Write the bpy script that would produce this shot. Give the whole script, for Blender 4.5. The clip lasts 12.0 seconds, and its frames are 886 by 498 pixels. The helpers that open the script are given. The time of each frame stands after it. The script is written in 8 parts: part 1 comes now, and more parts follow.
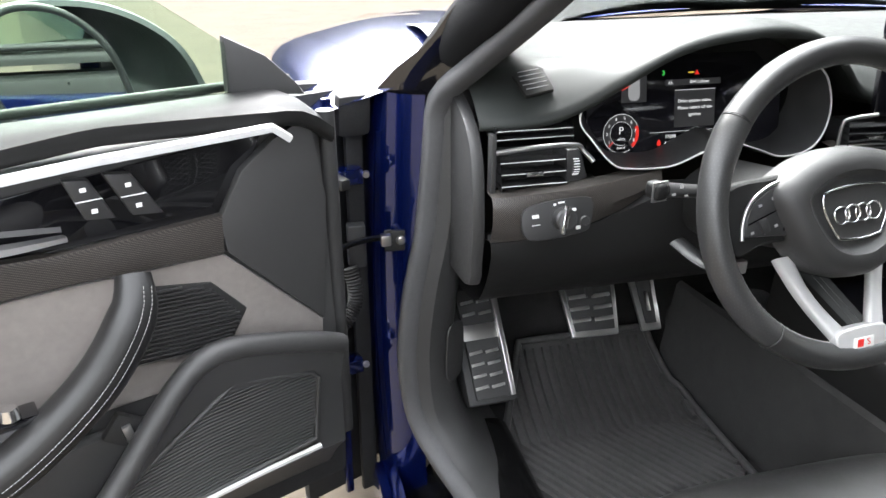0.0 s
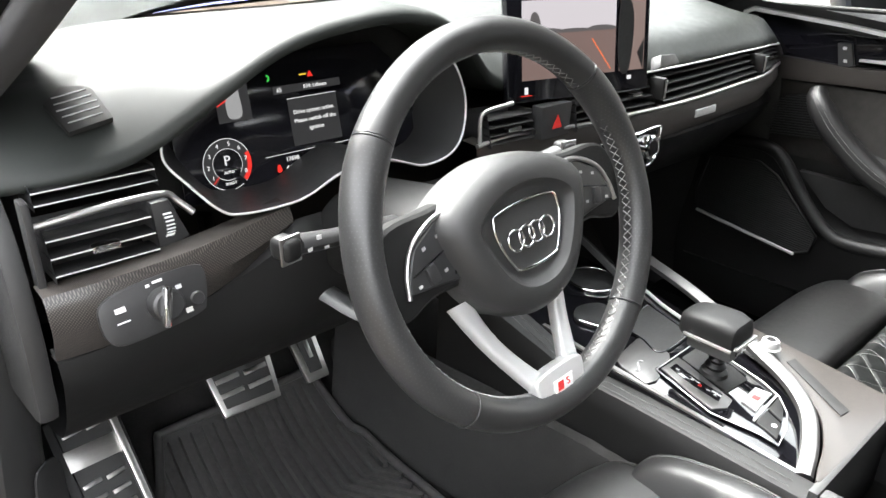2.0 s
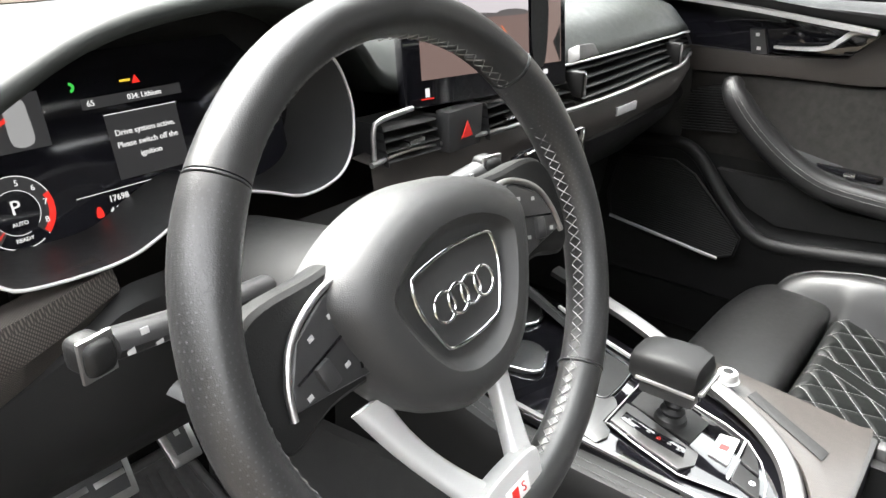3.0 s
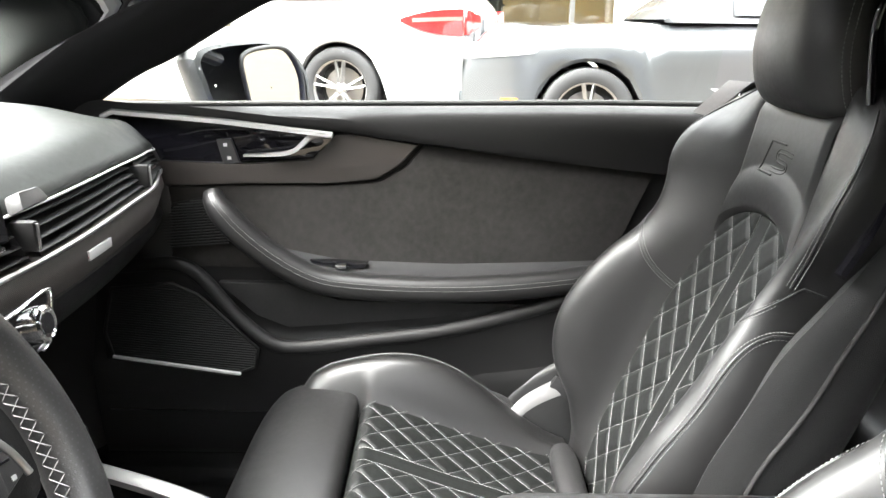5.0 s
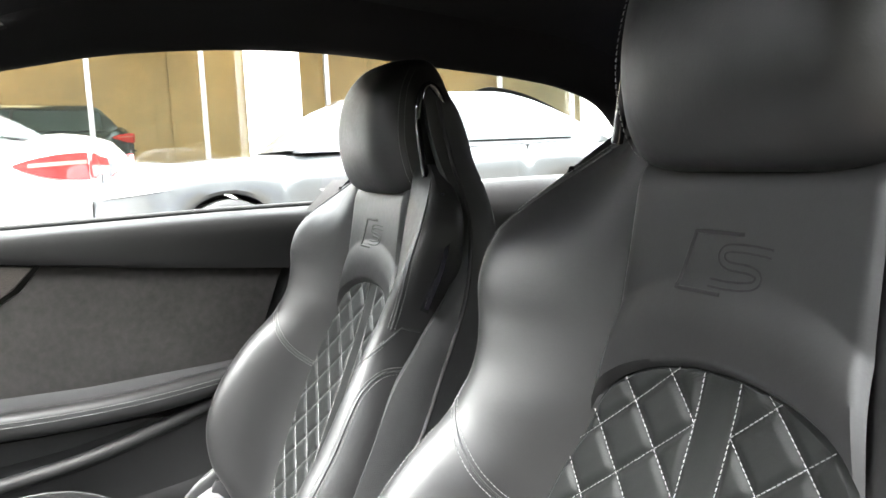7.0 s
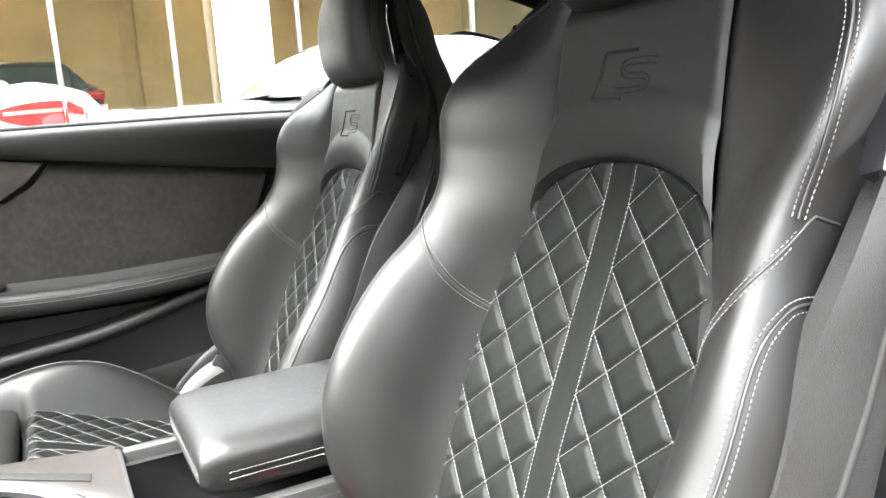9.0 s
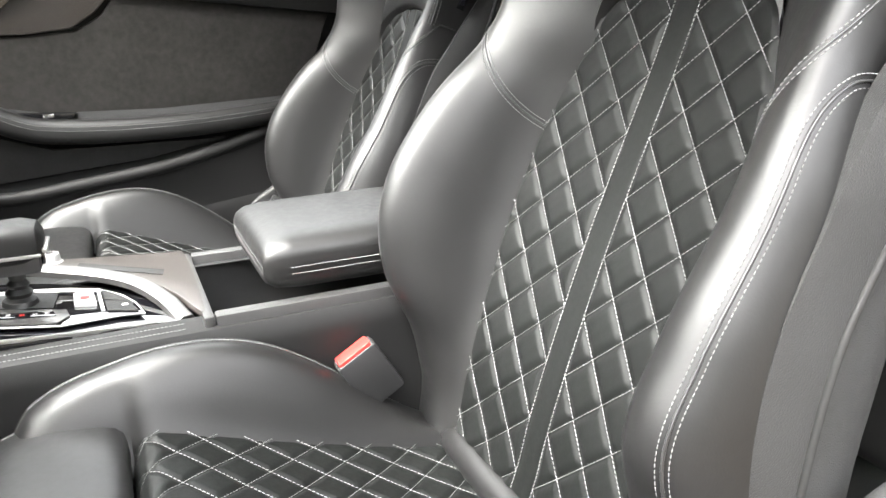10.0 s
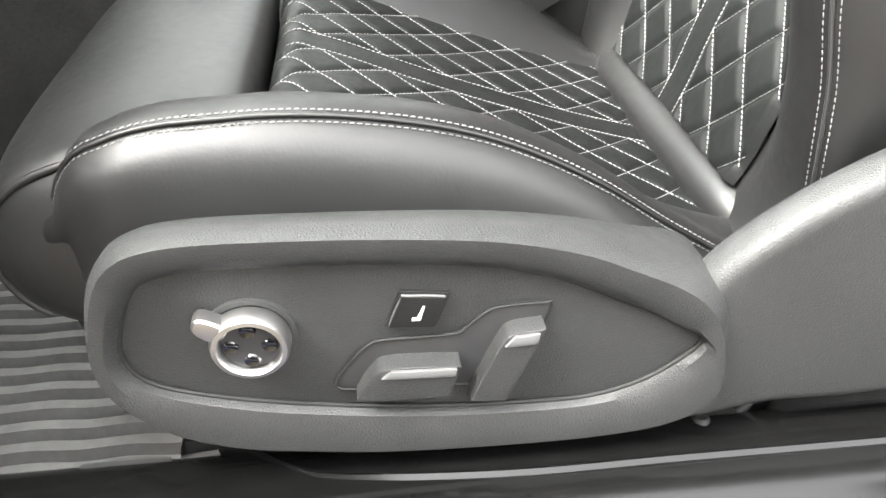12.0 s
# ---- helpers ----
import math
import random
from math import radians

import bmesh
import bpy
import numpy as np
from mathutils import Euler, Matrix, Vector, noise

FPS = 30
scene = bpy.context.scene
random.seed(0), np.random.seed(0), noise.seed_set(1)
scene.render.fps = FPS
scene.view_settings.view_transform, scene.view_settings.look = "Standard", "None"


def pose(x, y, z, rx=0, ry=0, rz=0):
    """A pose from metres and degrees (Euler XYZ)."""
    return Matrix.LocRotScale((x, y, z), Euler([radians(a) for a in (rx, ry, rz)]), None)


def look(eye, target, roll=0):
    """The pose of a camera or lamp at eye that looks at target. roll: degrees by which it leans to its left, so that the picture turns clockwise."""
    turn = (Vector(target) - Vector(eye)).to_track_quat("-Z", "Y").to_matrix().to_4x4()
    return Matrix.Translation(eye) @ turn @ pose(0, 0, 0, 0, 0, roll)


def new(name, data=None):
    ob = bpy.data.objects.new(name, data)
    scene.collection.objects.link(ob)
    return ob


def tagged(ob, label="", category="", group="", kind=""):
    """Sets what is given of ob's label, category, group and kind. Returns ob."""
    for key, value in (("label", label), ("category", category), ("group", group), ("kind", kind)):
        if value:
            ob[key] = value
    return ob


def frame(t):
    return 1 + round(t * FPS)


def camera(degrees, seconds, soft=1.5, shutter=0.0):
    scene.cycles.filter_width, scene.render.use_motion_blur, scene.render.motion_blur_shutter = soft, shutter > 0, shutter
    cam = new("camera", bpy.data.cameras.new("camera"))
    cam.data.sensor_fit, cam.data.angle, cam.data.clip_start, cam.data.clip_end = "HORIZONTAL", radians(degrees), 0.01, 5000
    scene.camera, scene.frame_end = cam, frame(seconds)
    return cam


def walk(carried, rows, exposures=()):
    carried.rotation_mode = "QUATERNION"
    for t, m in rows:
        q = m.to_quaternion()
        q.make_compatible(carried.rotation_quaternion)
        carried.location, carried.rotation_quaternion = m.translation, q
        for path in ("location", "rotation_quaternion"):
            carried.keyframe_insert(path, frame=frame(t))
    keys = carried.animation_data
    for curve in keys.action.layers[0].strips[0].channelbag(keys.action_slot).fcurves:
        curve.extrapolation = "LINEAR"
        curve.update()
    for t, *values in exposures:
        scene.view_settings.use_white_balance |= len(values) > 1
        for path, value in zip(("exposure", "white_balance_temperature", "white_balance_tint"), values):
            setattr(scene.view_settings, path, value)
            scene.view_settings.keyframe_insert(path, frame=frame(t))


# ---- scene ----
cam = camera(61.6, 12.0)
PATH = [
    (0, (-1.039, -0.679, 1.122), (-0.605, 1.089, 0.294), 0.1),
    (0.5, (-0.963, -0.639, 1.119), (-0.298, 1.061, 0.302), 0.3),
    (1, (-0.916, -0.583, 1.118), (-0.014, 1.003, 0.299), 0.7),
    (1.5, (-0.912, -0.499, 1.112), (0.175, 0.962, 0.286), 0.8),
    (2, (-0.873, -0.429, 1.081), (0.354, 0.913, 0.246), 0.8),
    (2.5, (-0.781, -0.331, 1.045), (0.547, 0.907, 0.207), 0.8),
    (2.7, (-0.758, -0.301, 1.039), (0.607, 0.899, 0.203), 0.8),
    (4.3, (-0.633, -0.216, 1.02), (1.186, 0.25, 0.333), 1.5),
    (4.5, (-0.622, -0.214, 1.03), (1.239, 0.101, 0.37), 1.6),
    (5, (-0.613, -0.24, 1.062), (1.298, -0.249, 0.47), 0.9),
    (5.5, (-0.625, -0.266, 1.065), (1.281, -0.605, 0.561), 0.4),
    (6, (-0.629, -0.27, 1.06), (1.235, -0.864, 0.647), -0.5),
    (6.5, (-0.647, -0.307, 1.038), (1.173, -1.071, 0.714), -1.5),
    (6.7, (-0.68, -0.296, 1.023), (1.12, -1.117, 0.732), -1.8),
    (8.3, (-0.852, -0.197, 0.949), (0.893, -1.152, 0.738), -3.6),
    (8.5, (-0.867, -0.192, 0.93), (0.875, -1.137, 0.664), -3.6),
    (9, (-0.891, -0.196, 0.896), (0.848, -1.114, 0.53), -3.4),
    (9.5, (-0.909, -0.178, 0.852), (0.824, -1.045, 0.354), -2.3),
    (10, (-0.928, -0.16, 0.812), (0.807, -0.93, 0.182), -1.1),
    (10.5, (-0.945, -0.151, 0.783), (0.796, -0.777, 0.024), 0.3),
    (11, (-0.982, -0.147, 0.743), (0.734, -0.579, -0.189), 1.0),
    (11.5, (-0.995, -0.174, 0.685), (0.678, -0.485, -0.365), 1.2),
    (12, (-0.982, -0.2, 0.617), (0.633, -0.415, -0.543), 1.1),
]
EXPOSURES = [(0, 2.62, 6350, 10), (1.5, 2.85, 6450, 10), (2.7, 2.88, 6550, 10), (4.3, 3.15, 6600, 10), (5.5, 3.5, 6550, 10), (6.6, 3.7, 6450, 9), (8.3, 3.6, 6450, 9), (9.5, 3.28, 6600, 10), (10.5, 3.2, 6650, 10), (12, 3.3, 6700, 8)]
walk(cam, [(t, look(eye, target, roll)) for t, eye, target, roll in PATH], EXPOSURES)

# ---- world, sun and exposure ----
GROUND = -0.08
world = bpy.data.worlds.new("sky")
scene.world = world
world.use_nodes = True
wn = world.node_tree.nodes
sky = wn.new("ShaderNodeTexSky")
sky.sky_type, sky.sun_disc = "NISHITA", False
sky.sun_elevation, sky.sun_rotation = radians(56), radians(354)
sky.air_density, sky.dust_density, sky.ozone_density = 1.0, 4.0, 1.0
hsv = wn.new("ShaderNodeHueSaturation")
hsv.inputs["Saturation"].default_value = 0.10
world.node_tree.links.new(sky.outputs[0], hsv.inputs["Color"])
world.node_tree.links.new(hsv.outputs[0], wn["Background"].inputs[0])
wn["Background"].inputs[1].default_value = 0.42
sun = bpy.data.lights.new("sun", "SUN")
sun.energy, sun.angle, sun.color = 1.5, radians(44), (1.0, 0.97, 0.93)
sun_ob = new("sun", sun)
sun_ob.matrix_world = look((-0.6, 5.6, 8.2), (0, 0, 0))

# ---- mesh tools ----
def spl(pts, n, closed=False):
    """Catmull-Rom curve through points of any dimension, resampled evenly to n points."""
    p = [np.array(q, float) for q in pts]
    k = len(p)
    out = []
    segs = k if closed else k - 1
    for i in range(segs):
        if closed:
            a, b, c, d = p[(i - 1) % k], p[i], p[(i + 1) % k], p[(i + 2) % k]
        else:
            b, c = p[i], p[i + 1]
            a = p[i - 1] if i else 2 * b - c
            d = p[i + 2] if i + 2 < k else 2 * c - b
        for j in range(12):
            t = j / 12
            out.append(0.5 * (2 * b + (c - a) * t + (2 * a - 5 * b + 4 * c - d) * t * t + (3 * b - a - 3 * c + d) * t ** 3))
    out.append(p[0] if closed else p[-1])
    out = np.array(out)
    s = np.concatenate([[0], np.cumsum(np.linalg.norm(np.diff(out, axis=0), axis=1))])
    q = np.linspace(0, s[-1], n + 1)[:-1] if closed else np.linspace(0, s[-1], n)
    return np.stack([np.interp(q, s, out[:, m]) for m in range(out.shape[1])], axis=1)


def fnc(xs, ys):
    """A smooth function of one number through the given places."""
    xs, ys = np.array(xs, float), np.array(ys, float)
    m = np.gradient(ys, xs)

    def f(x):
        x = min(max(x, xs[0]), xs[-1])
        i = min(max(int(np.searchsorted(xs, x)) - 1, 0), len(xs) - 2)
        h = xs[i + 1] - xs[i]
        t = (x - xs[i]) / h
        return (2 * t ** 3 - 3 * t ** 2 + 1) * ys[i] + (t ** 3 - 2 * t ** 2 + t) * h * m[i] + (3 * t ** 2 - 2 * t ** 3) * ys[i + 1] + (t ** 3 - t ** 2) * h * m[i + 1]
    return f


def loft(rows, cu=False, cv=False, caps=False):
    """Skin over rows of points. cu: each row is a ring; cv: the rows close; caps: fill the first and last ring."""
    bm = bmesh.new()
    g = [[bm.verts.new(Vector([float(c) for c in p])) for p in r] for r in rows]
    R, C = len(g), len(g[0])
    for i in range(R if cv else R - 1):
        for j in range(C if cu else C - 1):
            q = [g[i][j], g[i][(j + 1) % C], g[(i + 1) % R][(j + 1) % C], g[(i + 1) % R][j]]
            try:
                bm.faces.new(q)
            except ValueError:
                pass
    if caps:
        bm.faces.new(g[0][::-1])
        bm.faces.new(g[-1])
    return bm


def frames_along(path, closed=False, up=(0, 0, 1)):
    path = [Vector([float(c) for c in p]) for p in path]
    n = len(path)
    out = []
    side = None
    for i, p in enumerate(path):
        a = path[(i - 1) % n] if closed or i else p
        b = path[(i + 1) % n] if closed or i + 1 < n else p
        t = (b - a).normalized()
        if side is None:
            side = t.cross(Vector(up))
            if side.length < 1e-4:
                side = t.cross(Vector((1, 0, 0)))
        else:
            side = side - t * side.dot(t)
        side.normalize()
        out.append((p, side.copy(), side.cross(t).normalized(), t))
    return out


def sweep(path, prof, closed=False, caps=True, up=(0, 0, 1), scale=None):
    """Sweep a closed 2D profile (side, up) along a path."""
    rows = []
    fr = frames_along(path, closed, up)
    for i, (p, s, u, t) in enumerate(fr):
        k = scale(i / max(1, len(fr) - 1)) if scale else 1
        rows.append([p + s * (a * k) + u * (b * k) for a, b in prof])
    return loft(rows, True, closed, caps and not closed)


def ring(r, n=10, ry=None):
    return [(r * math.cos(2 * math.pi * i / n), (ry or r) * math.sin(2 * math.pi * i / n)) for i in range(n)]


def tube(path, r, n=10, closed=False, scale=None):
    return sweep(path, ring(r, max(n, 12)), closed, True, scale=scale)


def place(bm, m):
    bmesh.ops.transform(bm, matrix=m, verts=bm.verts)
    return bm


def bevelled(bm, w, seg=2, angle=30):
    if w > 0:
        ed = [e for e in bm.edges if len(e.link_faces) == 2 and e.calc_face_angle(0) > radians(angle)]
        bmesh.ops.bevel(bm, geom=ed, offset=w, segments=seg, profile=0.6, affect="EDGES", clamp_overlap=True)
    return bm


def rbox(sx, sy, sz, w=0.003, m=None, seg=2):
    bm = bmesh.new()
    bmesh.ops.create_cube(bm, size=1, matrix=Matrix.Diagonal((sx, sy, sz, 1)))
    bevelled(bm, w, seg)
    return place(bm, m) if m is not None else bm


def slab(outline, t, w=0.002, m=None, seg=2):
    """A plate with the 2D outline, from 0 to t in its own z, its edges rounded."""
    bm = bmesh.new()
    a = [bm.verts.new((p[0], p[1], 0)) for p in outline]
    b = [bm.verts.new((p[0], p[1], t)) for p in outline]
    n = len(a)
    bm.faces.new(a[::-1])
    bm.faces.new(b)
    for i in range(n):
        bm.faces.new((a[i], a[(i + 1) % n], b[(i + 1) % n], b[i]))
    bmesh.ops.recalc_face_normals(bm, faces=bm.faces)
    bevelled(bm, w, seg, 50)
    return place(bm, m) if m is not None else bm


def lathe(prof, n=32, m=None):
    """Turn a profile of (radius, height) about z."""
    rows = [[(r * math.cos(2 * math.pi * i / n), r * math.sin(2 * math.pi * i / n), z) for i in range(n)] for r, z in prof]
    bm = loft(rows, True)
    bmesh.ops.remove_doubles(bm, verts=bm.verts, dist=1e-5)
    return place(bm, m) if m is not None else bm


def join(*bms):
    out = bmesh.new()
    me = bpy.data.meshes.new("tmp")
    for b in bms:
        b.to_mesh(me)
        out.from_mesh(me)
        b.free()
    bpy.data.meshes.remove(me)
    return out


def axes(o, x, y):
    """A matrix with origin o whose x and y axes point along the given ways."""
    x = Vector(x).normalized()
    z = x.cross(Vector(y)).normalized()
    y = z.cross(x)
    return Matrix(((x.x, y.x, z.x, o[0]), (x.y, y.y, z.y, o[1]), (x.z, y.z, z.z, o[2]), (0, 0, 0, 1)))


def stitches(paths, length=0.0042, gap=0.0022, r=0.0006, lift=0.0006):
    """Thread stitches along paths given as lists of (point, normal)."""
    vs, fs = [], []
    for path in paths:
        P = np.array([p for p, _ in path], float)
        N = np.array([q for _, q in path], float)
        s = np.concatenate([[0], np.cumsum(np.linalg.norm(np.diff(P, axis=0), axis=1))])
        if s[-1] < 0.004:
            continue
        k = max(1, int(s[-1] / (length + gap)))
        step = s[-1] / k
        for i in range(k):
            a, b = i * step + gap / 2, (i + 1) * step - gap / 2
            pa, pb = [np.array([np.interp(c, s, P[:, m]) for m in range(3)]) for c in (a, b)]
            n = np.array([np.interp((a + b) / 2, s, N[:, m]) for m in range(3)])
            n /= np.linalg.norm(n) + 1e-9
            t = (pb - pa) / (np.linalg.norm(pb - pa) + 1e-9)
            w = np.cross(t, n)
            pm = (pa + pb) / 2 + n * (lift + r)
            base = len(vs)
            vs += [pa - n * r * 0.3, pb - n * r * 0.3]
            for c in (pa * 0.75 + pm * 0.25 + n * lift * 0.4, pa * 0.25 + pb * 0.75 * 1.0 + n * lift * 0.4):
                vs += [c + w * r, c + n * r * 1.6, c - w * r]
            o = base
            fs += [(o, o + 2, o + 3), (o, o + 3, o + 4), (o + 2, o + 5, o + 6, o + 3), (o + 3, o + 6, o + 7, o + 4), (o + 1, o + 6, o + 5), (o + 1, o + 7, o + 6)]
    me = bpy.data.meshes.new("stitches")
    me.from_pydata([tuple(v) for v in vs], [], fs)
    return me


def thing(name, loc, label, category, group="", kind=""):
    ob = new(name)
    ob.empty_display_size = 0.05
    ob.location = loc
    ob["base"] = list(loc)
    return tagged(ob, label, category, group, kind)


def part(name, bm, material, parent=None, label="", smooth=True, auto=35, flip=False):
    """Link a bmesh (or mesh), given in world metres, as one mesh object under a thing or a part."""
    if isinstance(bm, bpy.types.Mesh):
        me = bm
        me.name = name
    else:
        me = bpy.data.meshes.new(name)
        bmesh.ops.recalc_face_normals(bm, faces=bm.faces)
        if flip:
            bmesh.ops.reverse_faces(bm, faces=bm.faces)
        bm.to_mesh(me)
        bm.free()
    base = Vector((0, 0, 0))
    top = parent
    while top is not None:
        base = base + top.location
        top = top.parent
    me.transform(Matrix.Translation(-base))
    if smooth:
        me.shade_smooth()
        me.set_sharp_from_angle(angle=radians(auto))
    me.materials.append(material)
    ob = new(name, me)
    if parent is not None:
        ob.parent = parent
    if label:
        ob["label"] = label
    return ob


def solo(name, bm, material, label, category, kind="", group="", **kw):
    return tagged(part(name, bm, material, None, **kw), label, category, group, kind)


def words(text, size, m, material, parent, name="lettering", depth=0.0004, align="CENTER"):
    """Lettering in the built-in font, as a mesh; m: its pose in the world."""
    cu = bpy.data.curves.new("t", "FONT")
    cu.body, cu.size, cu.align_x, cu.align_y, cu.extrude = text, size, align, "CENTER", depth
    cu.resolution_u = 3
    ob = bpy.data.objects.new("t", cu)
    me = bpy.data.meshes.new_from_object(ob)
    bpy.data.objects.remove(ob)
    bpy.data.curves.remove(cu)
    me.transform(m)
    return part(name, me, material, parent, smooth=False)

# ---- materials ----
def material(name, color, rough=0.5, metal=0.0, spec=0.5, coat=0.0, coat_rough=0.05, vary=0.12, vscale=30.0, bump=0.0, bscale=800.0,
             btype="noise", rvary=0.08, sheen=0.0, emit=0.0, detail=3.0, stretch=None, wrinkle=0.0):
    """A surface with colour and gloss variation at two scales and a fine relief, at real size."""
    mt = bpy.data.materials.new(name)
    mt.use_nodes = True
    nt = mt.node_tree
    nd, lk = nt.nodes, nt.links
    b = nd["Principled BSDF"]
    b.inputs["Base Color"].default_value = (*color, 1)
    b.inputs["Roughness"].default_value = rough
    b.inputs["Metallic"].default_value = metal
    b.inputs["Specular IOR Level"].default_value = spec
    b.inputs["Coat Weight"].default_value = coat
    b.inputs["Coat Roughness"].default_value = coat_rough
    b.inputs["Sheen Weight"].default_value = sheen
    if emit:
        b.inputs["Emission Color"].default_value = (*color, 1)
        b.inputs["Emission Strength"].default_value = emit
    tc = nd.new("ShaderNodeTexCoord")
    src = tc.outputs["Object"]
    if stretch:
        mp = nd.new("ShaderNodeMapping")
        mp.inputs["Scale"].default_value = stretch
        lk.new(src, mp.inputs["Vector"])
        src = mp.outputs[0]
    if vary or rvary:
        n1 = nd.new("ShaderNodeTexNoise")
        n1.inputs["Scale"].default_value, n1.inputs["Detail"].default_value = vscale, detail
        lk.new(src, n1.inputs["Vector"])
        n2 = nd.new("ShaderNodeTexNoise")
        n2.inputs["Scale"].default_value, n2.inputs["Detail"].default_value = vscale * 9, 2
        lk.new(src, n2.inputs["Vector"])
        mx = nd.new("ShaderNodeMath")
        mx.operation = "ADD"
        lk.new(n1.outputs[0], mx.inputs[0])
        lk.new(n2.outputs[0], mx.inputs[1])
        mr = nd.new("ShaderNodeMapRange")
        mr.inputs["From Min"].default_value, mr.inputs["From Max"].default_value = 0.6, 1.4
        mr.inputs["To Min"].default_value, mr.inputs["To Max"].default_value = 1 - vary, 1 + vary
        lk.new(mx.outputs[0], mr.inputs[0])
        mc = nd.new("ShaderNodeMix")
        mc.data_type, mc.blend_type = "RGBA", "MULTIPLY"
        mc.inputs[0].default_value = 1
        mc.inputs[6].default_value = (*color, 1)
        lk.new(mr.outputs[0], mc.inputs[7])
        lk.new(mc.outputs[2], b.inputs["Base Color"])
        rr = nd.new("ShaderNodeMapRange")
        rr.inputs["From Min"].default_value, rr.inputs["From Max"].default_value = 0.6, 1.4
        rr.inputs["To Min"].default_value, rr.inputs["To Max"].default_value = max(0.02, rough - rvary), min(1, rough + rvary)
        lk.new(mx.outputs[0], rr.inputs[0])
        lk.new(rr.outputs[0], b.inputs["Roughness"])
    if bump:
        if btype == "voronoi":
            t = nd.new("ShaderNodeTexVoronoi")
            t.feature = "DISTANCE_TO_EDGE"
            out = t.outputs["Distance"]
        elif btype == "dots":
            t = nd.new("ShaderNodeTexVoronoi")
            t.inputs["Randomness"].default_value = 0.0
            out = t.outputs["Distance"]
        else:
            t = nd.new("ShaderNodeTexNoise")
            t.inputs["Detail"].default_value = 3
            out = t.outputs[0]
        t.inputs["Scale"].default_value = bscale
        lk.new(src, t.inputs["Vector"])
        bp = nd.new("ShaderNodeBump")
        bp.inputs["Strength"].default_value, bp.inputs["Distance"].default_value = bump, 0.0006
        lk.new(out, bp.inputs["Height"])
        if wrinkle:
            nw = nd.new("ShaderNodeTexNoise")
            nw.inputs["Scale"].default_value, nw.inputs["Detail"].default_value, nw.inputs["Distortion"].default_value = 16.0, 4, 0.8
            lk.new(src, nw.inputs["Vector"])
            bw_ = nd.new("ShaderNodeBump")
            bw_.inputs["Strength"].default_value, bw_.inputs["Distance"].default_value = wrinkle, 0.008
            lk.new(nw.outputs[0], bw_.inputs["Height"])
            lk.new(bw_.outputs[0], bp.inputs["Normal"])
        lk.new(bp.outputs[0], b.inputs["Normal"])
    return mt


def carbon(name):
    """Twill-woven carbon under lacquer."""
    mt = material(name, (0.03, 0.028, 0.026), 0.42, 0.0, 0.35, 0.35, 0.14, 0, 30, 0, rvary=0)
    nd, lk = mt.node_tree.nodes, mt.node_tree.links
    tc = nd.new("ShaderNodeTexCoord")
    waves = []
    for sgn in (1, -1):
        mp = nd.new("ShaderNodeMapping")
        mp.inputs["Rotation"].default_value = (0, radians(45 * sgn), radians(40 * sgn))
        lk.new(tc.outputs["Object"], mp.inputs["Vector"])
        w = nd.new("ShaderNodeTexWave")
        w.inputs["Scale"].default_value = 210
        w.inputs["Distortion"].default_value = 0
        lk.new(mp.outputs[0], w.inputs["Vector"])
        waves.append(w)
    m = nd.new("ShaderNodeMath")
    m.operation = "MULTIPLY"
    lk.new(waves[0].outputs["Fac"], m.inputs[0])
    lk.new(waves[1].outputs["Fac"], m.inputs[1])
    r = nd.new("ShaderNodeValToRGB")
    r.color_ramp.elements[0].color = (0.012, 0.011, 0.010, 1)
    r.color_ramp.elements[1].color = (0.075, 0.066, 0.060, 1)
    r.color_ramp.elements[1].position = 0.6
    lk.new(m.outputs[0], r.inputs[0])
    lk.new(r.outputs[0], nd["Principled BSDF"].inputs["Base Color"])
    return mt


def glass(name, tint=(0.9, 0.95, 0.92), gloss=0.0):
    mt = bpy.data.materials.new(name)
    mt.use_nodes = True
    nd, lk = mt.node_tree.nodes, mt.node_tree.links
    nd.remove(nd["Principled BSDF"])
    tr, gl, mx, fr = nd.new("ShaderNodeBsdfTransparent"), nd.new("ShaderNodeBsdfGlossy"), nd.new("ShaderNodeMixShader"), nd.new("ShaderNodeFresnel")
    tr.inputs[0].default_value = (*tint, 1)
    gl.inputs["Roughness"].default_value = 0.01
    fr.inputs[0].default_value = 1.45
    ad = nd.new("ShaderNodeMath")
    ad.inputs[1].default_value = gloss
    lk.new(fr.outputs[0], ad.inputs[0])
    lk.new(ad.outputs[0], mx.inputs[0])
    lk.new(tr.outputs[0], mx.inputs[1])
    lk.new(gl.outputs[0], mx.inputs[2])
    lk.new(mx.outputs[0], nd["Material Output"].inputs[0])
    return mt


LEATHER = material("black_leather", (0.0070, 0.0070, 0.0070), 0.46, spec=0.56, vary=0.15, vscale=14, bump=0.14, bscale=500, rvary=0.06, wrinkle=0.07)
# the same leather darkened and dulled: the quilt's dim surroundings put into its colour
LEATHER_Q = material("shaded_quilt_leather", (0.0042, 0.0048, 0.0045), 0.55, spec=0.25, vary=0.15, vscale=20, bump=0.14, bscale=500, rvary=0.06, wrinkle=0.05)
PERF = material("perforated_leather", (0.04, 0.04, 0.04), 0.42, vary=0.1, vscale=20, bump=0.55, bscale=330, btype="dots", rvary=0.05)
RIM = material("wheel_rim_leather", (0.022, 0.022, 0.022), 0.38, spec=0.7, vary=0.15, vscale=25, bump=0.25, bscale=700, btype="voronoi")
THREAD = material("grey_thread", (0.19, 0.19, 0.187), 0.8, vary=0.1, vscale=200)
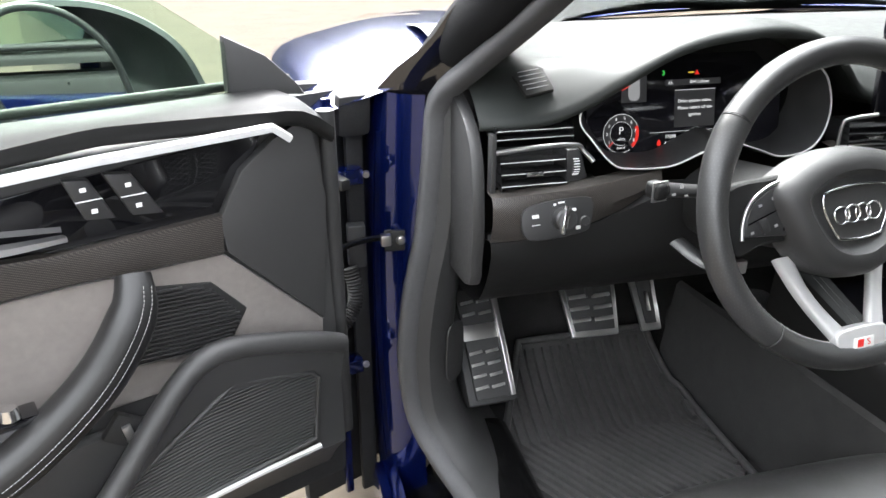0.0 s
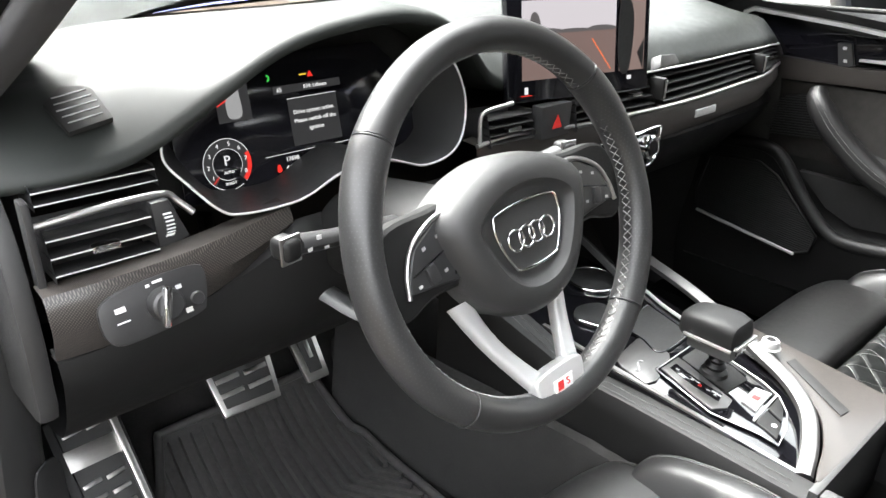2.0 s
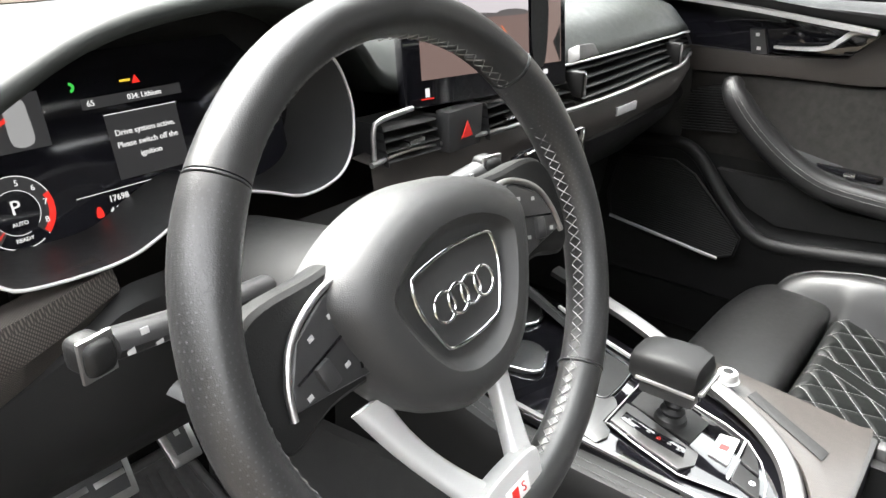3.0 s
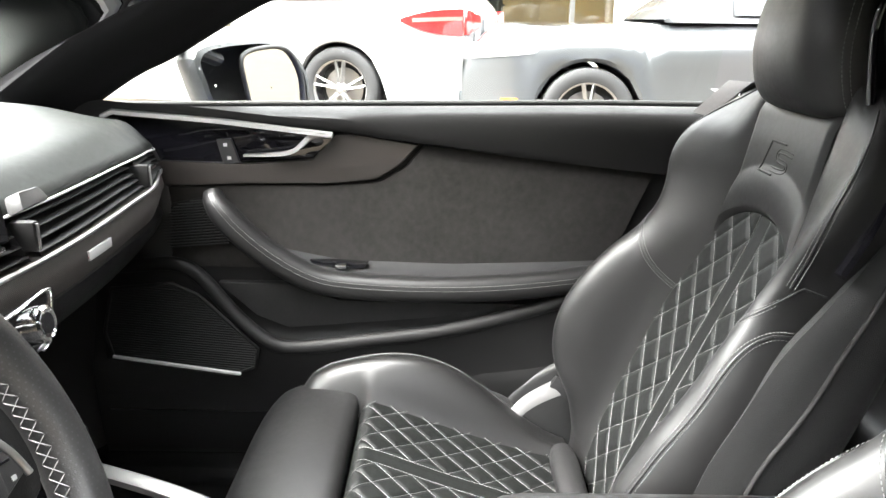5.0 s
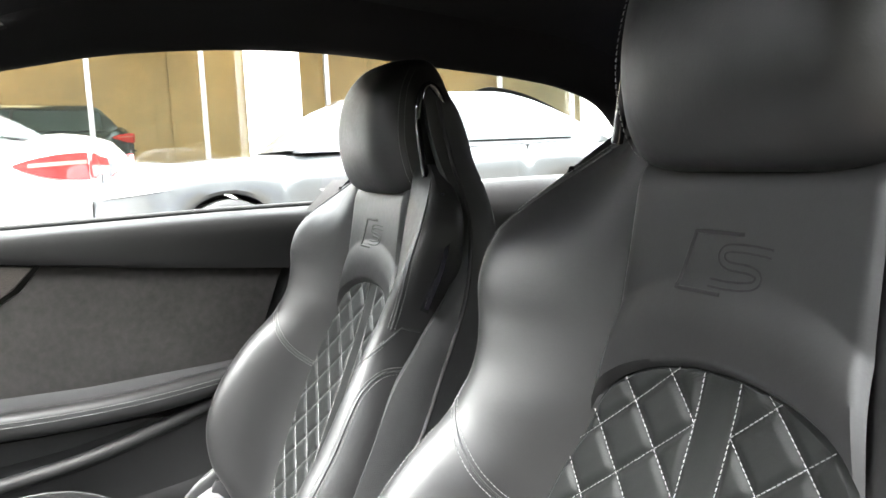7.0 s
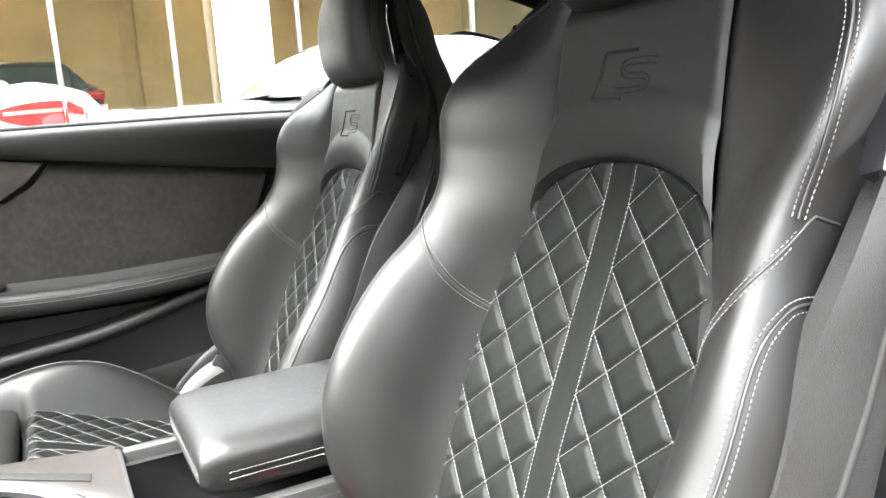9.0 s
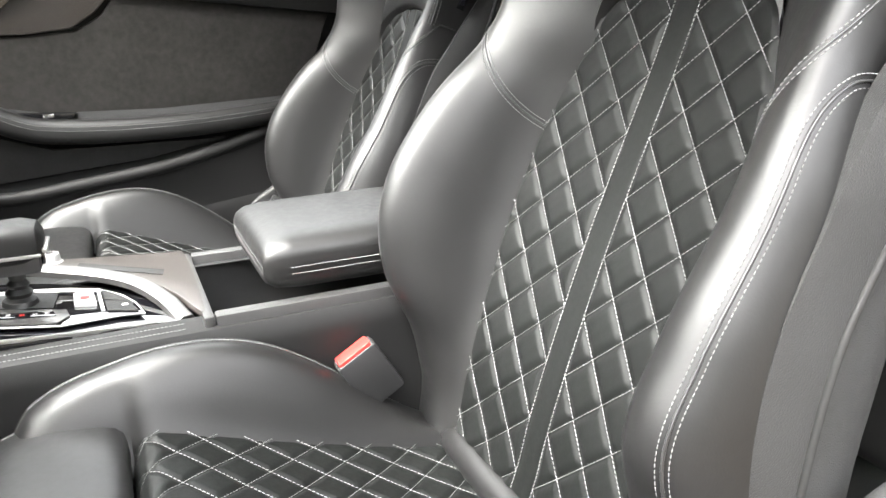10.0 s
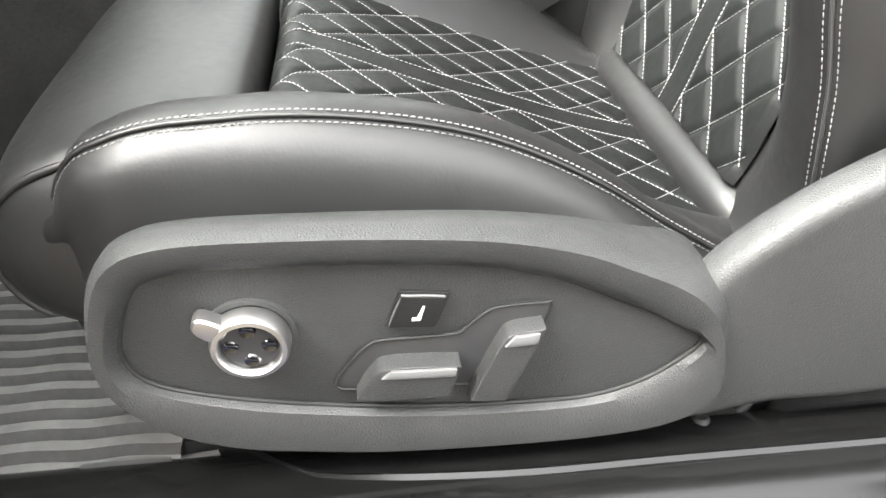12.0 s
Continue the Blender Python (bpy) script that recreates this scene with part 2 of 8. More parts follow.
# one grey suede in two tones: cabin shade and open-door light in the colour
SUEDE_SHADE = material("suede_in_shade", (0.026, 0.0245, 0.023), 0.95, spec=0.1, sheen=0.25, vary=0.35, vscale=9, bump=0.6, bscale=1500, detail=6)
SUEDE_LIT = material("suede_in_light", (0.14, 0.126, 0.116), 0.95, spec=0.1, sheen=0.4, vary=0.12, vscale=12, bump=0.6, bscale=1500, detail=5)
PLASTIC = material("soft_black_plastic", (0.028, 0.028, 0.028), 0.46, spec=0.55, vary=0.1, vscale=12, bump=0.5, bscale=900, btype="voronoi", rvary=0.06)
HARD = material("hard_black_plastic", (0.022, 0.022, 0.0225), 0.4, spec=0.6, vary=0.12, vscale=15, bump=0.3, bscale=1100, rvary=0.08)
DASHTOP = material("dash_top_leather", (0.020, 0.0225, 0.021), 0.54, spec=0.28, vary=0.08, vscale=10, bump=0.4, bscale=700, btype="voronoi")
PIANO = material("piano_black", (0.004, 0.004, 0.005), 0.05, spec=0.6, coat=0.6, coat_rough=0.02, vary=0.2, rvary=0.02, vscale=40)
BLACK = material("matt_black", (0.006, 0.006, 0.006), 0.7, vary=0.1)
ALU = material("satin_aluminium", (0.48, 0.475, 0.47), 0.38, 1.0, vary=0.04, vscale=6, rvary=0.02)
CHROME = material("bright_chrome", (0.85, 0.85, 0.85), 0.12, 1.0, vary=0.03, vscale=6, rvary=0.02)
STEEL = material("brushed_steel", (0.42, 0.41, 0.395), 0.32, 1.0, vary=0.1, vscale=30, bump=0.02, bscale=400, rvary=0.04, stretch=(1, 12, 1))
CARBON = carbon("carbon_weave")
BLUE = material("blue_metallic_paint", (0.003, 0.010, 0.085), 0.22, 0.75, coat=1.0, coat_rough=0.015, vary=0.02, vscale=2, rvary=0.02)
RUBBER = material("black_rubber", (0.022, 0.022, 0.022), 0.6, vary=0.25, vscale=18, bump=0.3, bscale=600)
MATRUB = material("floor_mat_rubber", (0.062, 0.061, 0.060), 0.42, vary=0.3, vscale=11, bump=0.4, bscale=500, detail=6)
SEAL = material("door_seal_rubber", (0.058, 0.058, 0.060), 0.55, vary=0.15, vscale=16, bump=0.4, bscale=1200)
CARPET = material("dark_carpet", (0.022, 0.0215, 0.021), 0.95, spec=0.1, sheen=0.2, vary=0.35, vscale=35, bump=1.0, bscale=1300, detail=6)
HEADL = material("black_headliner", (0.010, 0.010, 0.0105), 0.9, spec=0.1, vary=0.15, vscale=30, bump=0.5, bscale=1600)
GREYPL = material("grey_pillar_fabric", (0.10, 0.10, 0.10), 0.85, spec=0.2, vary=0.1, vscale=20, bump=0.5, bscale=1500)
GLASS = glass("window_glass", (0.93, 0.96, 0.94))
MIRROR = material("mirror_glass", (0.8, 0.82, 0.82), 0.01, 1.0, vary=0, rvary=0)
RED = material("red_plastic", (0.62, 0.03, 0.025), 0.35, vary=0.1)
WHITE = material("white_print", (0.75, 0.75, 0.74), 0.5, vary=0.05)
GREYPR = material("grey_print", (0.35, 0.35, 0.35), 0.5, vary=0.05)


def glow(name, color, power):
    mt = material(name, (0.004, 0.004, 0.004), 0.3, vary=0, rvary=0)
    b = mt.node_tree.nodes["Principled BSDF"]
    b.inputs["Emission Color"].default_value = (*color, 1)
    b.inputs["Emission Strength"].default_value = power
    return mt


SCREEN = material("display_glass", (0.006, 0.006, 0.008), 0.08, spec=0.5, vary=0.1, rvary=0.02)
G_WHITE = glow("lit_white", (0.85, 0.85, 0.85), 0.15)
G_DIM = glow("lit_grey", (0.12, 0.12, 0.125), 0.035)
G_RED = glow("lit_red", (0.85, 0.03, 0.02), 0.16)
G_GREEN = glow("lit_green", (0.05, 0.6, 0.08), 0.15)
G_YELLOW = glow("lit_yellow", (0.9, 0.6, 0.05), 0.15)

LACE = material("dark_grey_thread", (0.25, 0.25, 0.245), 0.8, vary=0.1, vscale=200)
MIRRORBODY = material("mirror_housing_plastic", (0.06, 0.063, 0.062), 0.35, vary=0.1, vscale=10)
SILLB = material("glossy_sill_plastic", (0.004, 0.004, 0.004), 0.16, spec=0.35, vary=0.2, vscale=5, rvary=0.02)
GATE = material("grey_brushed_inlay", (0.13, 0.128, 0.126), 0.42, 0.9, vary=0.06, vscale=8, rvary=0.03)
SATIN = material("satin_metal_line", (0.55, 0.55, 0.545), 0.42, 0.35, vary=0.03, vscale=6, rvary=0.02)
PLATE = material("brushed_plate_metal", (0.13, 0.128, 0.126), 0.34, 0.85, vary=0.08, vscale=20, bump=0.03, bscale=500, rvary=0.04, stretch=(1, 12, 1))
SEATPL = material("grained_seat_plastic", (0.026, 0.0265, 0.0265), 0.50, spec=0.42, vary=0.16, vscale=14, bump=0.9, bscale=480, btype="voronoi", rvary=0.08)
SWGREY = material("pale_edge_grey", (0.10, 0.10, 0.10), 0.38, vary=0.08, vscale=20)
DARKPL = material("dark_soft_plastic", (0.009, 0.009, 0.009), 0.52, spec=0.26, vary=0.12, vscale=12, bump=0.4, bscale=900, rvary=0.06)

# ---- the car's shell ----
RAIL = [(0.56, 0.80), (0.333, 0.948), (0.234, 0.997), (0.067, 1.088), (-0.118, 1.161), (-0.238, 1.188), (-0.366, 1.208), (-0.551, 1.219), (-0.756, 1.215), (-1.03, 1.189), (-1.18, 1.173), (-1.31, 1.150), (-1.43, 1.10), (-1.56, 0.961)]
rail_x = fnc((0.80, 0.95, 1.09, 1.16, 1.22), (0.775, 0.735, 0.705, 0.69, 0.672))
rl = spl(RAIL, 80)
car = thing("car_body", (0, 0, GROUND), "dark blue coupe body shell with black headliner, open driver door", "car")
for sg in (-1, 1):
    nm = "driver" if sg < 0 else "passenger"
    path = [Vector((sg * rail_x(z), y, z)) for y, z in rl]
    rows = []
    for i, p in enumerate(path):
        t = (path[min(i + 1, len(path) - 1)] - path[max(i - 1, 0)]).normalized()
        inn = Vector((-sg, 0, 0))
        inn = (inn - t * inn.dot(t)).normalized()
        up = t.cross(inn) * (-sg)
        if up.z < 0 and abs(up.z) > abs(up.y):
            up = -up
        w = 0.085
        sec = [(-0.03, 0.0), (-0.015, -0.008), (0.01, -0.004), (0.04, 0.02), (0.075, 0.045), (0.10, 0.075), (0.08, 0.09), (0.0, 0.085), (-0.04, 0.06), (-0.045, 0.02)]
        rows.append([p + inn * a + up * b for a, b in spl(sec, 30, True)])
    part("roof_rail", loft(rows, True, False, True), HEADL, car, "dark pillar trim and roof rail")
# roof and headliner
def roof_rows(dz, wx):
    rows = []
    for y in np.linspace(-0.14, -1.45, 36):
        ze = float(np.interp(-y, -rl[:, 0], rl[:, 1])) + 0.06
        ze = max(ze, 1.14)
        rows.append([(x * wx, y - 0.07 * (x / 0.66) ** 2 * (y > -0.5) * (y + 0.5) / 0.36, ze + 0.05 * (1 - (x / 0.68) ** 2) + dz) for x in np.linspace(-0.66, 0.66, 25)])
    return rows
part("headliner", loft(roof_rows(0, 1.0)), HEADL, car, "black cloth headliner")
part("roof_skin", loft(roof_rows(0.035, 1.04)), BLUE, car, "dark blue painted roof")
# windscreen
wb = spl([(-0.72, 0.50, 0.905), (-0.5, 0.74, 0.92), (0, 0.83, 0.925), (0.5, 0.74, 0.92), (0.72, 0.50, 0.905)], 31)
wt = spl([(-0.62, -0.21, 1.225), (-0.4, -0.165, 1.25), (0, -0.14, 1.26), (0.4, -0.165, 1.25), (0.62, -0.21, 1.225)], 31)
ws = part("windscreen", loft([[a * (1 - k) + b * k + np.array((0, 0.0, 0.03 * math.sin(math.pi * k))) for a, b in zip(wb, wt)] for k in np.linspace(0, 1, 13)]), GLASS, car, "clear windscreen glass")
ws.visible_shadow = False
# passenger door window
pw = [p for p in rl if 0.34 > p[0] > -0.76]
gl = part("side_window", loft([[(0.79, y, 0.875) for y, z in pw], [(rail_x(z) + 0.012, y, z + 0.005) for y, z in pw]]), GLASS, car, "clear side glass")
gl.visible_shadow = False
pw = [p for p in rl if -0.80 > p[0] > -1.54]
gl = part("quarter_window", loft([[(0.775, y, 0.94) for y, z in pw], [(rail_x(z) + 0.012, y, z + 0.005) for y, z in pw]]), GLASS, car)
gl.visible_shadow = False
# floor, tunnel, firewall, rear bulkhead
part("floor_pan", loft([[(x, y, z) for x, z in spl([(-0.72, 0.19), (-0.67, 0.155), (-0.4, 0.15), (-0.2, 0.16), (-0.14, 0.26), (0.0, 0.28), (0.14, 0.26), (0.2, 0.16), (0.4, 0.15), (0.67, 0.155), (0.72, 0.19)], 60)] for y in np.linspace(0.72, -1.2, 20)]), CARPET, car, "dark grey carpet")
part("toe_board", loft([[(x, y, z) for x in np.linspace(-0.76, 0.76, 20)] for y, z in spl([(0.50, 0.13), (0.62, 0.17), (0.72, 0.27), (0.80, 0.42), (0.82, 0.62), (0.80, 0.9)], 16)]), CARPET, car)
part("rear_wall", rbox(1.36, 0.03, 0.76, 0.005, pose(0, -1.73, 0.56)), HEADL, car)
part("parcel_shelf", rbox(1.3, 0.5, 0.03, 0.01, pose(0, -1.55, 0.92)), HEADL, car)
# passenger sill, driver sill
for sg in (-1, 1):
    sec = spl([(0.622, 0.15), (0.630, 0.195), (0.648, 0.216), (0.69, 0.222), (0.72, 0.212), (0.76, 0.198), (0.785, 0.175), (0.79, 0.13), (0.84, 0.09), (0.86, 0.04), (0.82, 0.0), (0.72, 0.0)], 40)
    part("door_sill", loft([[(sg * a, y, b) for a, b in sec] for y in np.linspace(0.45, -0.95, 24)]), SILLB, car, "glossy black sill trim")

# closing panels ahead of the doors
part("kick_panel", rbox(0.03, 0.62, 0.80, 0.01, pose(0.765, 0.66, 0.50)), HARD, car)
part("inner_wheelhouse", rbox(0.30, 0.03, 0.80, 0.01, pose(-0.93, 0.60, 0.46)), BLACK, car)

# ---- dashboard ----
dash = thing("dashboard", (0, 0.3, 0.6), "black leather-topped dashboard with carbon trim, slatted vents and chrome lines", "dashboard")
# the pad's rear edge rises into a hood over the instruments
lipz = fnc((-0.76, -0.70, -0.62, -0.598, -0.551, -0.47, -0.37, -0.29, -0.215, -0.165, -0.13, -0.10, -0.05, 0.1, 0.4, 0.6, 0.72),
           (0.846, 0.849, 0.862, 0.872, 0.899, 0.945, 0.967, 0.967, 0.944, 0.905, 0.870, 0.857, 0.853, 0.852, 0.852, 0.850, 0.842))
lipy = fnc((-0.76, -0.70, -0.62, -0.5, -0.37, -0.2, -0.13, -0.06, 0.1, 0.2, 0.45, 0.62, 0.70, 0.73), (0.31, 0.292, 0.285, 0.268, 0.258, 0.272, 0.285, 0.275, 0.255, 0.243, 0.243, 0.255, 0.285, 0.34))
rows = []
for x in np.concatenate([np.linspace(-0.745, -0.10, 80), np.linspace(-0.09, 0.725, 50)]):
    ly, lz = lipy(x), lipz(x)
    hood = min(1, max(0, (lz - 0.862) / 0.05))
    e = (0.05 if x > 0 else 0.015) * max(0, (abs(x) - 0.55) / 0.2) ** 2
    end = min(1, max(0, (-0.49 - x) / 0.15))
    end = end * end * (3 - 2 * end)
    top = 0.928 - e
    pr = [(0.84, 0.915), (0.70, 0.926 - e * 0.4), (0.56, top + 0.004 * hood),
          (0.44, max(top - 0.004, (lz + top) / 2) + 0.006 * hood), (0.36, max(top - 0.018, lz + 0.006 + 0 * hood)), (ly + 0.045, max(lz + 0.04 * (1 - hood), lz + 0.010)),
          (ly + 0.012, lz + 0.012 * (1 - hood) + 0.006 * hood), (ly, lz), (ly + 0.004, lz - 0.010), (ly + 0.05, lz - 0.016), (ly + 0.10, lz - 0.02)]
    face = [(0.84, 0.915), (0.70, 0.926), (0.56, top), (0.47, top - 0.001), (0.425, top - 0.008), (ly + 0.088, lz + 0.056), (ly + 0.036, lz + 0.029), (ly, lz), (ly + 0.004, lz - 0.010), (ly + 0.05, lz - 0.016), (ly + 0.10, lz - 0.02)]
    pr = [(a[0] * (1 - end) + b[0] * end, a[1] * (1 - end) + b[1] * end) for a, b in zip(pr, face)]
    crv = np.concatenate([spl(pr[:8], 44)[:-1], spl(pr[7:], 12)])
    rows.append([(x, p[0], p[1]) for p in crv])
PAD = rows
part("dash_pad", loft(rows), DASHTOP, dash, "grained leather dash top, pale under the sky", auto=85)
# cluster bowl and screen
part("cluster_housing", loft([[(x, 0.372, 0.76), (x, 0.376, 0.82), (x, 0.38, lipz(x) - 0.018)] for x in np.linspace(-0.60, -0.17, 40)]), BLACK, dash)
bez = spl([(-0.598, 0.29, 0.868), (-0.60, 0.285, 0.845), (-0.585, 0.27, 0.822), (-0.563, 0.255, 0.795), (-0.54, 0.25, 0.785), (-0.47, 0.25, 0.783), (-0.42, 0.25, 0.800), (-0.375, 0.25, 0.812), (-0.33, 0.25, 0.800), (-0.285, 0.25, 0.785), (-0.235, 0.255, 0.790),
           (-0.205, 0.265, 0.812), (-0.190, 0.278, 0.850), (-0.196, 0.288, 0.888), (-0.215, 0.29, 0.91)], 90)
part("cluster_trim", tube(bez, 0.0015, 8), SATIN, dash, "thin chrome frame line")
rows = []
for p in bez:
    c = np.array((-0.38, 0.36, 0.86))
    q = c + (p - c) * np.array((0.86, 0, 0.985)) + np.array((0, -0.012, 0))
    rows.append([p, p * 0.6 + q * 0.4 + np.array((0, 0.0, -0.006)), q])
part("cluster_bowl", loft(rows), HARD, dash)
SC = axes((-0.400, 0.350, 0.849), (1, 0, 0), (0, 0.20, 0.98))
cluster = part("cluster_screen", slab([(-0.165, -0.078), (0.17, -0.078), (0.17, 0.03), (0.12, 0.075), (-0.10, 0.075), (-0.165, 0.02)], 0.004, 0.001, SC), SCREEN, dash, "dark digital instrument display")
Z = 0.005


def on(m, x, y, z=0.0, rz=0):
    return m @ pose(x, y, z, 0, 0, rz)


def disc(r0, r1, n=40, a0=0, a1=360):
    rows = [[(r * math.cos(radians(a)), r * math.sin(radians(a)), 0) for r in (r0, r1)] for a in np.linspace(a0, a1, n)]
    return loft(rows)


def rect(x0, y0, x1, y1):
    return loft([[(x0, y0, 0), (x1, y0, 0)], [(x0, y1, 0), (x1, y1, 0)]])


G_CAR = glow("lit_car_plan", (0.5, 0.5, 0.5), 0.10)
dx, dy_ = -0.108, -0.040
part("dial_ring", place(disc(0.0290, 0.0298, 60, -50, 300), on(SC, dx, dy_, Z)), G_WHITE, cluster, smooth=False)
part("dial_ring", place(disc(0.0178, 0.0184, 60, -40, 290), on(SC, dx, dy_, Z)), G_WHITE, cluster, smooth=False)
part("dial_face", place(disc(0.0184, 0.0290, 60, -50, 230), on(SC, dx, dy_, Z - 0.0004)), G_DIM, cluster, smooth=False)
part("dial_red", place(disc(0.0245, 0.0298, 30, -48, 22), on(SC, dx, dy_, Z + 0.0002)), G_RED, cluster, smooth=False)
for i, a in enumerate((212, 180, 148, 112, 76, 44, 8, -28)):
    words(str(i + 1), 0.0068, on(SC, dx + 0.0236 * math.cos(radians(a)), dy_ + 0.0236 * math.sin(radians(a)), Z + 0.0004), G_WHITE, cluster, "numeral")
words("P", 0.016, on(SC, dx, dy_ + 0.004, Z + 0.0004), G_WHITE, cluster)
words("AUTO", 0.0045, on(SC, dx, dy_ - 0.009, Z + 0.0004), G_WHITE, cluster)
words("READY", 0.0045, on(SC, dx, dy_ - 0.0220, Z + 0.0004), G_WHITE, cluster)
part("needle", place(rect(0.018, -0.0007, 0.0285, 0.0007), on(SC, dx, dy_, Z + 0.0006, 222)), G_RED, cluster, smooth=False)
part("status_panel", place(rect(-0.128, 0.002, -0.086, 0.046), on(SC, 0.020, 0.004, Z - 0.0004)), G_DIM, cluster, smooth=False)
part("car_symbol", place(slab(spl([(-0.008, -0.017), (-0.009, 0.005), (-0.007, 0.017), (0.007, 0.017), (0.009, 0.005), (0.008, -0.017)], 24, True), 0.0004, 0, None), on(SC, -0.087, 0.028, Z)), G_CAR, cluster, smooth=False)
part("door_warning", place(rect(0, -0.0018, 0.014, 0.0018), on(SC, -0.108, 0.026, Z + 0.0004, 25)), G_RED, cluster, smooth=False)
part("message_panel", place(rect(-0.030, -0.036, 0.040, 0.020), on(SC, 0.012, 0.0, Z - 0.0004)), G_DIM, cluster, smooth=False)
part("message_rule", place(rect(-0.030, 0.0205, 0.040, 0.0213), on(SC, 0.012, 0.0, Z)), G_WHITE, cluster, smooth=False)
for i, t in enumerate(("Drive system active.", "Please switch off the", "ignition")):
    words(t, 0.0072, on(SC, 0.017, 0.004 - 0.0105 * i, Z + 0.0004), G_WHITE, cluster)
part("status_rule", place(rect(-0.072, -0.0425, 0.09, -0.0418), on(SC, 0.012, 0, Z)), G_WHITE, cluster, smooth=False)
words("17698", 0.0075, on(SC, -0.024, -0.0495, Z), G_WHITE, cluster)
words("4:53 PM", 0.0075, on(SC, -0.022, -0.0595, Z), G_WHITE, cluster)
words("5811", 0.0075, on(SC, 0.040, -0.0475, Z), G_WHITE, cluster)
part("warning_symbol", place(slab(spl([(-0.003, -0.004), (-0.0022, 0.003), (0, 0.005), (0.0022, 0.003), (0.003, -0.004)], 16, True), 0.0004, 0), on(SC, -0.044, -0.058, Z)), G_RED, cluster, smooth=False)
part("lamp_symbol", place(disc(0.0018, 0.0042, 16, -90, 90), on(SC, -0.040, 0.048, Z)), G_GREEN, cluster, smooth=False)
part("key_symbol", place(rect(-0.006, -0.001, 0.004, 0.001), on(SC, 0.010, 0.047, Z)), G_YELLOW, cluster, smooth=False)
part("triangle_symbol", place(slab([(-0.004, -0.0035), (0.004, -0.0035), (0, 0.004)], 0.0004, 0), on(SC, 0.019, 0.047, Z)), G_RED, cluster, smooth=False)
part("info_bar", place(rect(-0.04, 0.028, 0.055, 0.0372), on(SC, 0.006, 0, Z - 0.0006)), G_DIM, cluster, smooth=False)
words("65", 0.007, on(SC, -0.026, 0.0325, Z), G_WHITE, cluster)
words("034: Lithium", 0.0066, on(SC, 0.024, 0.0325, Z), G_WHITE, cluster)

# vents: driver outer, centre pair, long passenger band
def vent(name, x0, x1, yz_top, yz_bot, n, tab=True, y1=None):
    """An air vent between two ends: dark box, frame and slats. yz as functions of x."""
    v = part(name, loft([[(x, yz_top(x)[0] + 0.045, yz_top(x)[1]), (x, yz_bot(x)[0] + 0.045, yz_bot(x)[1])] for x in np.linspace(x0, x1, 16)]), BLACK, dash, "black slatted air vent")
    for i in range(n):
        k = (i + 0.5) / n
        path = []
        for x in np.linspace(x0, x1, 16):
            a, b = yz_top(x), yz_bot(x)
            path.append((x, a[0] * (1 - k) + b[0] * k + 0.010, a[1] * (1 - k) + b[1] * k))
        sl_ = part("slat", sweep(path, [(-0.014, -0.0012), (-0.014, 0.0004), (0.0, 0.0016), (0.012, 0.0012), (0.014, 0.0), (0.012, -0.0014), (0, -0.0016)]), DARKPL, v)
        if x1 < -0.5:
            part("slat_edge", tube([(x, y - 0.0135, z) for x, y, z in path], 0.0008, 6), SATIN, sl_, "thin bright slat edge")
    if tab:
        xm = (x0 + x1) / 2
        a, b = yz_top(xm), yz_bot(xm)
        part("vent_tab", rbox(0.026, 0.012, 0.007, 0.002, pose(xm, (a[0] + b[0]) / 2 - 0.003, (a[1] + b[1]) / 2)), CHROME, v)
    for x in (x0, x1):
        a, b = yz_top(x), yz_bot(x)
        part("vent_side", loft([[(x, a[0] - 0.002, a[1]), (x, b[0] - 0.002, b[1])], [(x, a[0] + 0.05, a[1]), (x, b[0] + 0.05, b[1])]]), HARD, v)
    return v


vent("air_vent", -0.728, -0.632, lambda x: (0.262, 0.812), lambda x: (0.246, 0.766), 3)
vent("slot_vent", -0.725, -0.61, lambda x: (0.292, 0.846), lambda x: (0.285, 0.824), 2, False)
part("vent_trim", tube(spl([(-0.735, 0.268, 0.816), (-0.66, 0.265, 0.822), (-0.612, 0.268, 0.820), (-0.602, 0.266, 0.812), (-0.588, 0.258, 0.797)], 30), 0.0036, 8), ALU, dash, "satin metal line")
part("vent_end", slab([(-0.742, 0.845), (-0.735, 0.845), (-0.735, 0.758), (-0.742, 0.758)], 0.02, 0.002, axes((0, 0.272, 0), (1, 0, 0), (0, 0, 1))), HARD, dash)
part("vent_roller_panel", slab([(-0.631, 0.818), (-0.612, 0.818), (-0.596, 0.775), (-0.628, 0.764)], 0.03, 0.003, axes((0, 0.285, 0), (1, 0, 0), (0, 0, 1))), HARD, dash)
part("vent_roller", lathe(((0.0, -0.004), (0.014, -0.004), (0.014, 0.004), (0.0, 0.004)), 24, axes((-0.617, 0.262, 0.793), (0, 1, 0), (0, 0, 1))), HARD, dash)
for i in range(9):
    a = radians(110 + 16 * i)
    part("roller_mark", rbox(0.0085, 0.0012, 0.0012, 0, pose(-0.617, 0.262 + 0.0142 * math.cos(a), 0.793 + 0.0142 * math.sin(a))), WHITE, dash)
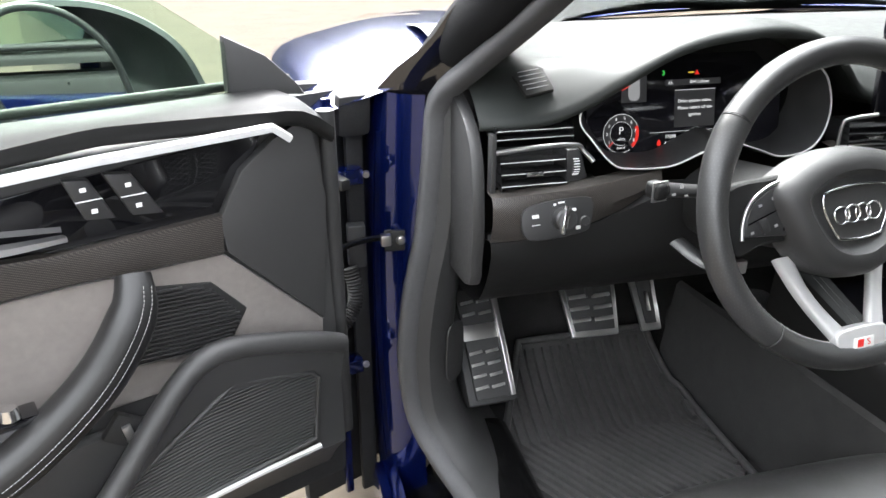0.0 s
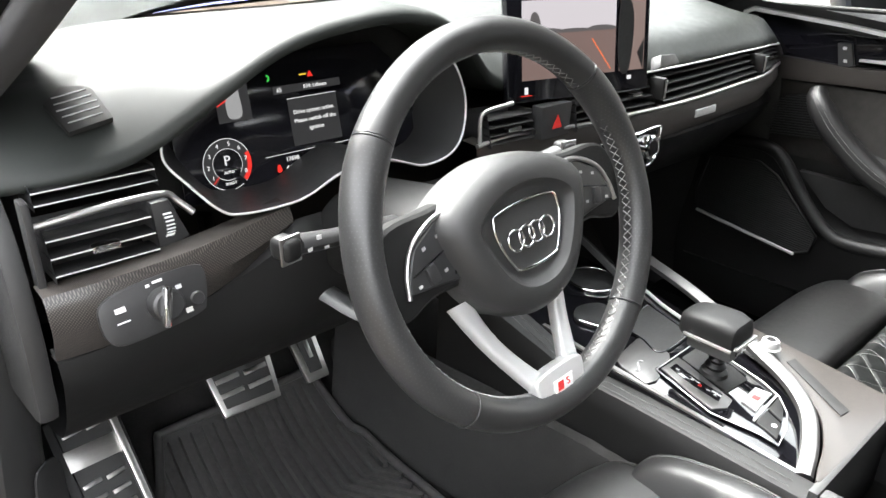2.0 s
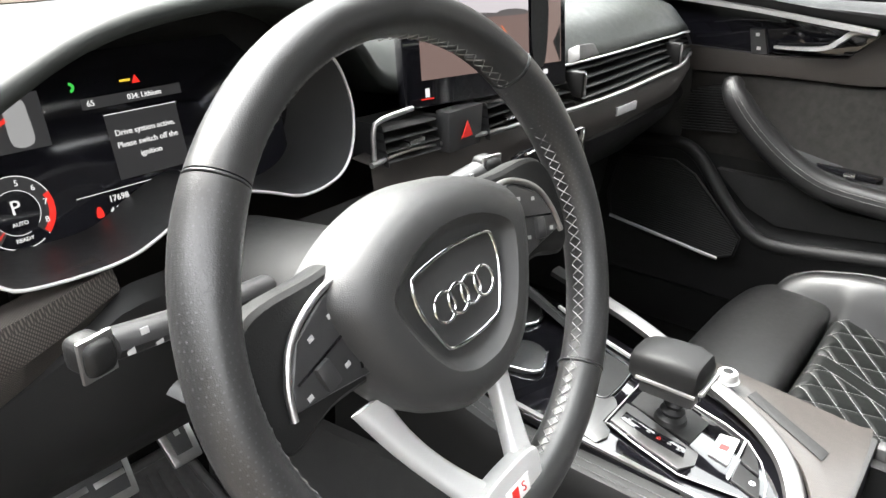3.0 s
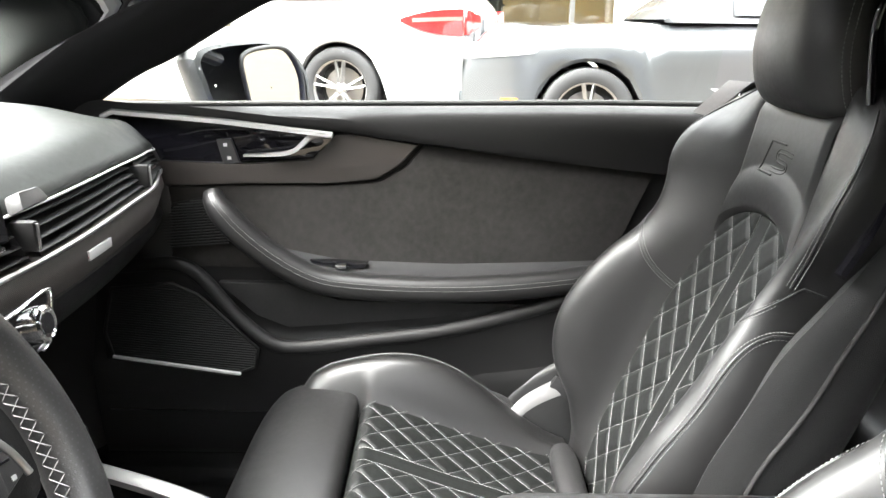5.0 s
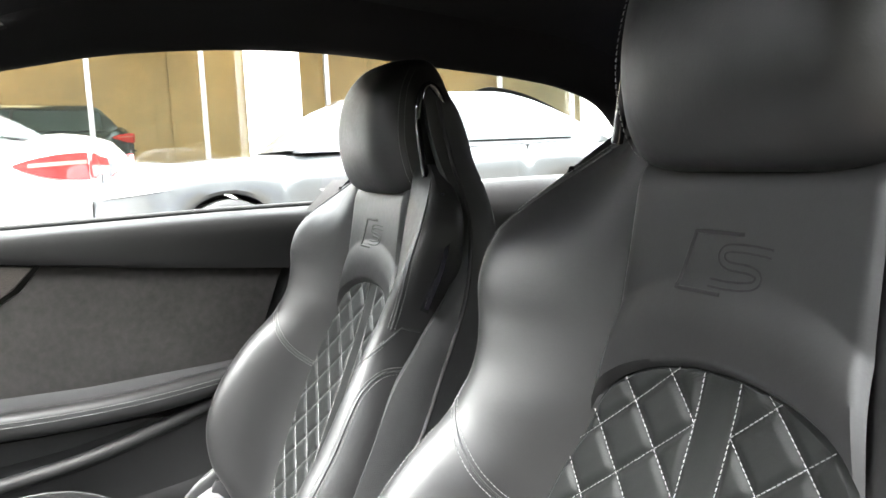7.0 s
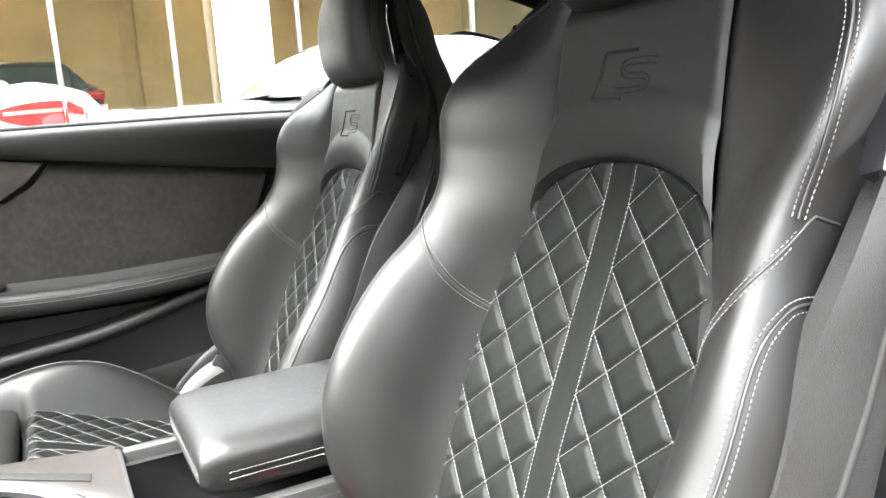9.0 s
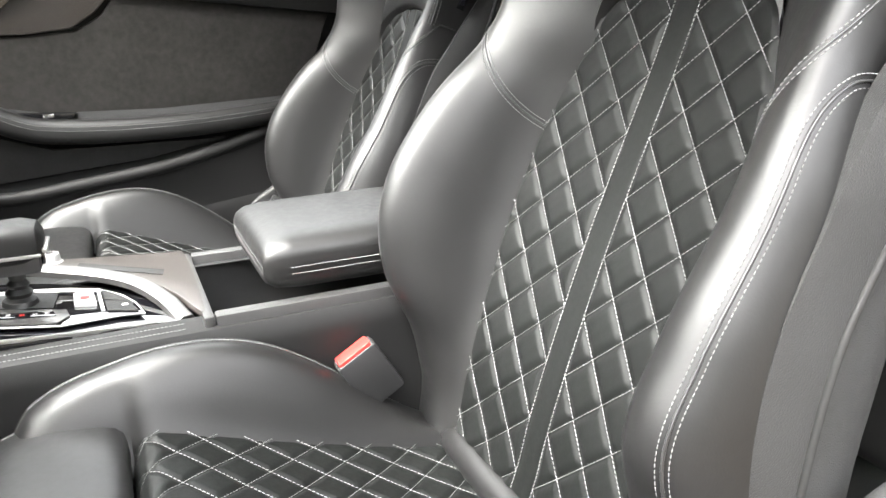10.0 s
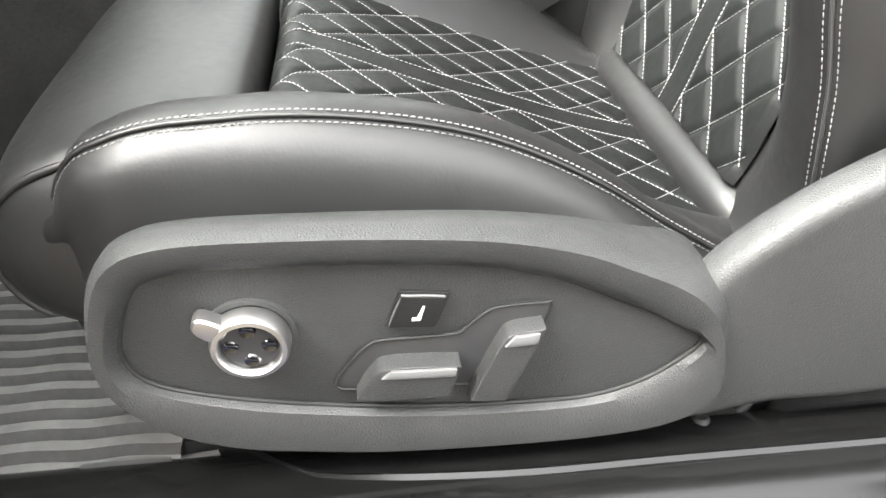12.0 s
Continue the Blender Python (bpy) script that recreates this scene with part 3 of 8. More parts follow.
# centre and passenger vents
vent("air_vent", -0.165, -0.085, lambda x: (0.262 - 0.1 * (x + 0.165), 0.826), lambda x: (0.252 - 0.1 * (x + 0.165), 0.782), 4)
vent("air_vent", -0.005, 0.085, lambda x: (0.240, 0.826), lambda x: (0.232, 0.782), 4)
pt = lambda x: (lipy(x) + 0.004, lipz(x) - 0.012)
pb = lambda x: (lipy(x) - 0.022 + 0.10 * max(0, x - 0.55), 0.792 + 0.03 * max(0, x - 0.2))
vent("long_air_vent", 0.205, 0.52, pt, pb, 4, False)
vent("air_vent", 0.105, 0.185, pt, pb, 4)
vent("air_vent", 0.545, 0.66, pt, pb, 4)
for x in (0.195, 0.532):
    part("vent_roller", rbox(0.014, 0.03, 0.036, 0.005, pose(x, pb(x)[0] + 0.008, 0.820)), DARKPL, dash)
    part("roller_line", rbox(0.004, 0.0305, 0.030, 0.001, pose(x, pb(x)[0] + 0.0065, 0.820)), ALU, dash)
part("dash_line", tube([(x, lipy(x) - 0.003, lipz(x) - 0.007) for x in np.linspace(-0.10, 0.69, 50)], 0.0018, 8), SATIN, dash, "chrome line under the dash pad")
part("hazard_panel", slab([(-0.078, 0.828), (-0.012, 0.828), (-0.014, 0.780), (-0.076, 0.780)], 0.02, 0.002, axes((0, 0.258, 0), (1, 0, 0.0), (0, 0, 1))), HARD, dash)
part("hazard_sign", slab([(-0.056, 0.794), (-0.034, 0.794), (-0.045, 0.814)], 0.001, 0.0002, axes((0, 0.2365, 0), (1, 0, 0), (0, 0, 1))), RED, dash, "red hazard triangle")
part("centre_vent_trim", tube(spl([(-0.176, 0.262, 0.79), (-0.174, 0.264, 0.822), (-0.165, 0.262, 0.832), (-0.12, 0.256, 0.838)], 20), 0.003, 8), ALU, dash)
# carbon band: driver end and passenger side
rows = []
for x in np.linspace(-0.745, -0.48, 30):
    k = (x + 0.745) / 0.265
    zt, zb = 0.762 + 0.016 * k, 0.690 + 0.055 * k ** 2
    y = 0.232 + 0.02 * k ** 2 - 0.012 * math.sin(math.pi * k)
    rows.append([(x, y + 0.03, zt + 0.002), (x, y + 0.004, zt), (x, y, zt - 0.006), (x, y - 0.004, (zt + zb) / 2), (x, y + 0.008, zb + 0.004), (x, y + 0.03, zb)])
part("carbon_trim", loft(rows), CARBON, dash, "lacquered carbon-weave trim")
rows = []
for x in np.linspace(-0.19, 0.71, 50):
    k = max(0, (x - 0.1) / 0.6)
    y = lipy(x) - 0.030 + 0.13 * max(0, x - 0.52) ** 1.0 + 0.05 * max(0, -x) 
    zt = 0.788 + 0.012 * k
    zb = 0.735 + 0.02 * k ** 2
    rows.append([(x, y + 0.03, zt + 0.004), (x, y + 0.003, zt + 0.002), (x, y, zt - 0.004), (x, y - 0.004, (zt + zb) / 2), (x, y + 0.006, zb + 0.003), (x, y + 0.03, zb)])
part("carbon_trim", loft(rows), CARBON, dash, "lacquered carbon-weave trim")
part("trim_line", tube([(x, lipy(x) - 0.031 + 0.13 * max(0, x - 0.52) + 0.05 * max(0, -x), 0.790 + 0.012 * max(0, (x - 0.1) / 0.6)) for x in np.linspace(-0.19, 0.71, 50)], 0.003, 8), ALU, dash)
part("trim_badge", rbox(0.066, 0.004, 0.013, 0.0015, pose(0.318, 0.2055, 0.767)), SATIN, dash, "small chrome badge strip")
# lower dash bodies
low = []
for x in np.linspace(-0.745, -0.17, 30):
    k = (x + 0.745) / 0.575
    zt = 0.700 + 0.06 * min(1, k / 0.46) ** 2
    low.append(spl([(x, 0.255, zt), (x, 0.232 + 0.02 * k, zt - 0.012), (x, 0.238, 0.655), (x, 0.265, 0.605), (x, 0.31, 0.565), (x, 0.42, 0.545), (x, 0.60, 0.55)], 24))
part("knee_panel", loft(low), DARKPL, dash, "soft black knee panel")
low = []
for x in np.linspace(-0.16, 0.715, 36):
    y = lipy(x)
    low.append(spl([(x, y, 0.745), (x, y - 0.01, 0.730), (x, y + 0.01, 0.69), (x, y + 0.06, 0.64), (x, 0.38, 0.58), (x, 0.5, 0.52), (x, 0.68, 0.48)], 24))
part("glovebox_panel", loft(low), DARKPL, dash)
part("dash_end", slab(spl([(0.30, 0.60), (0.268, 0.66), (0.262, 0.72), (0.275, 0.80), (0.31, 0.845), (0.40, 0.88), (0.55, 0.90), (0.60, 0.75), (0.55, 0.60)], 50, True), 0.02, 0.006, axes((-0.765, 0, 0), (0, 1, 0), (0, 0, 1))), PLASTIC, dash)
part("dash_end", slab(spl([(0.30, 0.60), (0.268, 0.66), (0.262, 0.72), (0.275, 0.80), (0.31, 0.845), (0.40, 0.88), (0.55, 0.90), (0.60, 0.75), (0.55, 0.60)], 50, True), 0.02, 0.006, axes((0.735, 0, 0), (0, 1, 0), (0, 0, 1))), PLASTIC, dash)
# small vent in the pad's corner
def pad_z(x, y):
    """Height of the pad's upper side."""
    r = min(PAD, key=lambda q: abs(q[0][0] - x))
    up = [p for p in r[:40] if p[1] > 0.29]
    return float(np.interp(-y, [-p[1] for p in up], [p[2] for p in up]))


vz0, vz1 = pad_z(-0.657, 0.322), pad_z(-0.657, 0.362)
CV = axes((-0.657, 0.342, (vz0 + vz1) / 2 + 0.0005), (1, 0.0, 0.05), (0, 0.04, vz1 - vz0))
dv = part("corner_vent", slab([(-0.025, 0.014), (-0.020, -0.035), (0.025, -0.027), (0.025, 0.023), (0.019, 0.030), (0.0, 0.036)], 0.006, 0.001, CV), BLACK, dash)
for i in range(5):
    part("slat", rbox(0.041 - 0.003 * abs(i - 2), 0.0011, 0.003, 0.0003, on(CV, 0.0015, -0.020 + 0.0102 * i, 0.0055, 8)), GREYPR, dv)
# light switch
LS = axes((-0.652, 0.222, 0.730), (1, 0.03, 0.05), (0, 0.25, 0.97))
lsw = part("light_switch_panel", slab(spl([(-0.052, -0.020), (-0.056, 0.004), (-0.048, 0.020), (-0.01, 0.027), (0.040, 0.026), (0.052, 0.016), (0.046, -0.014), (0.034, -0.024), (-0.03, -0.027)], 44, True), 0.008, 0.0025, LS), HARD, dash, "dark grey light switch panel with white symbols")
part("rotary_knob", lathe(((0.0, 0.017), (0.013, 0.017), (0.0155, 0.015), (0.0165, 0.006), (0.0165, 0.0)), 28, on(LS, 0.004, 0.0, 0.008)), HARD, lsw)
part("knob_grip", rbox(0.008, 0.040, 0.010, 0.003, on(LS, 0.000, 0, 0.026, -18)), CHROME, lsw)
part("lamp_button", lathe(((0.0, 0.002), (0.006, 0.002), (0.0075, 0.0)), 20, on(LS, 0.037, -0.008, 0.008)), HARD, lsw)
for x, y, w, h in ((-0.036, 0.008, 0.010, 0.005), (-0.036, -0.004, 0.012, 0.0012), (-0.006, 0.021, 0.004, 0.003), (0.004, 0.0225, 0.010, 0.0025), (0.022, 0.010, 0.006, 0.004), (0.026, -0.016, 0.007, 0.005)):
    part("symbol", rbox(w, h, 0.0004, 0, on(LS, x, y, 0.0083)), WHITE, lsw)
# climate panel
CP = axes((0.115, 0.196, 0.745), (1, 0, 0), (0, 0.15, 0.98))
cp = part("climate_panel", slab(spl([(-0.12, 0.022), (-0.12, -0.020), (0.0, -0.030), (0.018, -0.026), (0.034, 0.0), (0.046, 0.020), (0.040, 0.026), (0.0, 0.025)], 44, True), 0.008, 0.002, CP), PIANO, dash, "glossy black climate panel with chrome dial")
part("climate_frame", tube([on(CP, *p, 0.009) @ Vector((0, 0, 0)) for p in spl([(-0.10, 0.021), (0.0, 0.025), (0.038, 0.026), (0.044, 0.020), (0.034, 0.0), (0.018, -0.026), (0.0, -0.030)], 30)], 0.002, 6), CHROME, cp)
part("climate_dial", lathe(((0.0, 0.010), (0.012, 0.010), (0.016, 0.012), (0.0195, 0.010), (0.020, 0.0)), 32, on(CP, 0.006, -0.002, 0.008)), CHROME, cp)
part("dial_centre", lathe(((0.0, 0.011), (0.0115, 0.0112), (0.012, 0.009)), 24, on(CP, 0.006, -0.002, 0.0085)), PIANO, cp)

# ---- centre display ----
SX = axes((0.012, 0.252, 0.906), (0.972, -0.235, 0.0), (0.03, 0.11, 0.99))
disp = thing("centre_display", (0.012, 0.27, 0.83), "black free-standing touch display showing a camera picture", "display")
part("display_body", slab([(-0.128, -0.075), (0.128, -0.075), (0.128, 0.077), (-0.128, 0.077)], 0.014, 0.003, on(SX, 0, 0, -0.010)), PIANO, disp)
def lit(name, col, bm, z=0.0046):
    return part(name, place(bm, on(SX, 0, 0, z)), col, disp, smooth=False)
G_ROAD = glow("lit_road", (0.20, 0.135, 0.12), 0.15)
G_SKY = glow("lit_sky", (0.48, 0.45, 0.47), 0.2)
G_TREE = glow("lit_trees", (0.12, 0.11, 0.11), 0.14)
G_CARTOP = glow("lit_plan_view", (0.24, 0.17, 0.15), 0.15)
G_ORANGE = glow("lit_orange", (0.85, 0.16, 0.04), 0.2)
lit("camera_sky", G_SKY, rect(-0.104, 0.020, 0.062, 0.062))
lit("camera_road", G_ROAD, rect(-0.104, -0.045, 0.062, 0.020))
for x, h, w in ((-0.082, 0.030, 0.018), (-0.06, 0.007, 0.05), (-0.015, 0.005, 0.06), (0.035, 0.007, 0.05)):
    lit("camera_tree", G_TREE, place(slab(spl([(-w / 2, 0), (-w / 2.6, h * 0.8), (0, h), (w / 2.4, h * 0.7), (w / 2, 0)], 20, True), 0.0003, 0), pose(x, 0.017, 0)), 0.0048)
lit("guide_line", G_ORANGE, place(rect(-0.001, -0.04, 0.001, 0.008), pose(-0.02, -0.005, 0, 0, 0, 50)), 0.0051)
lit("guide_line", G_ORANGE, place(rect(-0.0008, -0.038, 0.0008, 0.02), pose(0.03, -0.01, 0, 0, 0, 38)), 0.0051)
lit("plan_view", G_CARTOP, rect(0.070, -0.045, 0.118, 0.062))
lit("plan_car", BLACK, slab(spl([(0.072, -0.045), (0.066, 0.0), (0.072, 0.062), (0.092, 0.05), (0.096, 0.01), (0.088, -0.045)], 30, True), 0.0003, 0), 0.0048)
lit("plan_car", BLACK, slab([(0.116, -0.045), (0.104, -0.02), (0.117, 0.0)], 0.0003, 0), 0.0048)
lit("menu_mark", G_WHITE, rect(0.080, 0.0665, 0.112, 0.068), 0.0048)
lit("menu_mark", G_WHITE, rect(0.086, -0.058, 0.094, -0.052), 0.0048)
lit("menu_mark", G_RED, rect(-0.106, -0.0665, -0.088, -0.065), 0.0048)
lit("menu_mark", G_WHITE, rect(-0.100, -0.064, -0.094, -0.054), 0.0048)
part("display_knob", slab([(-0.03, 0), (0.028, 0), (0.02, 0.018), (-0.02, 0.02)], 0.02, 0.004, axes((0.185, 0.222, 0.852), (1, 0, 0), (0, 0.4, 0.9))), HARD, disp)

# ---- steering wheel ----
SWT = 20.0
SW = axes((-0.366, 0.014, 0.800), (1, 0, 0), (0, math.sin(radians(SWT)), math.cos(radians(SWT)))) @ pose(0, 0, 0, 0, 0, 4)  # its own z points to the driver
wheel = thing("steering_wheel", (-0.374, 0.15, 0.75), "black leather sport steering wheel with metal spokes and perforated grips", "steering wheel")
RR, RT = 0.1850, 0.0172
SPIDER = on(SW, -0.009, 0, 0.002)


def rim(a):
    """Middle of the rim at an angle in degrees, counted from its top clockwise; a little flat at the bottom."""
    c, s = math.cos(radians(a)), math.sin(radians(a))
    return Vector((RR * s, RR * c if c > 0 else RR * c * 0.985, 0))


def rim_piece(name, a0, a1, mat_, fat=1.0, n=40):
    rows = []
    for a in np.linspace(a0, a1, n):
        p = rim(a)
        r = Vector((math.sin(radians(a)), math.cos(radians(a)), 0))
        fa = fat + 0.08 * math.exp(-(((a % 360 - 58) / 14) ** 2)) + 0.08 * math.exp(-(((a % 360 - 302) / 14) ** 2))
        rows.append([SW @ (p + r * (math.cos(t) * RT * fa * 0.97) + Vector((0, 0, math.sin(t) * RT * fa * 1.08))) for t in np.linspace(0, 2 * math.pi, 25)[:-1]])
    return part(name, loft(rows, True, False, True), mat_, wheel)


rim_piece("rim_top", -49, 49, RIM)
rim_piece("grip", 50, 137, RIM, 1.015)
rim_piece("rim_bottom", 138, 222, RIM)
rim_piece("grip", 223, 310, RIM, 1.015)
for a in (49.5, 137.5, 222.5, 310.5):
    r = Vector((math.sin(radians(a)), math.cos(radians(a)), 0))
    part("rim_seam", tube([SW @ (rim(a) + r * (math.cos(t) * RT * 1.0) + Vector((0, 0, math.sin(t) * RT * 1.09))) for t in np.linspace(0, 2 * math.pi, 25)[:-1]], 0.0009, 5, True), HARD, wheel)
# perforation of the two grips
for a0, a1 in ((52, 135), (225, 308)):
    vs, fs = [], []
    for ia, a in enumerate(np.arange(a0, a1, 1.35)):
        r = Vector((math.sin(radians(a)), math.cos(radians(a)), 0))
        fa = 1.015 + 0.08 * math.exp(-(((a % 360 - 58) / 14) ** 2)) + 0.08 * math.exp(-(((a % 360 - 302) / 14) ** 2))
        for t in np.arange(-0.9 + 0.12 * (ia % 2), math.pi + 0.7, 0.24):
            nrm = r * math.cos(t) + Vector((0, 0, math.sin(t)))
            c = rim(a) + r * (math.cos(t) * RT * fa * 0.97) + Vector((0, 0, math.sin(t) * RT * fa * 1.08)) + nrm * 0.00025
            tg = Vector((r.y, -r.x, 0))
            w = nrm.cross(tg)
            b0 = len(vs)
            vs += [tuple(SW @ (c + tg * (0.00075 * math.cos(q)) + w * (0.00075 * math.sin(q)))) for q in np.linspace(0, 2 * math.pi, 7)[:-1]]
            fs.append(tuple(range(b0, b0 + 6)))
    me = bpy.data.meshes.new("perforation")
    me.from_pydata(vs, [], fs)
    tagged(part("perforation", me, SEAL, wheel, smooth=False), kind="stuff")
# lacing round the inside of the rim
lac = []
for a in np.arange(4, 356, 3.4):
    if 168 < a < 192:
        continue
    for sg in (1, -1):
        row = []
        for k in (0, 0.5, 1):
            t = math.pi + sg * (k - 0.5) * 0.62
            aa = a + k * 3.4
            r = Vector((math.sin(radians(aa)), math.cos(radians(aa)), 0))
            fa = 1.0
            row.append((SW @ (rim(aa) + r * (math.cos(t - 0.08) * RT * 1.02) + Vector((0, 0, math.sin(t + 2.69 - 2.69) * 0 + math.sin(math.pi - (t - 0.08)) * RT * 1.1))), (SW.to_3x3() @ (r * math.cos(t - 0.08) + Vector((0, 0, math.sin(math.pi - (t - 0.08))))))))
        lac.append(row)
part("lacing", stitches(lac, 0.02, 0.0003, 0.00042, 0.0003), LACE, wheel, "grey cross-laced thread", smooth=False)
# hub
def pad_rows(sec):
    rows = []
    for z, sx, sy in sec:
        rows.append([SPIDER @ Vector((p[0] * sx * 0.92, p[1] * sy - 0.004, z + 0.010)) for p in HUB])
    return rows
HUB = spl([(-0.098, 0.040), (-0.055, 0.064), (0.0, 0.073), (0.055, 0.064), (0.098, 0.040), (0.099, 0.014), (0.080, -0.028), (0.056, -0.058), (0.027, -0.073), (0.0, -0.076), (-0.027, -0.073), (-0.056, -0.058), (-0.080, -0.028), (-0.099, 0.014)], 80, True)
part("hub", loft(pad_rows([(-0.045, 1.05, 1.05), (-0.02, 1.06, 1.06), (0.0, 1.02, 1.02), (0.010, 0.93, 0.92), (0.015, 0.80, 0.78), (0.014, 0.70, 0.67), (0.007, 0.63, 0.59), (0.005, 0.58, 0.54), (0.005, 0.3, 0.3), (0.005, 0.02, 0.02)]), True, False, True), PLASTIC, wheel, "black air-bag cover")
shield = spl([(-0.036, 0.022), (-0.030, 0.027), (0.0, 0.030), (0.030, 0.027), (0.036, 0.022), (0.036, 0.004), (0.026, -0.022), (0.020, -0.027), (0.0, -0.029), (-0.020, -0.027), (-0.026, -0.022), (-0.036, 0.004)], 60, True)
badge = part("shield_frame", tube([SPIDER @ Vector((p[0] * 1.22 + 0.002, p[1] * 1.08 - 0.005, 0.017)) for p in shield], 0.0017, 8, True), CHROME, wheel, "chrome-framed badge with four rings")
for i in range(4):
    c = -0.0195 + 0.013 * i
    part("ring", tube([SPIDER @ Vector((0.002 + c * 1.12 + 0.0102 * math.cos(t), -0.006 + 0.0102 * math.sin(t), 0.0175 + 0.0004 * (i % 2))) for t in np.linspace(0, 2 * math.pi, 33)[:-1]], 0.0014, 7, True), CHROME, badge)
# side spokes with button clusters
for sg in (-1, 1):
    SB = SW if sg < 0 else SPIDER
    sp_ = [(0.050, 0.045), (0.110, 0.050), (0.155, 0.046), (0.172, 0.020), (0.170, -0.022), (0.155, -0.038), (0.120, -0.028), (0.085, -0.028), (0.055, -0.025)]
    o2 = [(sg * a, b) for a, b in (sp_ if sg > 0 else sp_[::-1])]
    spoke = part("side_spoke", slab(spl(o2, 44, True), 0.024, 0.008, on(SB, 0, 0, -0.026), 3), DARKPL, wheel)
    keys = [(0.056, 0.042), (0.105, 0.039), (0.134, 0.023), (0.147, 0.0), (0.150, -0.014), (0.118, -0.017), (0.085, -0.021), (0.058, -0.010)]
    o3 = [(sg * a, b) for a, b in (keys if sg > 0 else keys[::-1])]
    kp = part("button_panel", slab(o3, 0.008, 0.003, on(SB, 0, 0, -0.004), 3), HARD, spoke, "black buttons with white symbols")
    part("button_frame", tube([SB @ Vector((sg * a, b, 0.003)) for a, b in spl([(0.075, 0.044), (0.105, 0.0415), (0.134, 0.026), (0.1475, 0.004), (0.152, -0.017)], 24)], 0.0024, 7), ALU, spoke)
    part("button_split", rbox(0.078, 0.0014, 0.001, 0, on(SB, sg * 0.105, 0.011, 0.0044, -sg * 16)), PIANO, spoke)
    part("button_split", rbox(0.0014, 0.044, 0.001, 0, on(SB, sg * 0.092, 0.008, 0.0044, sg * 12)), PIANO, spoke)
    part("roller_key", rbox(0.012, 0.018, 0.008, 0.003, on(SB, sg * 0.122, -0.004, 0.004, -sg * 14)), HARD, spoke)
    for x, y in ((0.106, 0.026), (0.124, 0.020), (0.076, 0.014), (0.106, -0.006), (0.138, -0.010)):
        part("button_symbol", rbox(0.0042, 0.0030, 0.0004, 0, on(SB, sg * x, y, 0.0046, -sg * 14)), GREYPR, spoke)
# lower double spoke
for sg in (-1, 1):
    rows = []
    for k in np.linspace(0, 1, 14):
        a, b = Vector((sg * 0.068 - 0.004, -0.052, -0.028)), Vector((sg * 0.024, -0.155, -0.001))
        p = a.lerp(b, k) + Vector((sg * 0.004 * math.sin(math.pi * k), 0, -0.006 * math.sin(math.pi * k)))
        w = 0.0125 - 0.003 * math.sin(math.pi * k)
        rows.append([SPIDER @ (p + Vector((c * w, s_ * 0.003, s_ * 0.0075))) for c, s_ in [(math.copysign(abs(math.cos(t)) ** 0.6, math.cos(t)), math.copysign(abs(math.sin(t)) ** 0.6, math.sin(t))) for t in np.linspace(0, 2 * math.pi, 17)[:-1]]])
    part("lower_spoke", loft(rows, True, False, True), SATIN, wheel, "satin metal spoke")
foot = spl([(-0.036, -0.150), (-0.02, -0.144), (0.02, -0.144), (0.036, -0.150), (0.032, -0.172), (0.018, -0.180), (-0.018, -0.180), (-0.032, -0.172)], 40, True)
ft = part("spoke_foot", slab(foot, 0.016, 0.004, on(SPIDER, 0, 0, -0.006), 3), SATIN, wheel)
part("foot_badge", slab([(-0.015, -0.158), (0.013, -0.158), (0.015, -0.145), (-0.013, -0.145)], 0.001, 0.0003, on(SPIDER, 0.0, -0.012, 0.010)), WHITE, ft)
part("badge_red", slab([(-0.010, -0.156), (-0.002, -0.156), (0.0, -0.147), (-0.008, -0.147)], 0.001, 0.0, on(SPIDER, 0, -0.012, 0.0106)), RED, ft)
words("S", 0.011, on(SPIDER, 0.0065, -0.1635, 0.0112), RED, ft)
# column shroud, stalks
col = thing("steering_column", (-0.374, 0.2, 0.72), "black plastic steering column with control stalks", "steering column")
rows = []
for k in np.linspace(0, 1, 10):
    c = Vector((-0.374, 0.035 + 0.22 * k, 0.785 - 0.05 * k))
    rows.append([c + Vector((0.062 * math.cos(t), 0, 0.042 * math.sin(t) - 0.02 * (math.sin(t) < 0))) * (0.9 + 0.3 * k) for t in np.linspace(0, 2 * math.pi, 29)[:-1]])
part("column_shroud", loft(rows, True, False, True), DARKPL, col)


def stalk(pts, tip, syms):
    s = part("stalk", sweep(spl(pts, 16), [(a * 1.0, b * 0.75) for a, b in ring(0.0125, 12)], scale=lambda k: 0.75 + 0.25 * k), HARD, col, "black control stalk with white symbols")
    part("stalk_tip", rbox(0.020, 0.026, 0.022, 0.008, pose(*tip), 4), DARKPL, s)
    part("tip_line", rbox(0.0225, 0.003, 0.0265, 0.001, pose(*tip) @ pose(0, -0.006, 0)), ALU, s)
    for x, y, z in syms:
        part("stalk_symbol", rbox(0.005, 0.0006, 0.004, 0, pose(x, y, z, -15)), GREYPR, s)


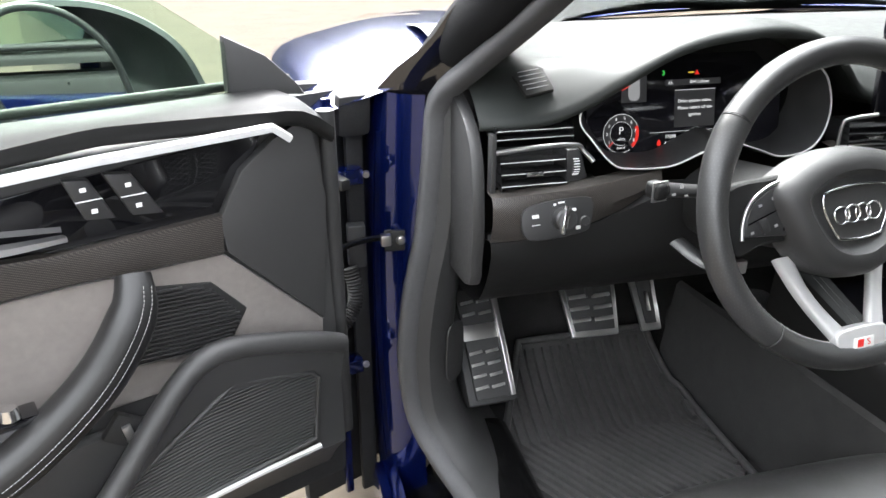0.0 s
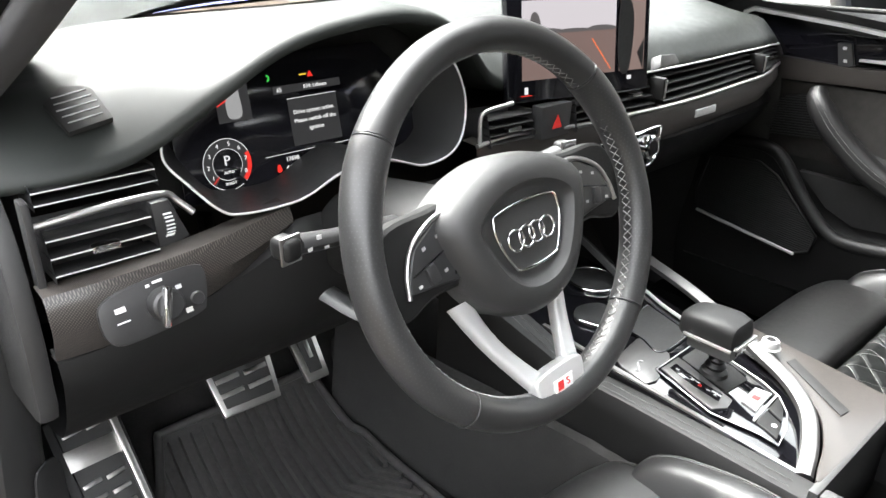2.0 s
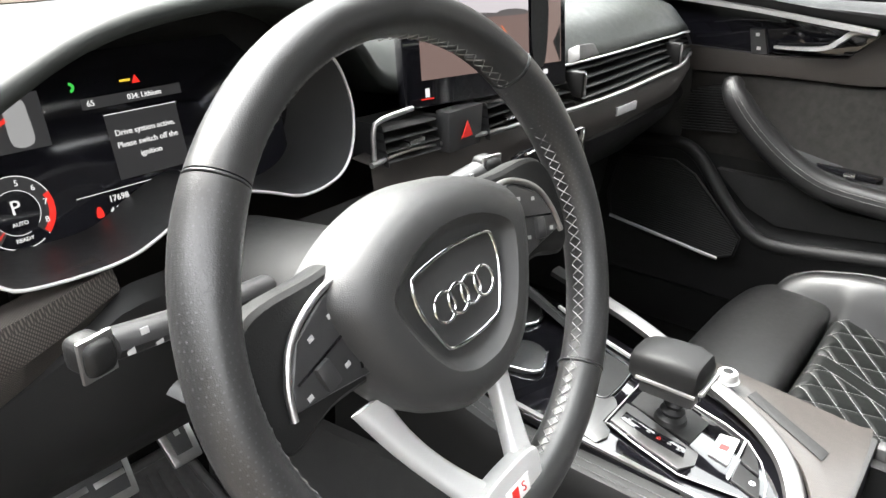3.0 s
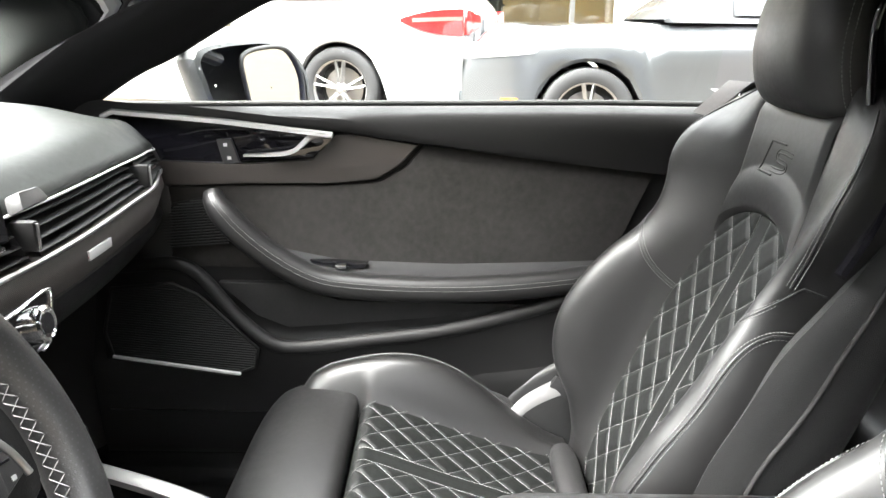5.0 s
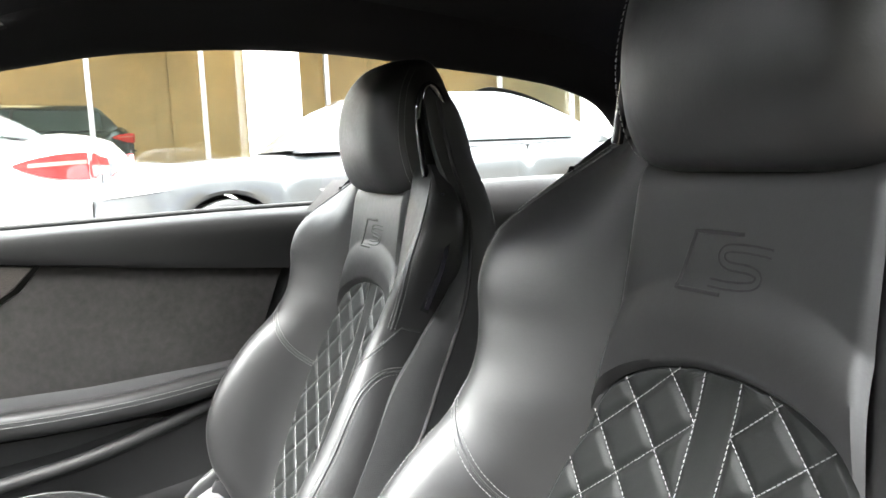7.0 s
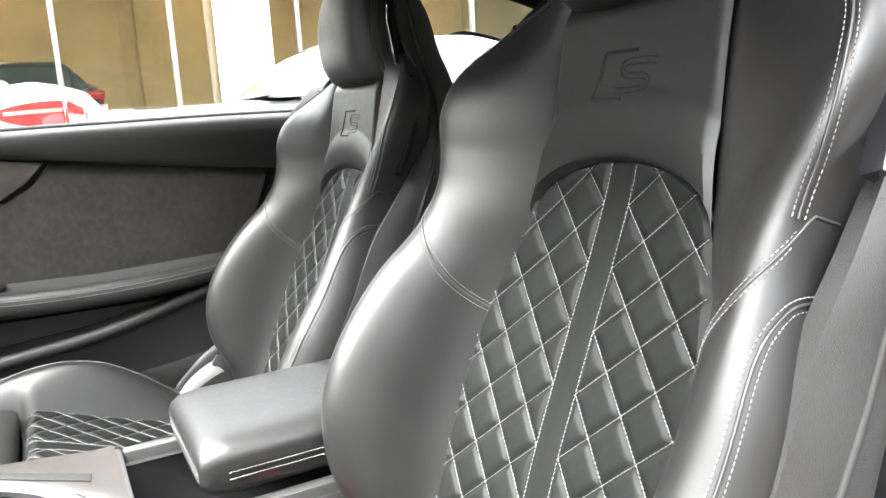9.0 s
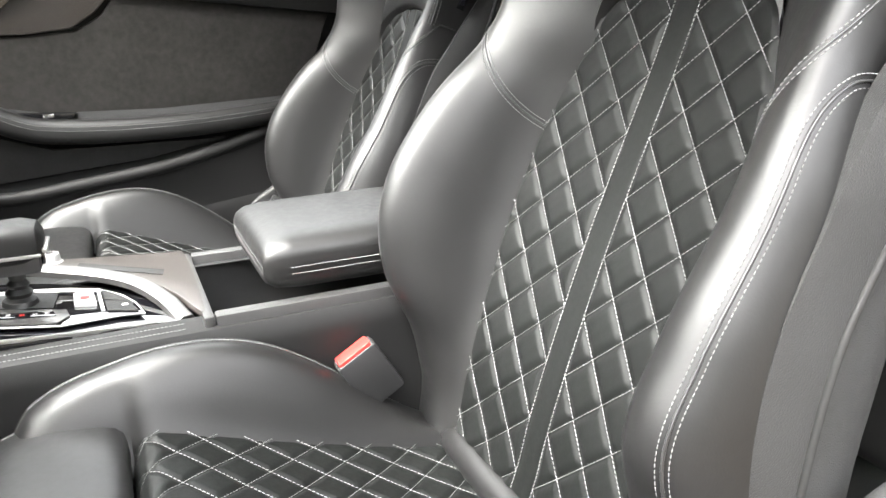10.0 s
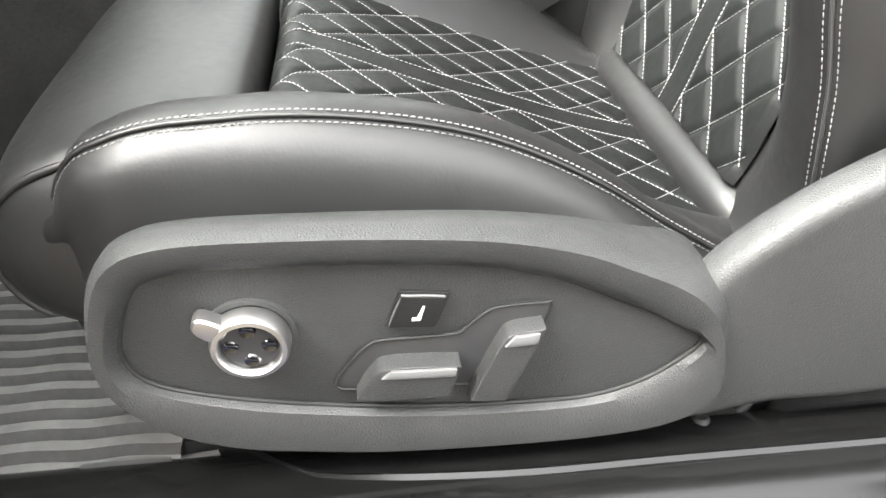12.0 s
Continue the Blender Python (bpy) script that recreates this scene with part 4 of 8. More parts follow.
stalk([(-0.43, 0.13, 0.785), (-0.50, 0.115, 0.795), (-0.563, 0.105, 0.806)], (-0.574, 0.103, 0.807, 0, 0, 10), ((-0.545, 0.094, 0.812), (-0.535, 0.098, 0.799), (-0.555, 0.094, 0.803)))
stalk([(-0.32, 0.13, 0.79), (-0.26, 0.118, 0.806), (-0.20, 0.108, 0.818)], (-0.19, 0.106, 0.82, 0, 0, -10), ((-0.225, 0.097, 0.822),))
part("column_lever", sweep(spl([(-0.46, 0.22, 0.675), (-0.44, 0.17, 0.66), (-0.405, 0.15, 0.655)], 12), [(a * 1.6, b * 0.6) for a, b in ring(0.010, 10)]), HARD, col)
part("lever_tip", rbox(0.02, 0.012, 0.02, 0.003, pose(-0.40, 0.15, 0.66)), ALU, col)

# ---- pedals, footrest, mat ----
def plate(name, o, x, y, outline, t, mat_, parent, w=0.003):
    return part(name, slab(outline, t, w, axes(o, x, y)), mat_, parent)


brake = thing("brake_pedal", (-0.43, 0.56, 0.30), "brushed steel brake pedal with black rubber bars", "pedal")
BP = axes((-0.430, 0.545, 0.375), (1, -0.05, 0), (0, 0.62, 0.78))
part("pedal_frame", slab([(-0.060, 0.052), (0.060, 0.052), (0.052, -0.052), (-0.048, -0.052)], 0.012, 0.004, BP), STEEL, brake)
part("pedal_rubber", slab([(-0.050, 0.055), (0.050, 0.055), (0.044, -0.040), (-0.040, -0.040)], 0.004, 0.001, on(BP, 0, 0, 0.010)), RUBBER, brake)
for y in (0.030, 0.006, -0.018):
    for sg in (-1, 1):
        part("pedal_bar", rbox(0.040, 0.008, 0.004, 0.001, on(BP, sg * 0.024, y, 0.015, 3)), STEEL, brake)
part("pedal_arm", sweep([(-0.43, 0.56, 0.40), (-0.43, 0.60, 0.55), (-0.43, 0.60, 0.65)], [(-0.008, -0.012), (0.008, -0.012), (0.008, 0.012), (-0.008, 0.012)]), HARD, brake)
gas = thing("accelerator_pedal", (-0.30, 0.56, 0.28), "brushed steel accelerator pedal with rubber pads", "pedal")
GP = axes((-0.302, 0.555, 0.375), (1, -0.02, 0), (0, 0.62, 0.78))
part("pedal_frame", slab([(-0.030, 0.062), (0.028, 0.062), (0.024, -0.060), (-0.020, -0.060)], 0.010, 0.004, GP), STEEL, gas)
part("pedal_rubber", slab([(-0.016, 0.05), (0.018, 0.05), (0.014, -0.045), (-0.010, -0.045)], 0.003, 0.001, on(GP, 0, 0, 0.009)), RUBBER, gas)
part("pedal_bar", rbox(0.008, 0.04, 0.003, 0.001, on(GP, 0.002, 0.0, 0.012)), STEEL, gas)
rest = thing("footrest", (-0.66, 0.5, 0.25), "brushed steel footrest plate with black rubber bars", "footrest")
FR = axes((-0.668, 0.485, 0.365), (1, 0.05, 0), (0.0, 0.62, 0.78))
part("rest_plate", slab([(-0.045, 0.11), (0.028, 0.11), (0.030, -0.10), (-0.040, -0.10)], 0.010, 0.003, FR), RUBBER, rest)
part("rest_edge", slab([(0.022, 0.11), (0.034, 0.112), (0.036, -0.10), (0.026, -0.10)], 0.018, 0.003, FR), STEEL, rest)
part("rest_band", slab([(-0.045, 0.042), (0.024, 0.042), (0.025, 0.012), (-0.045, 0.012)], 0.002, 0.0008, on(FR, 0, 0, 0.0095)), STEEL, rest)
for y in (0.085, 0.062, -0.012, -0.034, -0.056, -0.078):
    for sg in (-1, 1):
        part("rest_bar", rbox(0.026, 0.006, 0.004, 0.001, on(FR, -0.010 + sg * 0.016, y, 0.011, 6)), STEEL, rest)
part("rest_base", rbox(0.10, 0.20, 0.06, 0.01, on(FR, -0.005, -0.01, -0.032)), RUBBER, rest)

mat_ob = thing("floor_mat", (-0.42, 0.3, 0.18), "black ribbed rubber floor mat with chevron grooves", "floor mat")
mz = fnc((-0.20, 0.0, 0.3, 0.45, 0.55, 0.62, 0.66), (0.165, 0.168, 0.172, 0.178, 0.20, 0.232, 0.262))
def mx0(y):
    return -0.665 + 0.12 * max(0, (y - 0.38) / 0.26)
def mx1(y):
    return -0.228 - 0.012 * (y > 0.5) + 0.0
rows = []
for y in np.linspace(-0.10, 0.645, 60):
    rows.append([(x, y, mz(y) + 0.004) for x in np.linspace(mx0(y), mx1(y), 30)])
part("mat_sheet", loft(rows), MATRUB, mat_ob)
part("mat_edge", tube([(mx0(y), y, mz(y) + 0.008) for y in np.linspace(-0.10, 0.64, 30)] + [(x, 0.645, mz(0.645) + 0.008) for x in np.linspace(mx0(0.64), mx1(0.64), 16)] + [(mx1(y), y, mz(y) + 0.010) for y in np.linspace(0.64, -0.10, 30)], 0.008, 8), MATRUB, mat_ob)
# chevron ribs: run forward, then bend outwards
for i in range(44):
    xs_ = -0.84 + 0.0205 * i
    path = []
    for y in np.linspace(-0.10, 0.63, 74):
        bend = 0.40
        x = xs_ + (0.62 * (bend - y) if y < bend else 0.10 * (y - bend))
        if y < 0.17:
            x = xs_ + 0.62 * (bend - 0.17) + 0.0011 * math.sin(2 * math.pi * (y - 0.17) / 0.07)
        if mx0(y) + 0.012 < x < mx1(y) - 0.012:
            path.append((x, y, mz(y) + 0.006))
    if len(path) > 4:
        part("rib", sweep(path, [(-0.0062, -0.003), (-0.0042, 0.009), (0.0042, 0.009), (0.0062, -0.003)]), MATRUB, mat_ob)

# ---- doors ----
def door(name, m, label, driver):
    """A coupe door's inner side. m maps (along from the chrome's front end, inward, up) to the world."""
    W = lambda s, z, n=0.0: m @ Vector((s, n, z))
    th = thing(name, m @ Vector((0.5, 0, 0.2)), label, "car door")
    # same plastic on both doors; the closed one's cabin shade is in the darker colour
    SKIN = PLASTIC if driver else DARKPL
    # upper pad with the beltline
    rows = []
    for s in np.linspace(-0.06, 1.10, 60):
        zl = float(np.interp(s, (-0.06, 0.0, 0.418, 0.568, 0.73, 1.01, 1.1), (0.900, 0.899, 0.866, 0.846, 0.826, 0.797, 0.79))) + (0.026 * min(1, max(0, s / 0.2)) if driver else 0)
        tz = 0 if driver else float(np.interp(s, (0, 0.9), (0.034, 0.018)))
        dip = 0.03 * max(0, (0.0 - s) / 0.06) ** 2
        rows.append([W(s, z - dip, n) for n, z in spl([(-0.075, 0.905 - tz), (-0.07, 0.922 - tz), (-0.045, 0.930 - tz), (-0.015, 0.926 - tz), (0.012, 0.912 - tz * 0.8), (0.022, max(zl + 0.02, 0.875 - tz * 0.5)), (0.020, zl + 0.004), (0.010, zl - 0.002), (-0.02, zl - 0.002)], 26)])
    part("upper_pad", loft(rows), DARKPL, th)
    part("window_seal", tube([W(s, 0.932 - (0 if driver else float(np.interp(s, (0, 0.9), (0.034, 0.018)))), -0.072) for s in np.linspace(-0.05, 1.1, 20)], 0.006, 6), BLACK, th)
    # base panel
    base_prof = [(0.885, -0.012), (0.84, -0.010), (0.78, -0.006), (0.70, -0.004), (0.64, 0.0), (0.60, 0.004), (0.56, 0.012), (0.50, 0.030), (0.44, 0.055), (0.40, 0.068), (0.34, 0.066), (0.25, 0.055), (0.20, 0.03), (0.19, -0.05)]
    if driver:
        base_prof = [(0.885, -0.012), (0.84, -0.010), (0.78, -0.006), (0.70, -0.004), (0.64, 0.0), (0.60, 0.002), (0.56, 0.004), (0.50, 0.008), (0.45, 0.006), (0.42, -0.01), (0.38, -0.04), (0.34, -0.075)]
    rows = []
    for s in np.linspace(-0.055, 1.12, 50):
        rows.append([W(s, z, n) for z, n in spl(base_prof, 40)])
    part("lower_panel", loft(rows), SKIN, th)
    # chrome line, black recess, carbon
    part("chrome_line", sweep([W(s, float(np.interp(s, (0.0, 0.02, 0.21, 0.41), (0.888, 0.904 if driver else 0.898, 0.900 if driver else 0.884, 0.890 if driver else 0.862))) - 0.002, 0.026) for s in np.linspace(0.0, 0.41, 40)], [(-0.006, -0.004), (-0.006, 0.003), (0, 0.0055), (0.006, 0.003), (0.006, -0.004)]), SATIN, th, "satin metal line under the beltline")
    def flat(nm, pts, n, t, mt_, k=50, w=0.002, lab=""):
        pl = spl(pts, k, True) if k else pts
        mm = m @ Matrix(((1, 0, 0, 0), (0, 0, 1, n), (0, 1, 0, 0), (0, 0, 0, 1)))
        return part(nm, slab(pl, t, w, mm), mt_, th, lab)
    flat("black_recess", [(0.02, 0.892), (0.41, 0.857), (0.40, 0.815), (0.30, 0.805), (0.085, 0.802), (0.045, 0.85)], -0.008, 0.006, PIANO, 0, 0.001, "glossy black handle recess")
    flat("carbon_band", [(0.080, 0.806), (0.25, 0.802), (0.37, 0.812), (0.415, 0.858), (0.44, 0.860), (0.565, 0.842), (0.53, 0.805), (0.485, 0.777), (0.40, 0.768), (0.25, 0.766), (0.085, 0.758)], -0.006, 0.016, CARBON, 0, 0.004, "lacquered carbon-weave trim")
    # insert coloured paler on the open, lit door and darker on the shaded one
    flat("suede_insert", [(0.085, 0.756), (0.25, 0.762), (0.40, 0.764), (0.49, 0.772), (0.54, 0.80), (0.575, 0.842), (0.73, 0.824), (1.0, 0.796), (0.93, 0.62), (0.60, 0.60), (0.36, 0.60), (0.10, 0.600), (-0.035, 0.595), (-0.036, 0.63)], -0.004, 0.009, SUEDE_LIT if driver else SUEDE_SHADE, 0, 0.004, "grey suede insert")
    if driver:
        flat("front_panel", [(0.012, 0.884), (-0.034, 0.905), (-0.05, 0.80), (-0.036, 0.632), (0.082, 0.760), (0.086, 0.800), (0.055, 0.853)], -0.006, 0.016, PLASTIC, 0, 0.003)
        sw = spl([(-0.058, 0.920), (0.037, 0.935), (0.037, 0.996), (-0.01, 0.968), (-0.05, 0.928)], 40, True)
        flat("mirror_triangle", [(-0.060, 0.915), (0.039, 0.93), (0.037, 0.994), (-0.011, 0.968), (-0.048, 0.932)], -0.06, 0.014, PLASTIC, 0, 0.003)
    # upper speaker grille
    g = flat("tweeter_grille", [(0.168, 0.739), (0.105, 0.726), (0.066, 0.680), (0.092, 0.638), (0.21, 0.652)], 0.002, 0.006, BLACK, 0, 0.002, "ribbed black speaker grille")
    for i in range(17):
        z = 0.645 + 0.0055 * i
        s0 = float(np.interp(z, (0.638, 0.68, 0.726, 0.74), (0.094, 0.070, 0.105, 0.165))) + 0.004
        part("grille_rib", rbox(0.205 - s0, 0.004, 0.0025, 0.0006, m @ pose((0.205 + s0) / 2, 0.009, z, 0, -5 if not driver else -5, 0)), HARD, g)
    # armrest with the pull
    path = spl([(0.196, 0.778 if driver else 0.752, 0.046), (0.205, 0.745 if driver else 0.735, 0.062), (0.245, 0.690, 0.068), (0.30, 0.643, 0.068), (0.36, 0.607, 0.066), (0.42, 0.590, 0.064), (0.55, 0.582, 0.062), (0.70, 0.583, 0.056), (0.85, 0.592, 0.036), (0.95, 0.602, 0.01)], 60)
    wp = [W(*p) for p in path]
    fr = frames_along(wp, False, m.to_3x3() @ Vector((0, 1, 0)))
    prof = [(0.024 * math.copysign(abs(math.cos(t)) ** 0.7, math.cos(t)), 0.026 * math.copysign(abs(math.sin(t)) ** 0.8, math.sin(t))) for t in np.linspace(0, 2 * math.pi, 25)[:-1]]
    rows = []
    for i, (p, sd, up, t) in enumerate(fr):
        k = i / 59
        e = min(1, 0.72 + 5 * k)
        rows.append([p + sd * a * e + up * b * e for a, b in prof])
    arm_ = part("armrest_pull", loft(rows, True, False, True), LEATHER, th, "stitched leather armrest and pull handle")
    st = []
    for o in (-0.004, 0.004):
        st.append([(p + up * 0.0262 + sd * (o - 0.006), up) for p, sd, up, t in fr[1:56]])
    part("armrest_stitching", stitches(st, 0.0034, 0.001, 0.00042, 0.0003), LACE if driver else THREAD, arm_, smooth=False)
    rows = []
    for s in np.linspace(0.31, 0.98, 30):
        zt = float(np.interp(s, (0.31, 0.42, 0.63, 0.85, 0.98), (0.628, 0.607, 0.602, 0.610, 0.618)))
        rows.append([W(s, zt + 0.012, 0.004), W(s, zt, 0.02), W(s, zt - 0.004, 0.05)])
    part("armrest_shelf", loft(rows), HARD, th)
    flat("switch_plate", [(0.36, 0.624), (0.47, 0.618), (0.46, 0.607), (0.37, 0.609)], 0.006, 0.02, PIANO, 0, 0.002)
    part("window_switch", rbox(0.02, 0.012, 0.008, 0.002, m @ pose(0.42, 0.034, 0.616)), CHROME, th)
    rows = []
    for s in np.linspace(0.33, 0.9, 24):
        z0 = float(np.interp(s, (0.33, 0.42, 0.63, 0.9), (0.585, 0.566, 0.560, 0.58)))
        rows.append([W(s, z0 + 0.01, 0.05), W(s, z0 - 0.004, 0.046), W(s, z0 - 0.03, 0.02), W(s, z0 - 0.05, 0.006)])
    part("armrest_underside", loft(rows), SKIN, th)
    # ridge round the pocket and the lower speaker
    if driver:
        rim_ = [(-0.045, 0.60, 0.030), (-0.01, 0.622, 0.044), (0.06, 0.648, 0.050), (0.118, 0.660, 0.052), (0.156, 0.648, 0.054), (0.195, 0.612, 0.058), (0.27, 0.526, 0.066), (0.32, 0.490, 0.072), (0.38, 0.478, 0.074), (0.50, 0.488, 0.072), (0.63, 0.505, 0.066), (0.81, 0.548, 0.05), (0.95, 0.59, 0.02)]
        foot_z, foot_n = 0.44, 0.032
        grille = [(0.116, 0.598), (0.104, 0.606), (0.004, 0.581), (-0.004, 0.570), (0.006, 0.476), (0.178, 0.458), (0.30, 0.440), (0.325, 0.458), (0.262, 0.508)]
        gn = 0.036
        line = [(0.002, 0.466), (0.10, 0.462), (0.20, 0.452), (0.29, 0.434)]
    else:
        rim_ = [(-0.03, 0.606, 0.040), (0.06, 0.618, 0.050), (0.120, 0.622, 0.058), (0.165, 0.602, 0.066), (0.231, 0.530, 0.080), (0.291, 0.482, 0.088), (0.344, 0.472, 0.088), (0.48, 0.486, 0.080), (0.63, 0.505, 0.070), (0.81, 0.548, 0.05), (0.95, 0.59, 0.02)]
        foot_z, foot_n = 0.33, 0.075
        grille = [(0.165, 0.575), (0.12, 0.596), (0.01, 0.585), (-0.012, 0.50), (0.0, 0.448), (0.22, 0.415), (0.262, 0.432), (0.27, 0.47)]
        gn = 0.082
        line = [(0.0, 0.452), (0.12, 0.435), (0.235, 0.419)]
    rim_ = spl(rim_, 60)
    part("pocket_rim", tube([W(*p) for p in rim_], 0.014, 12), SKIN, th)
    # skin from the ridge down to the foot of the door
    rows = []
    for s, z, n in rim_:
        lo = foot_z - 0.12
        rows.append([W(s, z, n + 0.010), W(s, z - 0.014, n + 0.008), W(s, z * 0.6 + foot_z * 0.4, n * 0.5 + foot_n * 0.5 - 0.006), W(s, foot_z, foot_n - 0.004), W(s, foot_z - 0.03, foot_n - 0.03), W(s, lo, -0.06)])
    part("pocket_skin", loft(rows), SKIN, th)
    # flat slab in the hollow; on the passenger side black stands for its shade
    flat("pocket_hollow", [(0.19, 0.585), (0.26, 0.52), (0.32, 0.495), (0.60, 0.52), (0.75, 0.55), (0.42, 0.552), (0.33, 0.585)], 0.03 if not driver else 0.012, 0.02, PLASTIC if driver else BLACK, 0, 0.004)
    sp2 = flat("speaker_grille", grille, gn, 0.006, BLACK, 0, 0.003, "ribbed black door speaker grille")
    part("grille_frame", tube([W(s, z, gn + 0.007) for s, z in grille], 0.0035, 12, True), SKIN, sp2)
    # ribs clipped to the grille's outline
    G2 = [(a, b) for a, b in grille]
    for i in range(40):
        z0 = min(b for a, b in G2) + 0.004 + 0.0048 * i
        run = []
        for s in np.linspace(-0.02, 0.34, 61):
            z = z0 + (0.05 * (0.14 - s) + 0.10 * max(0, s - 0.14) * -1 if driver else -0.08 * s + 0.02)
            inside = False
            for (x1, y1), (x2, y2) in zip(G2, G2[1:] + G2[:1]):
                if (y1 > z) != (y2 > z) and s < (x2 - x1) * (z - y1) / (y2 - y1) + x1:
                    inside = not inside
            if inside:
                run.append(W(s, z, gn + 0.0068))
        if len(run) > 2:
            # ribs too are coloured darker on the shaded passenger side
            part("grille_rib", tube(run[::2] if len(run) > 8 else run, 0.0014, 6), HARD if driver else DARKPL, sp2)
    part("speaker_line", sweep([W(s, z, gn + 0.012) for s, z in spl(line, 14)], [(-0.0035, -0.002), (-0.0035, 0.002), (0.0, 0.0035), (0.0035, 0.002), (0.0035, -0.002)]), SATIN, th, "thin metal strip")
    # inner handle and lock buttons
    hd = part("inner_handle", sweep([W(*p) for p in spl([(0.245, 0.818, 0.006), (0.30, 0.822, 0.014), (0.335, 0.828, 0.018), (0.355, 0.842, 0.018), (0.372, 0.856, 0.014), (0.405, 0.858, 0.010)], 24)], [(-0.012, -0.004), (-0.010, 0.004), (0.010, 0.004), (0.012, -0.004)], scale=lambda k: 0.55 + 0.75 * k), ALU, th, "satin metal door handle")
    if driver:
        for a in ([(0.239, 0.880), (0.214, 0.876), (0.194, 0.830), (0.224, 0.834)], [(0.200, 0.879), (0.173, 0.875), (0.146, 0.825), (0.178, 0.829)]):
            pl = flat("switch_block", a, 0.0, 0.014, HARD, 0, 0.003)
            cs_ = np.mean(a, axis=0)
            for o in (0.012, -0.012):
                part("symbol", rbox(0.006, 0.0006, 0.0045, 0, m @ pose(cs_[0] + o * 0.3, 0.0146, cs_[1] + o)), WHITE, pl)
            part("split", rbox(0.026, 0.0006, 0.001, 0, m @ pose(cs_[0], 0.0146, cs_[1])), WHITE, pl)
        part("pocket_switch", rbox(0.05, 0.012, 0.036, 0.004, m @ pose(0.228, 0.034, 0.586, 0, -38)), BLACK, th)
        part("switch_bar", rbox(0.010, 0.008, 0.026, 0.002, m @ pose(0.230, 0.041, 0.586, 0, 10)), ALU, th)
        part("mirror_switch", lathe(((0, 0.012), (0.008, 0.012), (0.010, 0.0)), 20, m @ pose(0.335, 0.062, 0.668)), CHROME, th)
        part("mirror_plate", rbox(0.07, 0.03, 0.01, 0.004, m @ pose(0.345, 0.052, 0.660)), PIANO, th)
        # shell of the door and its front edge
        part("door_shell", slab([(-0.075, 0.33), (-0.085, 0.55), (-0.085, 0.885), (1.14, 0.885), (1.18, 0.5), (1.12, 0.33)], 0.055, 0.010, m @ Matrix(((1, 0, 0, 0), (0, 0, 1, -0.085), (0, 1, 0, 0), (0, 0, 0, 1)))), BLACK, th)
        sk = slab([(-0.13, 0.28), (-0.13, 0.86), (1.14, 0.90), (1.18, 0.5), (1.12, 0.28)], 0.03, 0.010, m @ Matrix(((1, 0, 0, 0), (0, 0, 1, -0.15), (0, 1, 0, 0), (0, 0, 0, 1))))
        part("door_skin", sk, BLUE, th, "blue painted outer panel")
        part("edge_seal", tube([W(-0.07, z, -0.02) for z in np.linspace(0.42, 0.90, 10)], 0.012, 8), RUBBER, th)
        gp = part("door_glass", slab([(0.036, 0.93), (0.036, 0.985), (0.16, 1.075), (0.40, 1.17), (0.75, 1.22), (1.05, 1.18), (1.08, 0.93)], 0.004, 0.0, m @ Matrix(((1, 0, 0, 0), (0, 0, 1, -0.05), (0, 1, 0, 0), (0, 0, 0, 1)))), GREENGL, th, "greenish raised window glass", smooth=False)
        gp.visible_shadow = False
    else:
        flat("lock_buttons", [(0.195, 0.846), (0.222, 0.848), (0.236, 0.804), (0.206, 0.800)], -0.002, 0.012, HARD, 0, 0.003)
        for o in (0.012, -0.012):
            part("symbol", rbox(0.007, 0.0006, 0.006, 0, m @ pose(0.215 - o * 0.25, 0.0104, 0.825 + o)), WHITE, th)
    return th


GREENGL = glass("green_glass", (0.80, 0.90, 0.82))
DM = Matrix(((-0.925, 0.38, 0, -1.023), (-0.38, -0.925, 0, 0.185), (0, 0, 1, 0), (0, 0, 0, 1)))
driver_door = door("driver_door", DM, "open driver door with carbon trim, grey suede and ribbed speaker grilles", True)
PM = Matrix(((0, -1, 0, 0.745), (-1, 0, 0, 0.365), (0, 0, 1, 0), (0, 0, 0, 1)))
passenger_door = door("passenger_door", PM, "closed passenger door with carbon trim, grey suede coloured as in shade and leather armrest", False)

# rear quarter trim behind the passenger door
qt = thing("quarter_trim", (0.74, -1.1, 0.5), "grey padded rear quarter trim panel", "side trim")
rows = []
for y in np.linspace(-0.74, -1.72, 20):
    rows.append(spl([(0.80, y, 0.945), (0.77, y, 0.940), (0.72, y, 0.905), (0.705, y, 0.84), (0.72, y, 0.80), (0.715, y, 0.70), (0.68, y, 0.58), (0.66, y, 0.30)], 26))
part("quarter_panel", loft(rows), PLASTIC, qt)
part("quarter_slot", rbox(0.01, 0.30, 0.05, 0.003, pose(0.712, -1.05, 0.77)), BLACK, qt)
part("b_pillar_trim", loft([[(0.755, -0.69 - 0.33 * k, 0.90 + 0.32 * k) , (0.735 - 0.06 * k, -0.72 - 0.33 * k, 0.90 + 0.32 * k), (0.735 - 0.06 * k, -0.80 - 0.30 * k, 0.90 + 0.32 * k), (0.76, -0.84 - 0.30 * k, 0.90 + 0.32 * k)] for k in (0, 0.1, 0.2)] ), GREYPL, qt)
# rear seats
rs = thing("rear_seat", (0, -1.2, 0.3), "black leather rear bench behind the front seats", "rear seat")
for sg in (-1, 1):
    part("rear_cushion", rbox(0.52, 0.50, 0.18, 0.05, pose(sg * 0.34, -1.08, 0.40, 6), 4), LEATHER, rs)
    part("rear_backrest", rbox(0.52, 0.16, 0.50, 0.05, pose(sg * 0.34, -1.36, 0.63, -22), 4), LEATHER, rs)
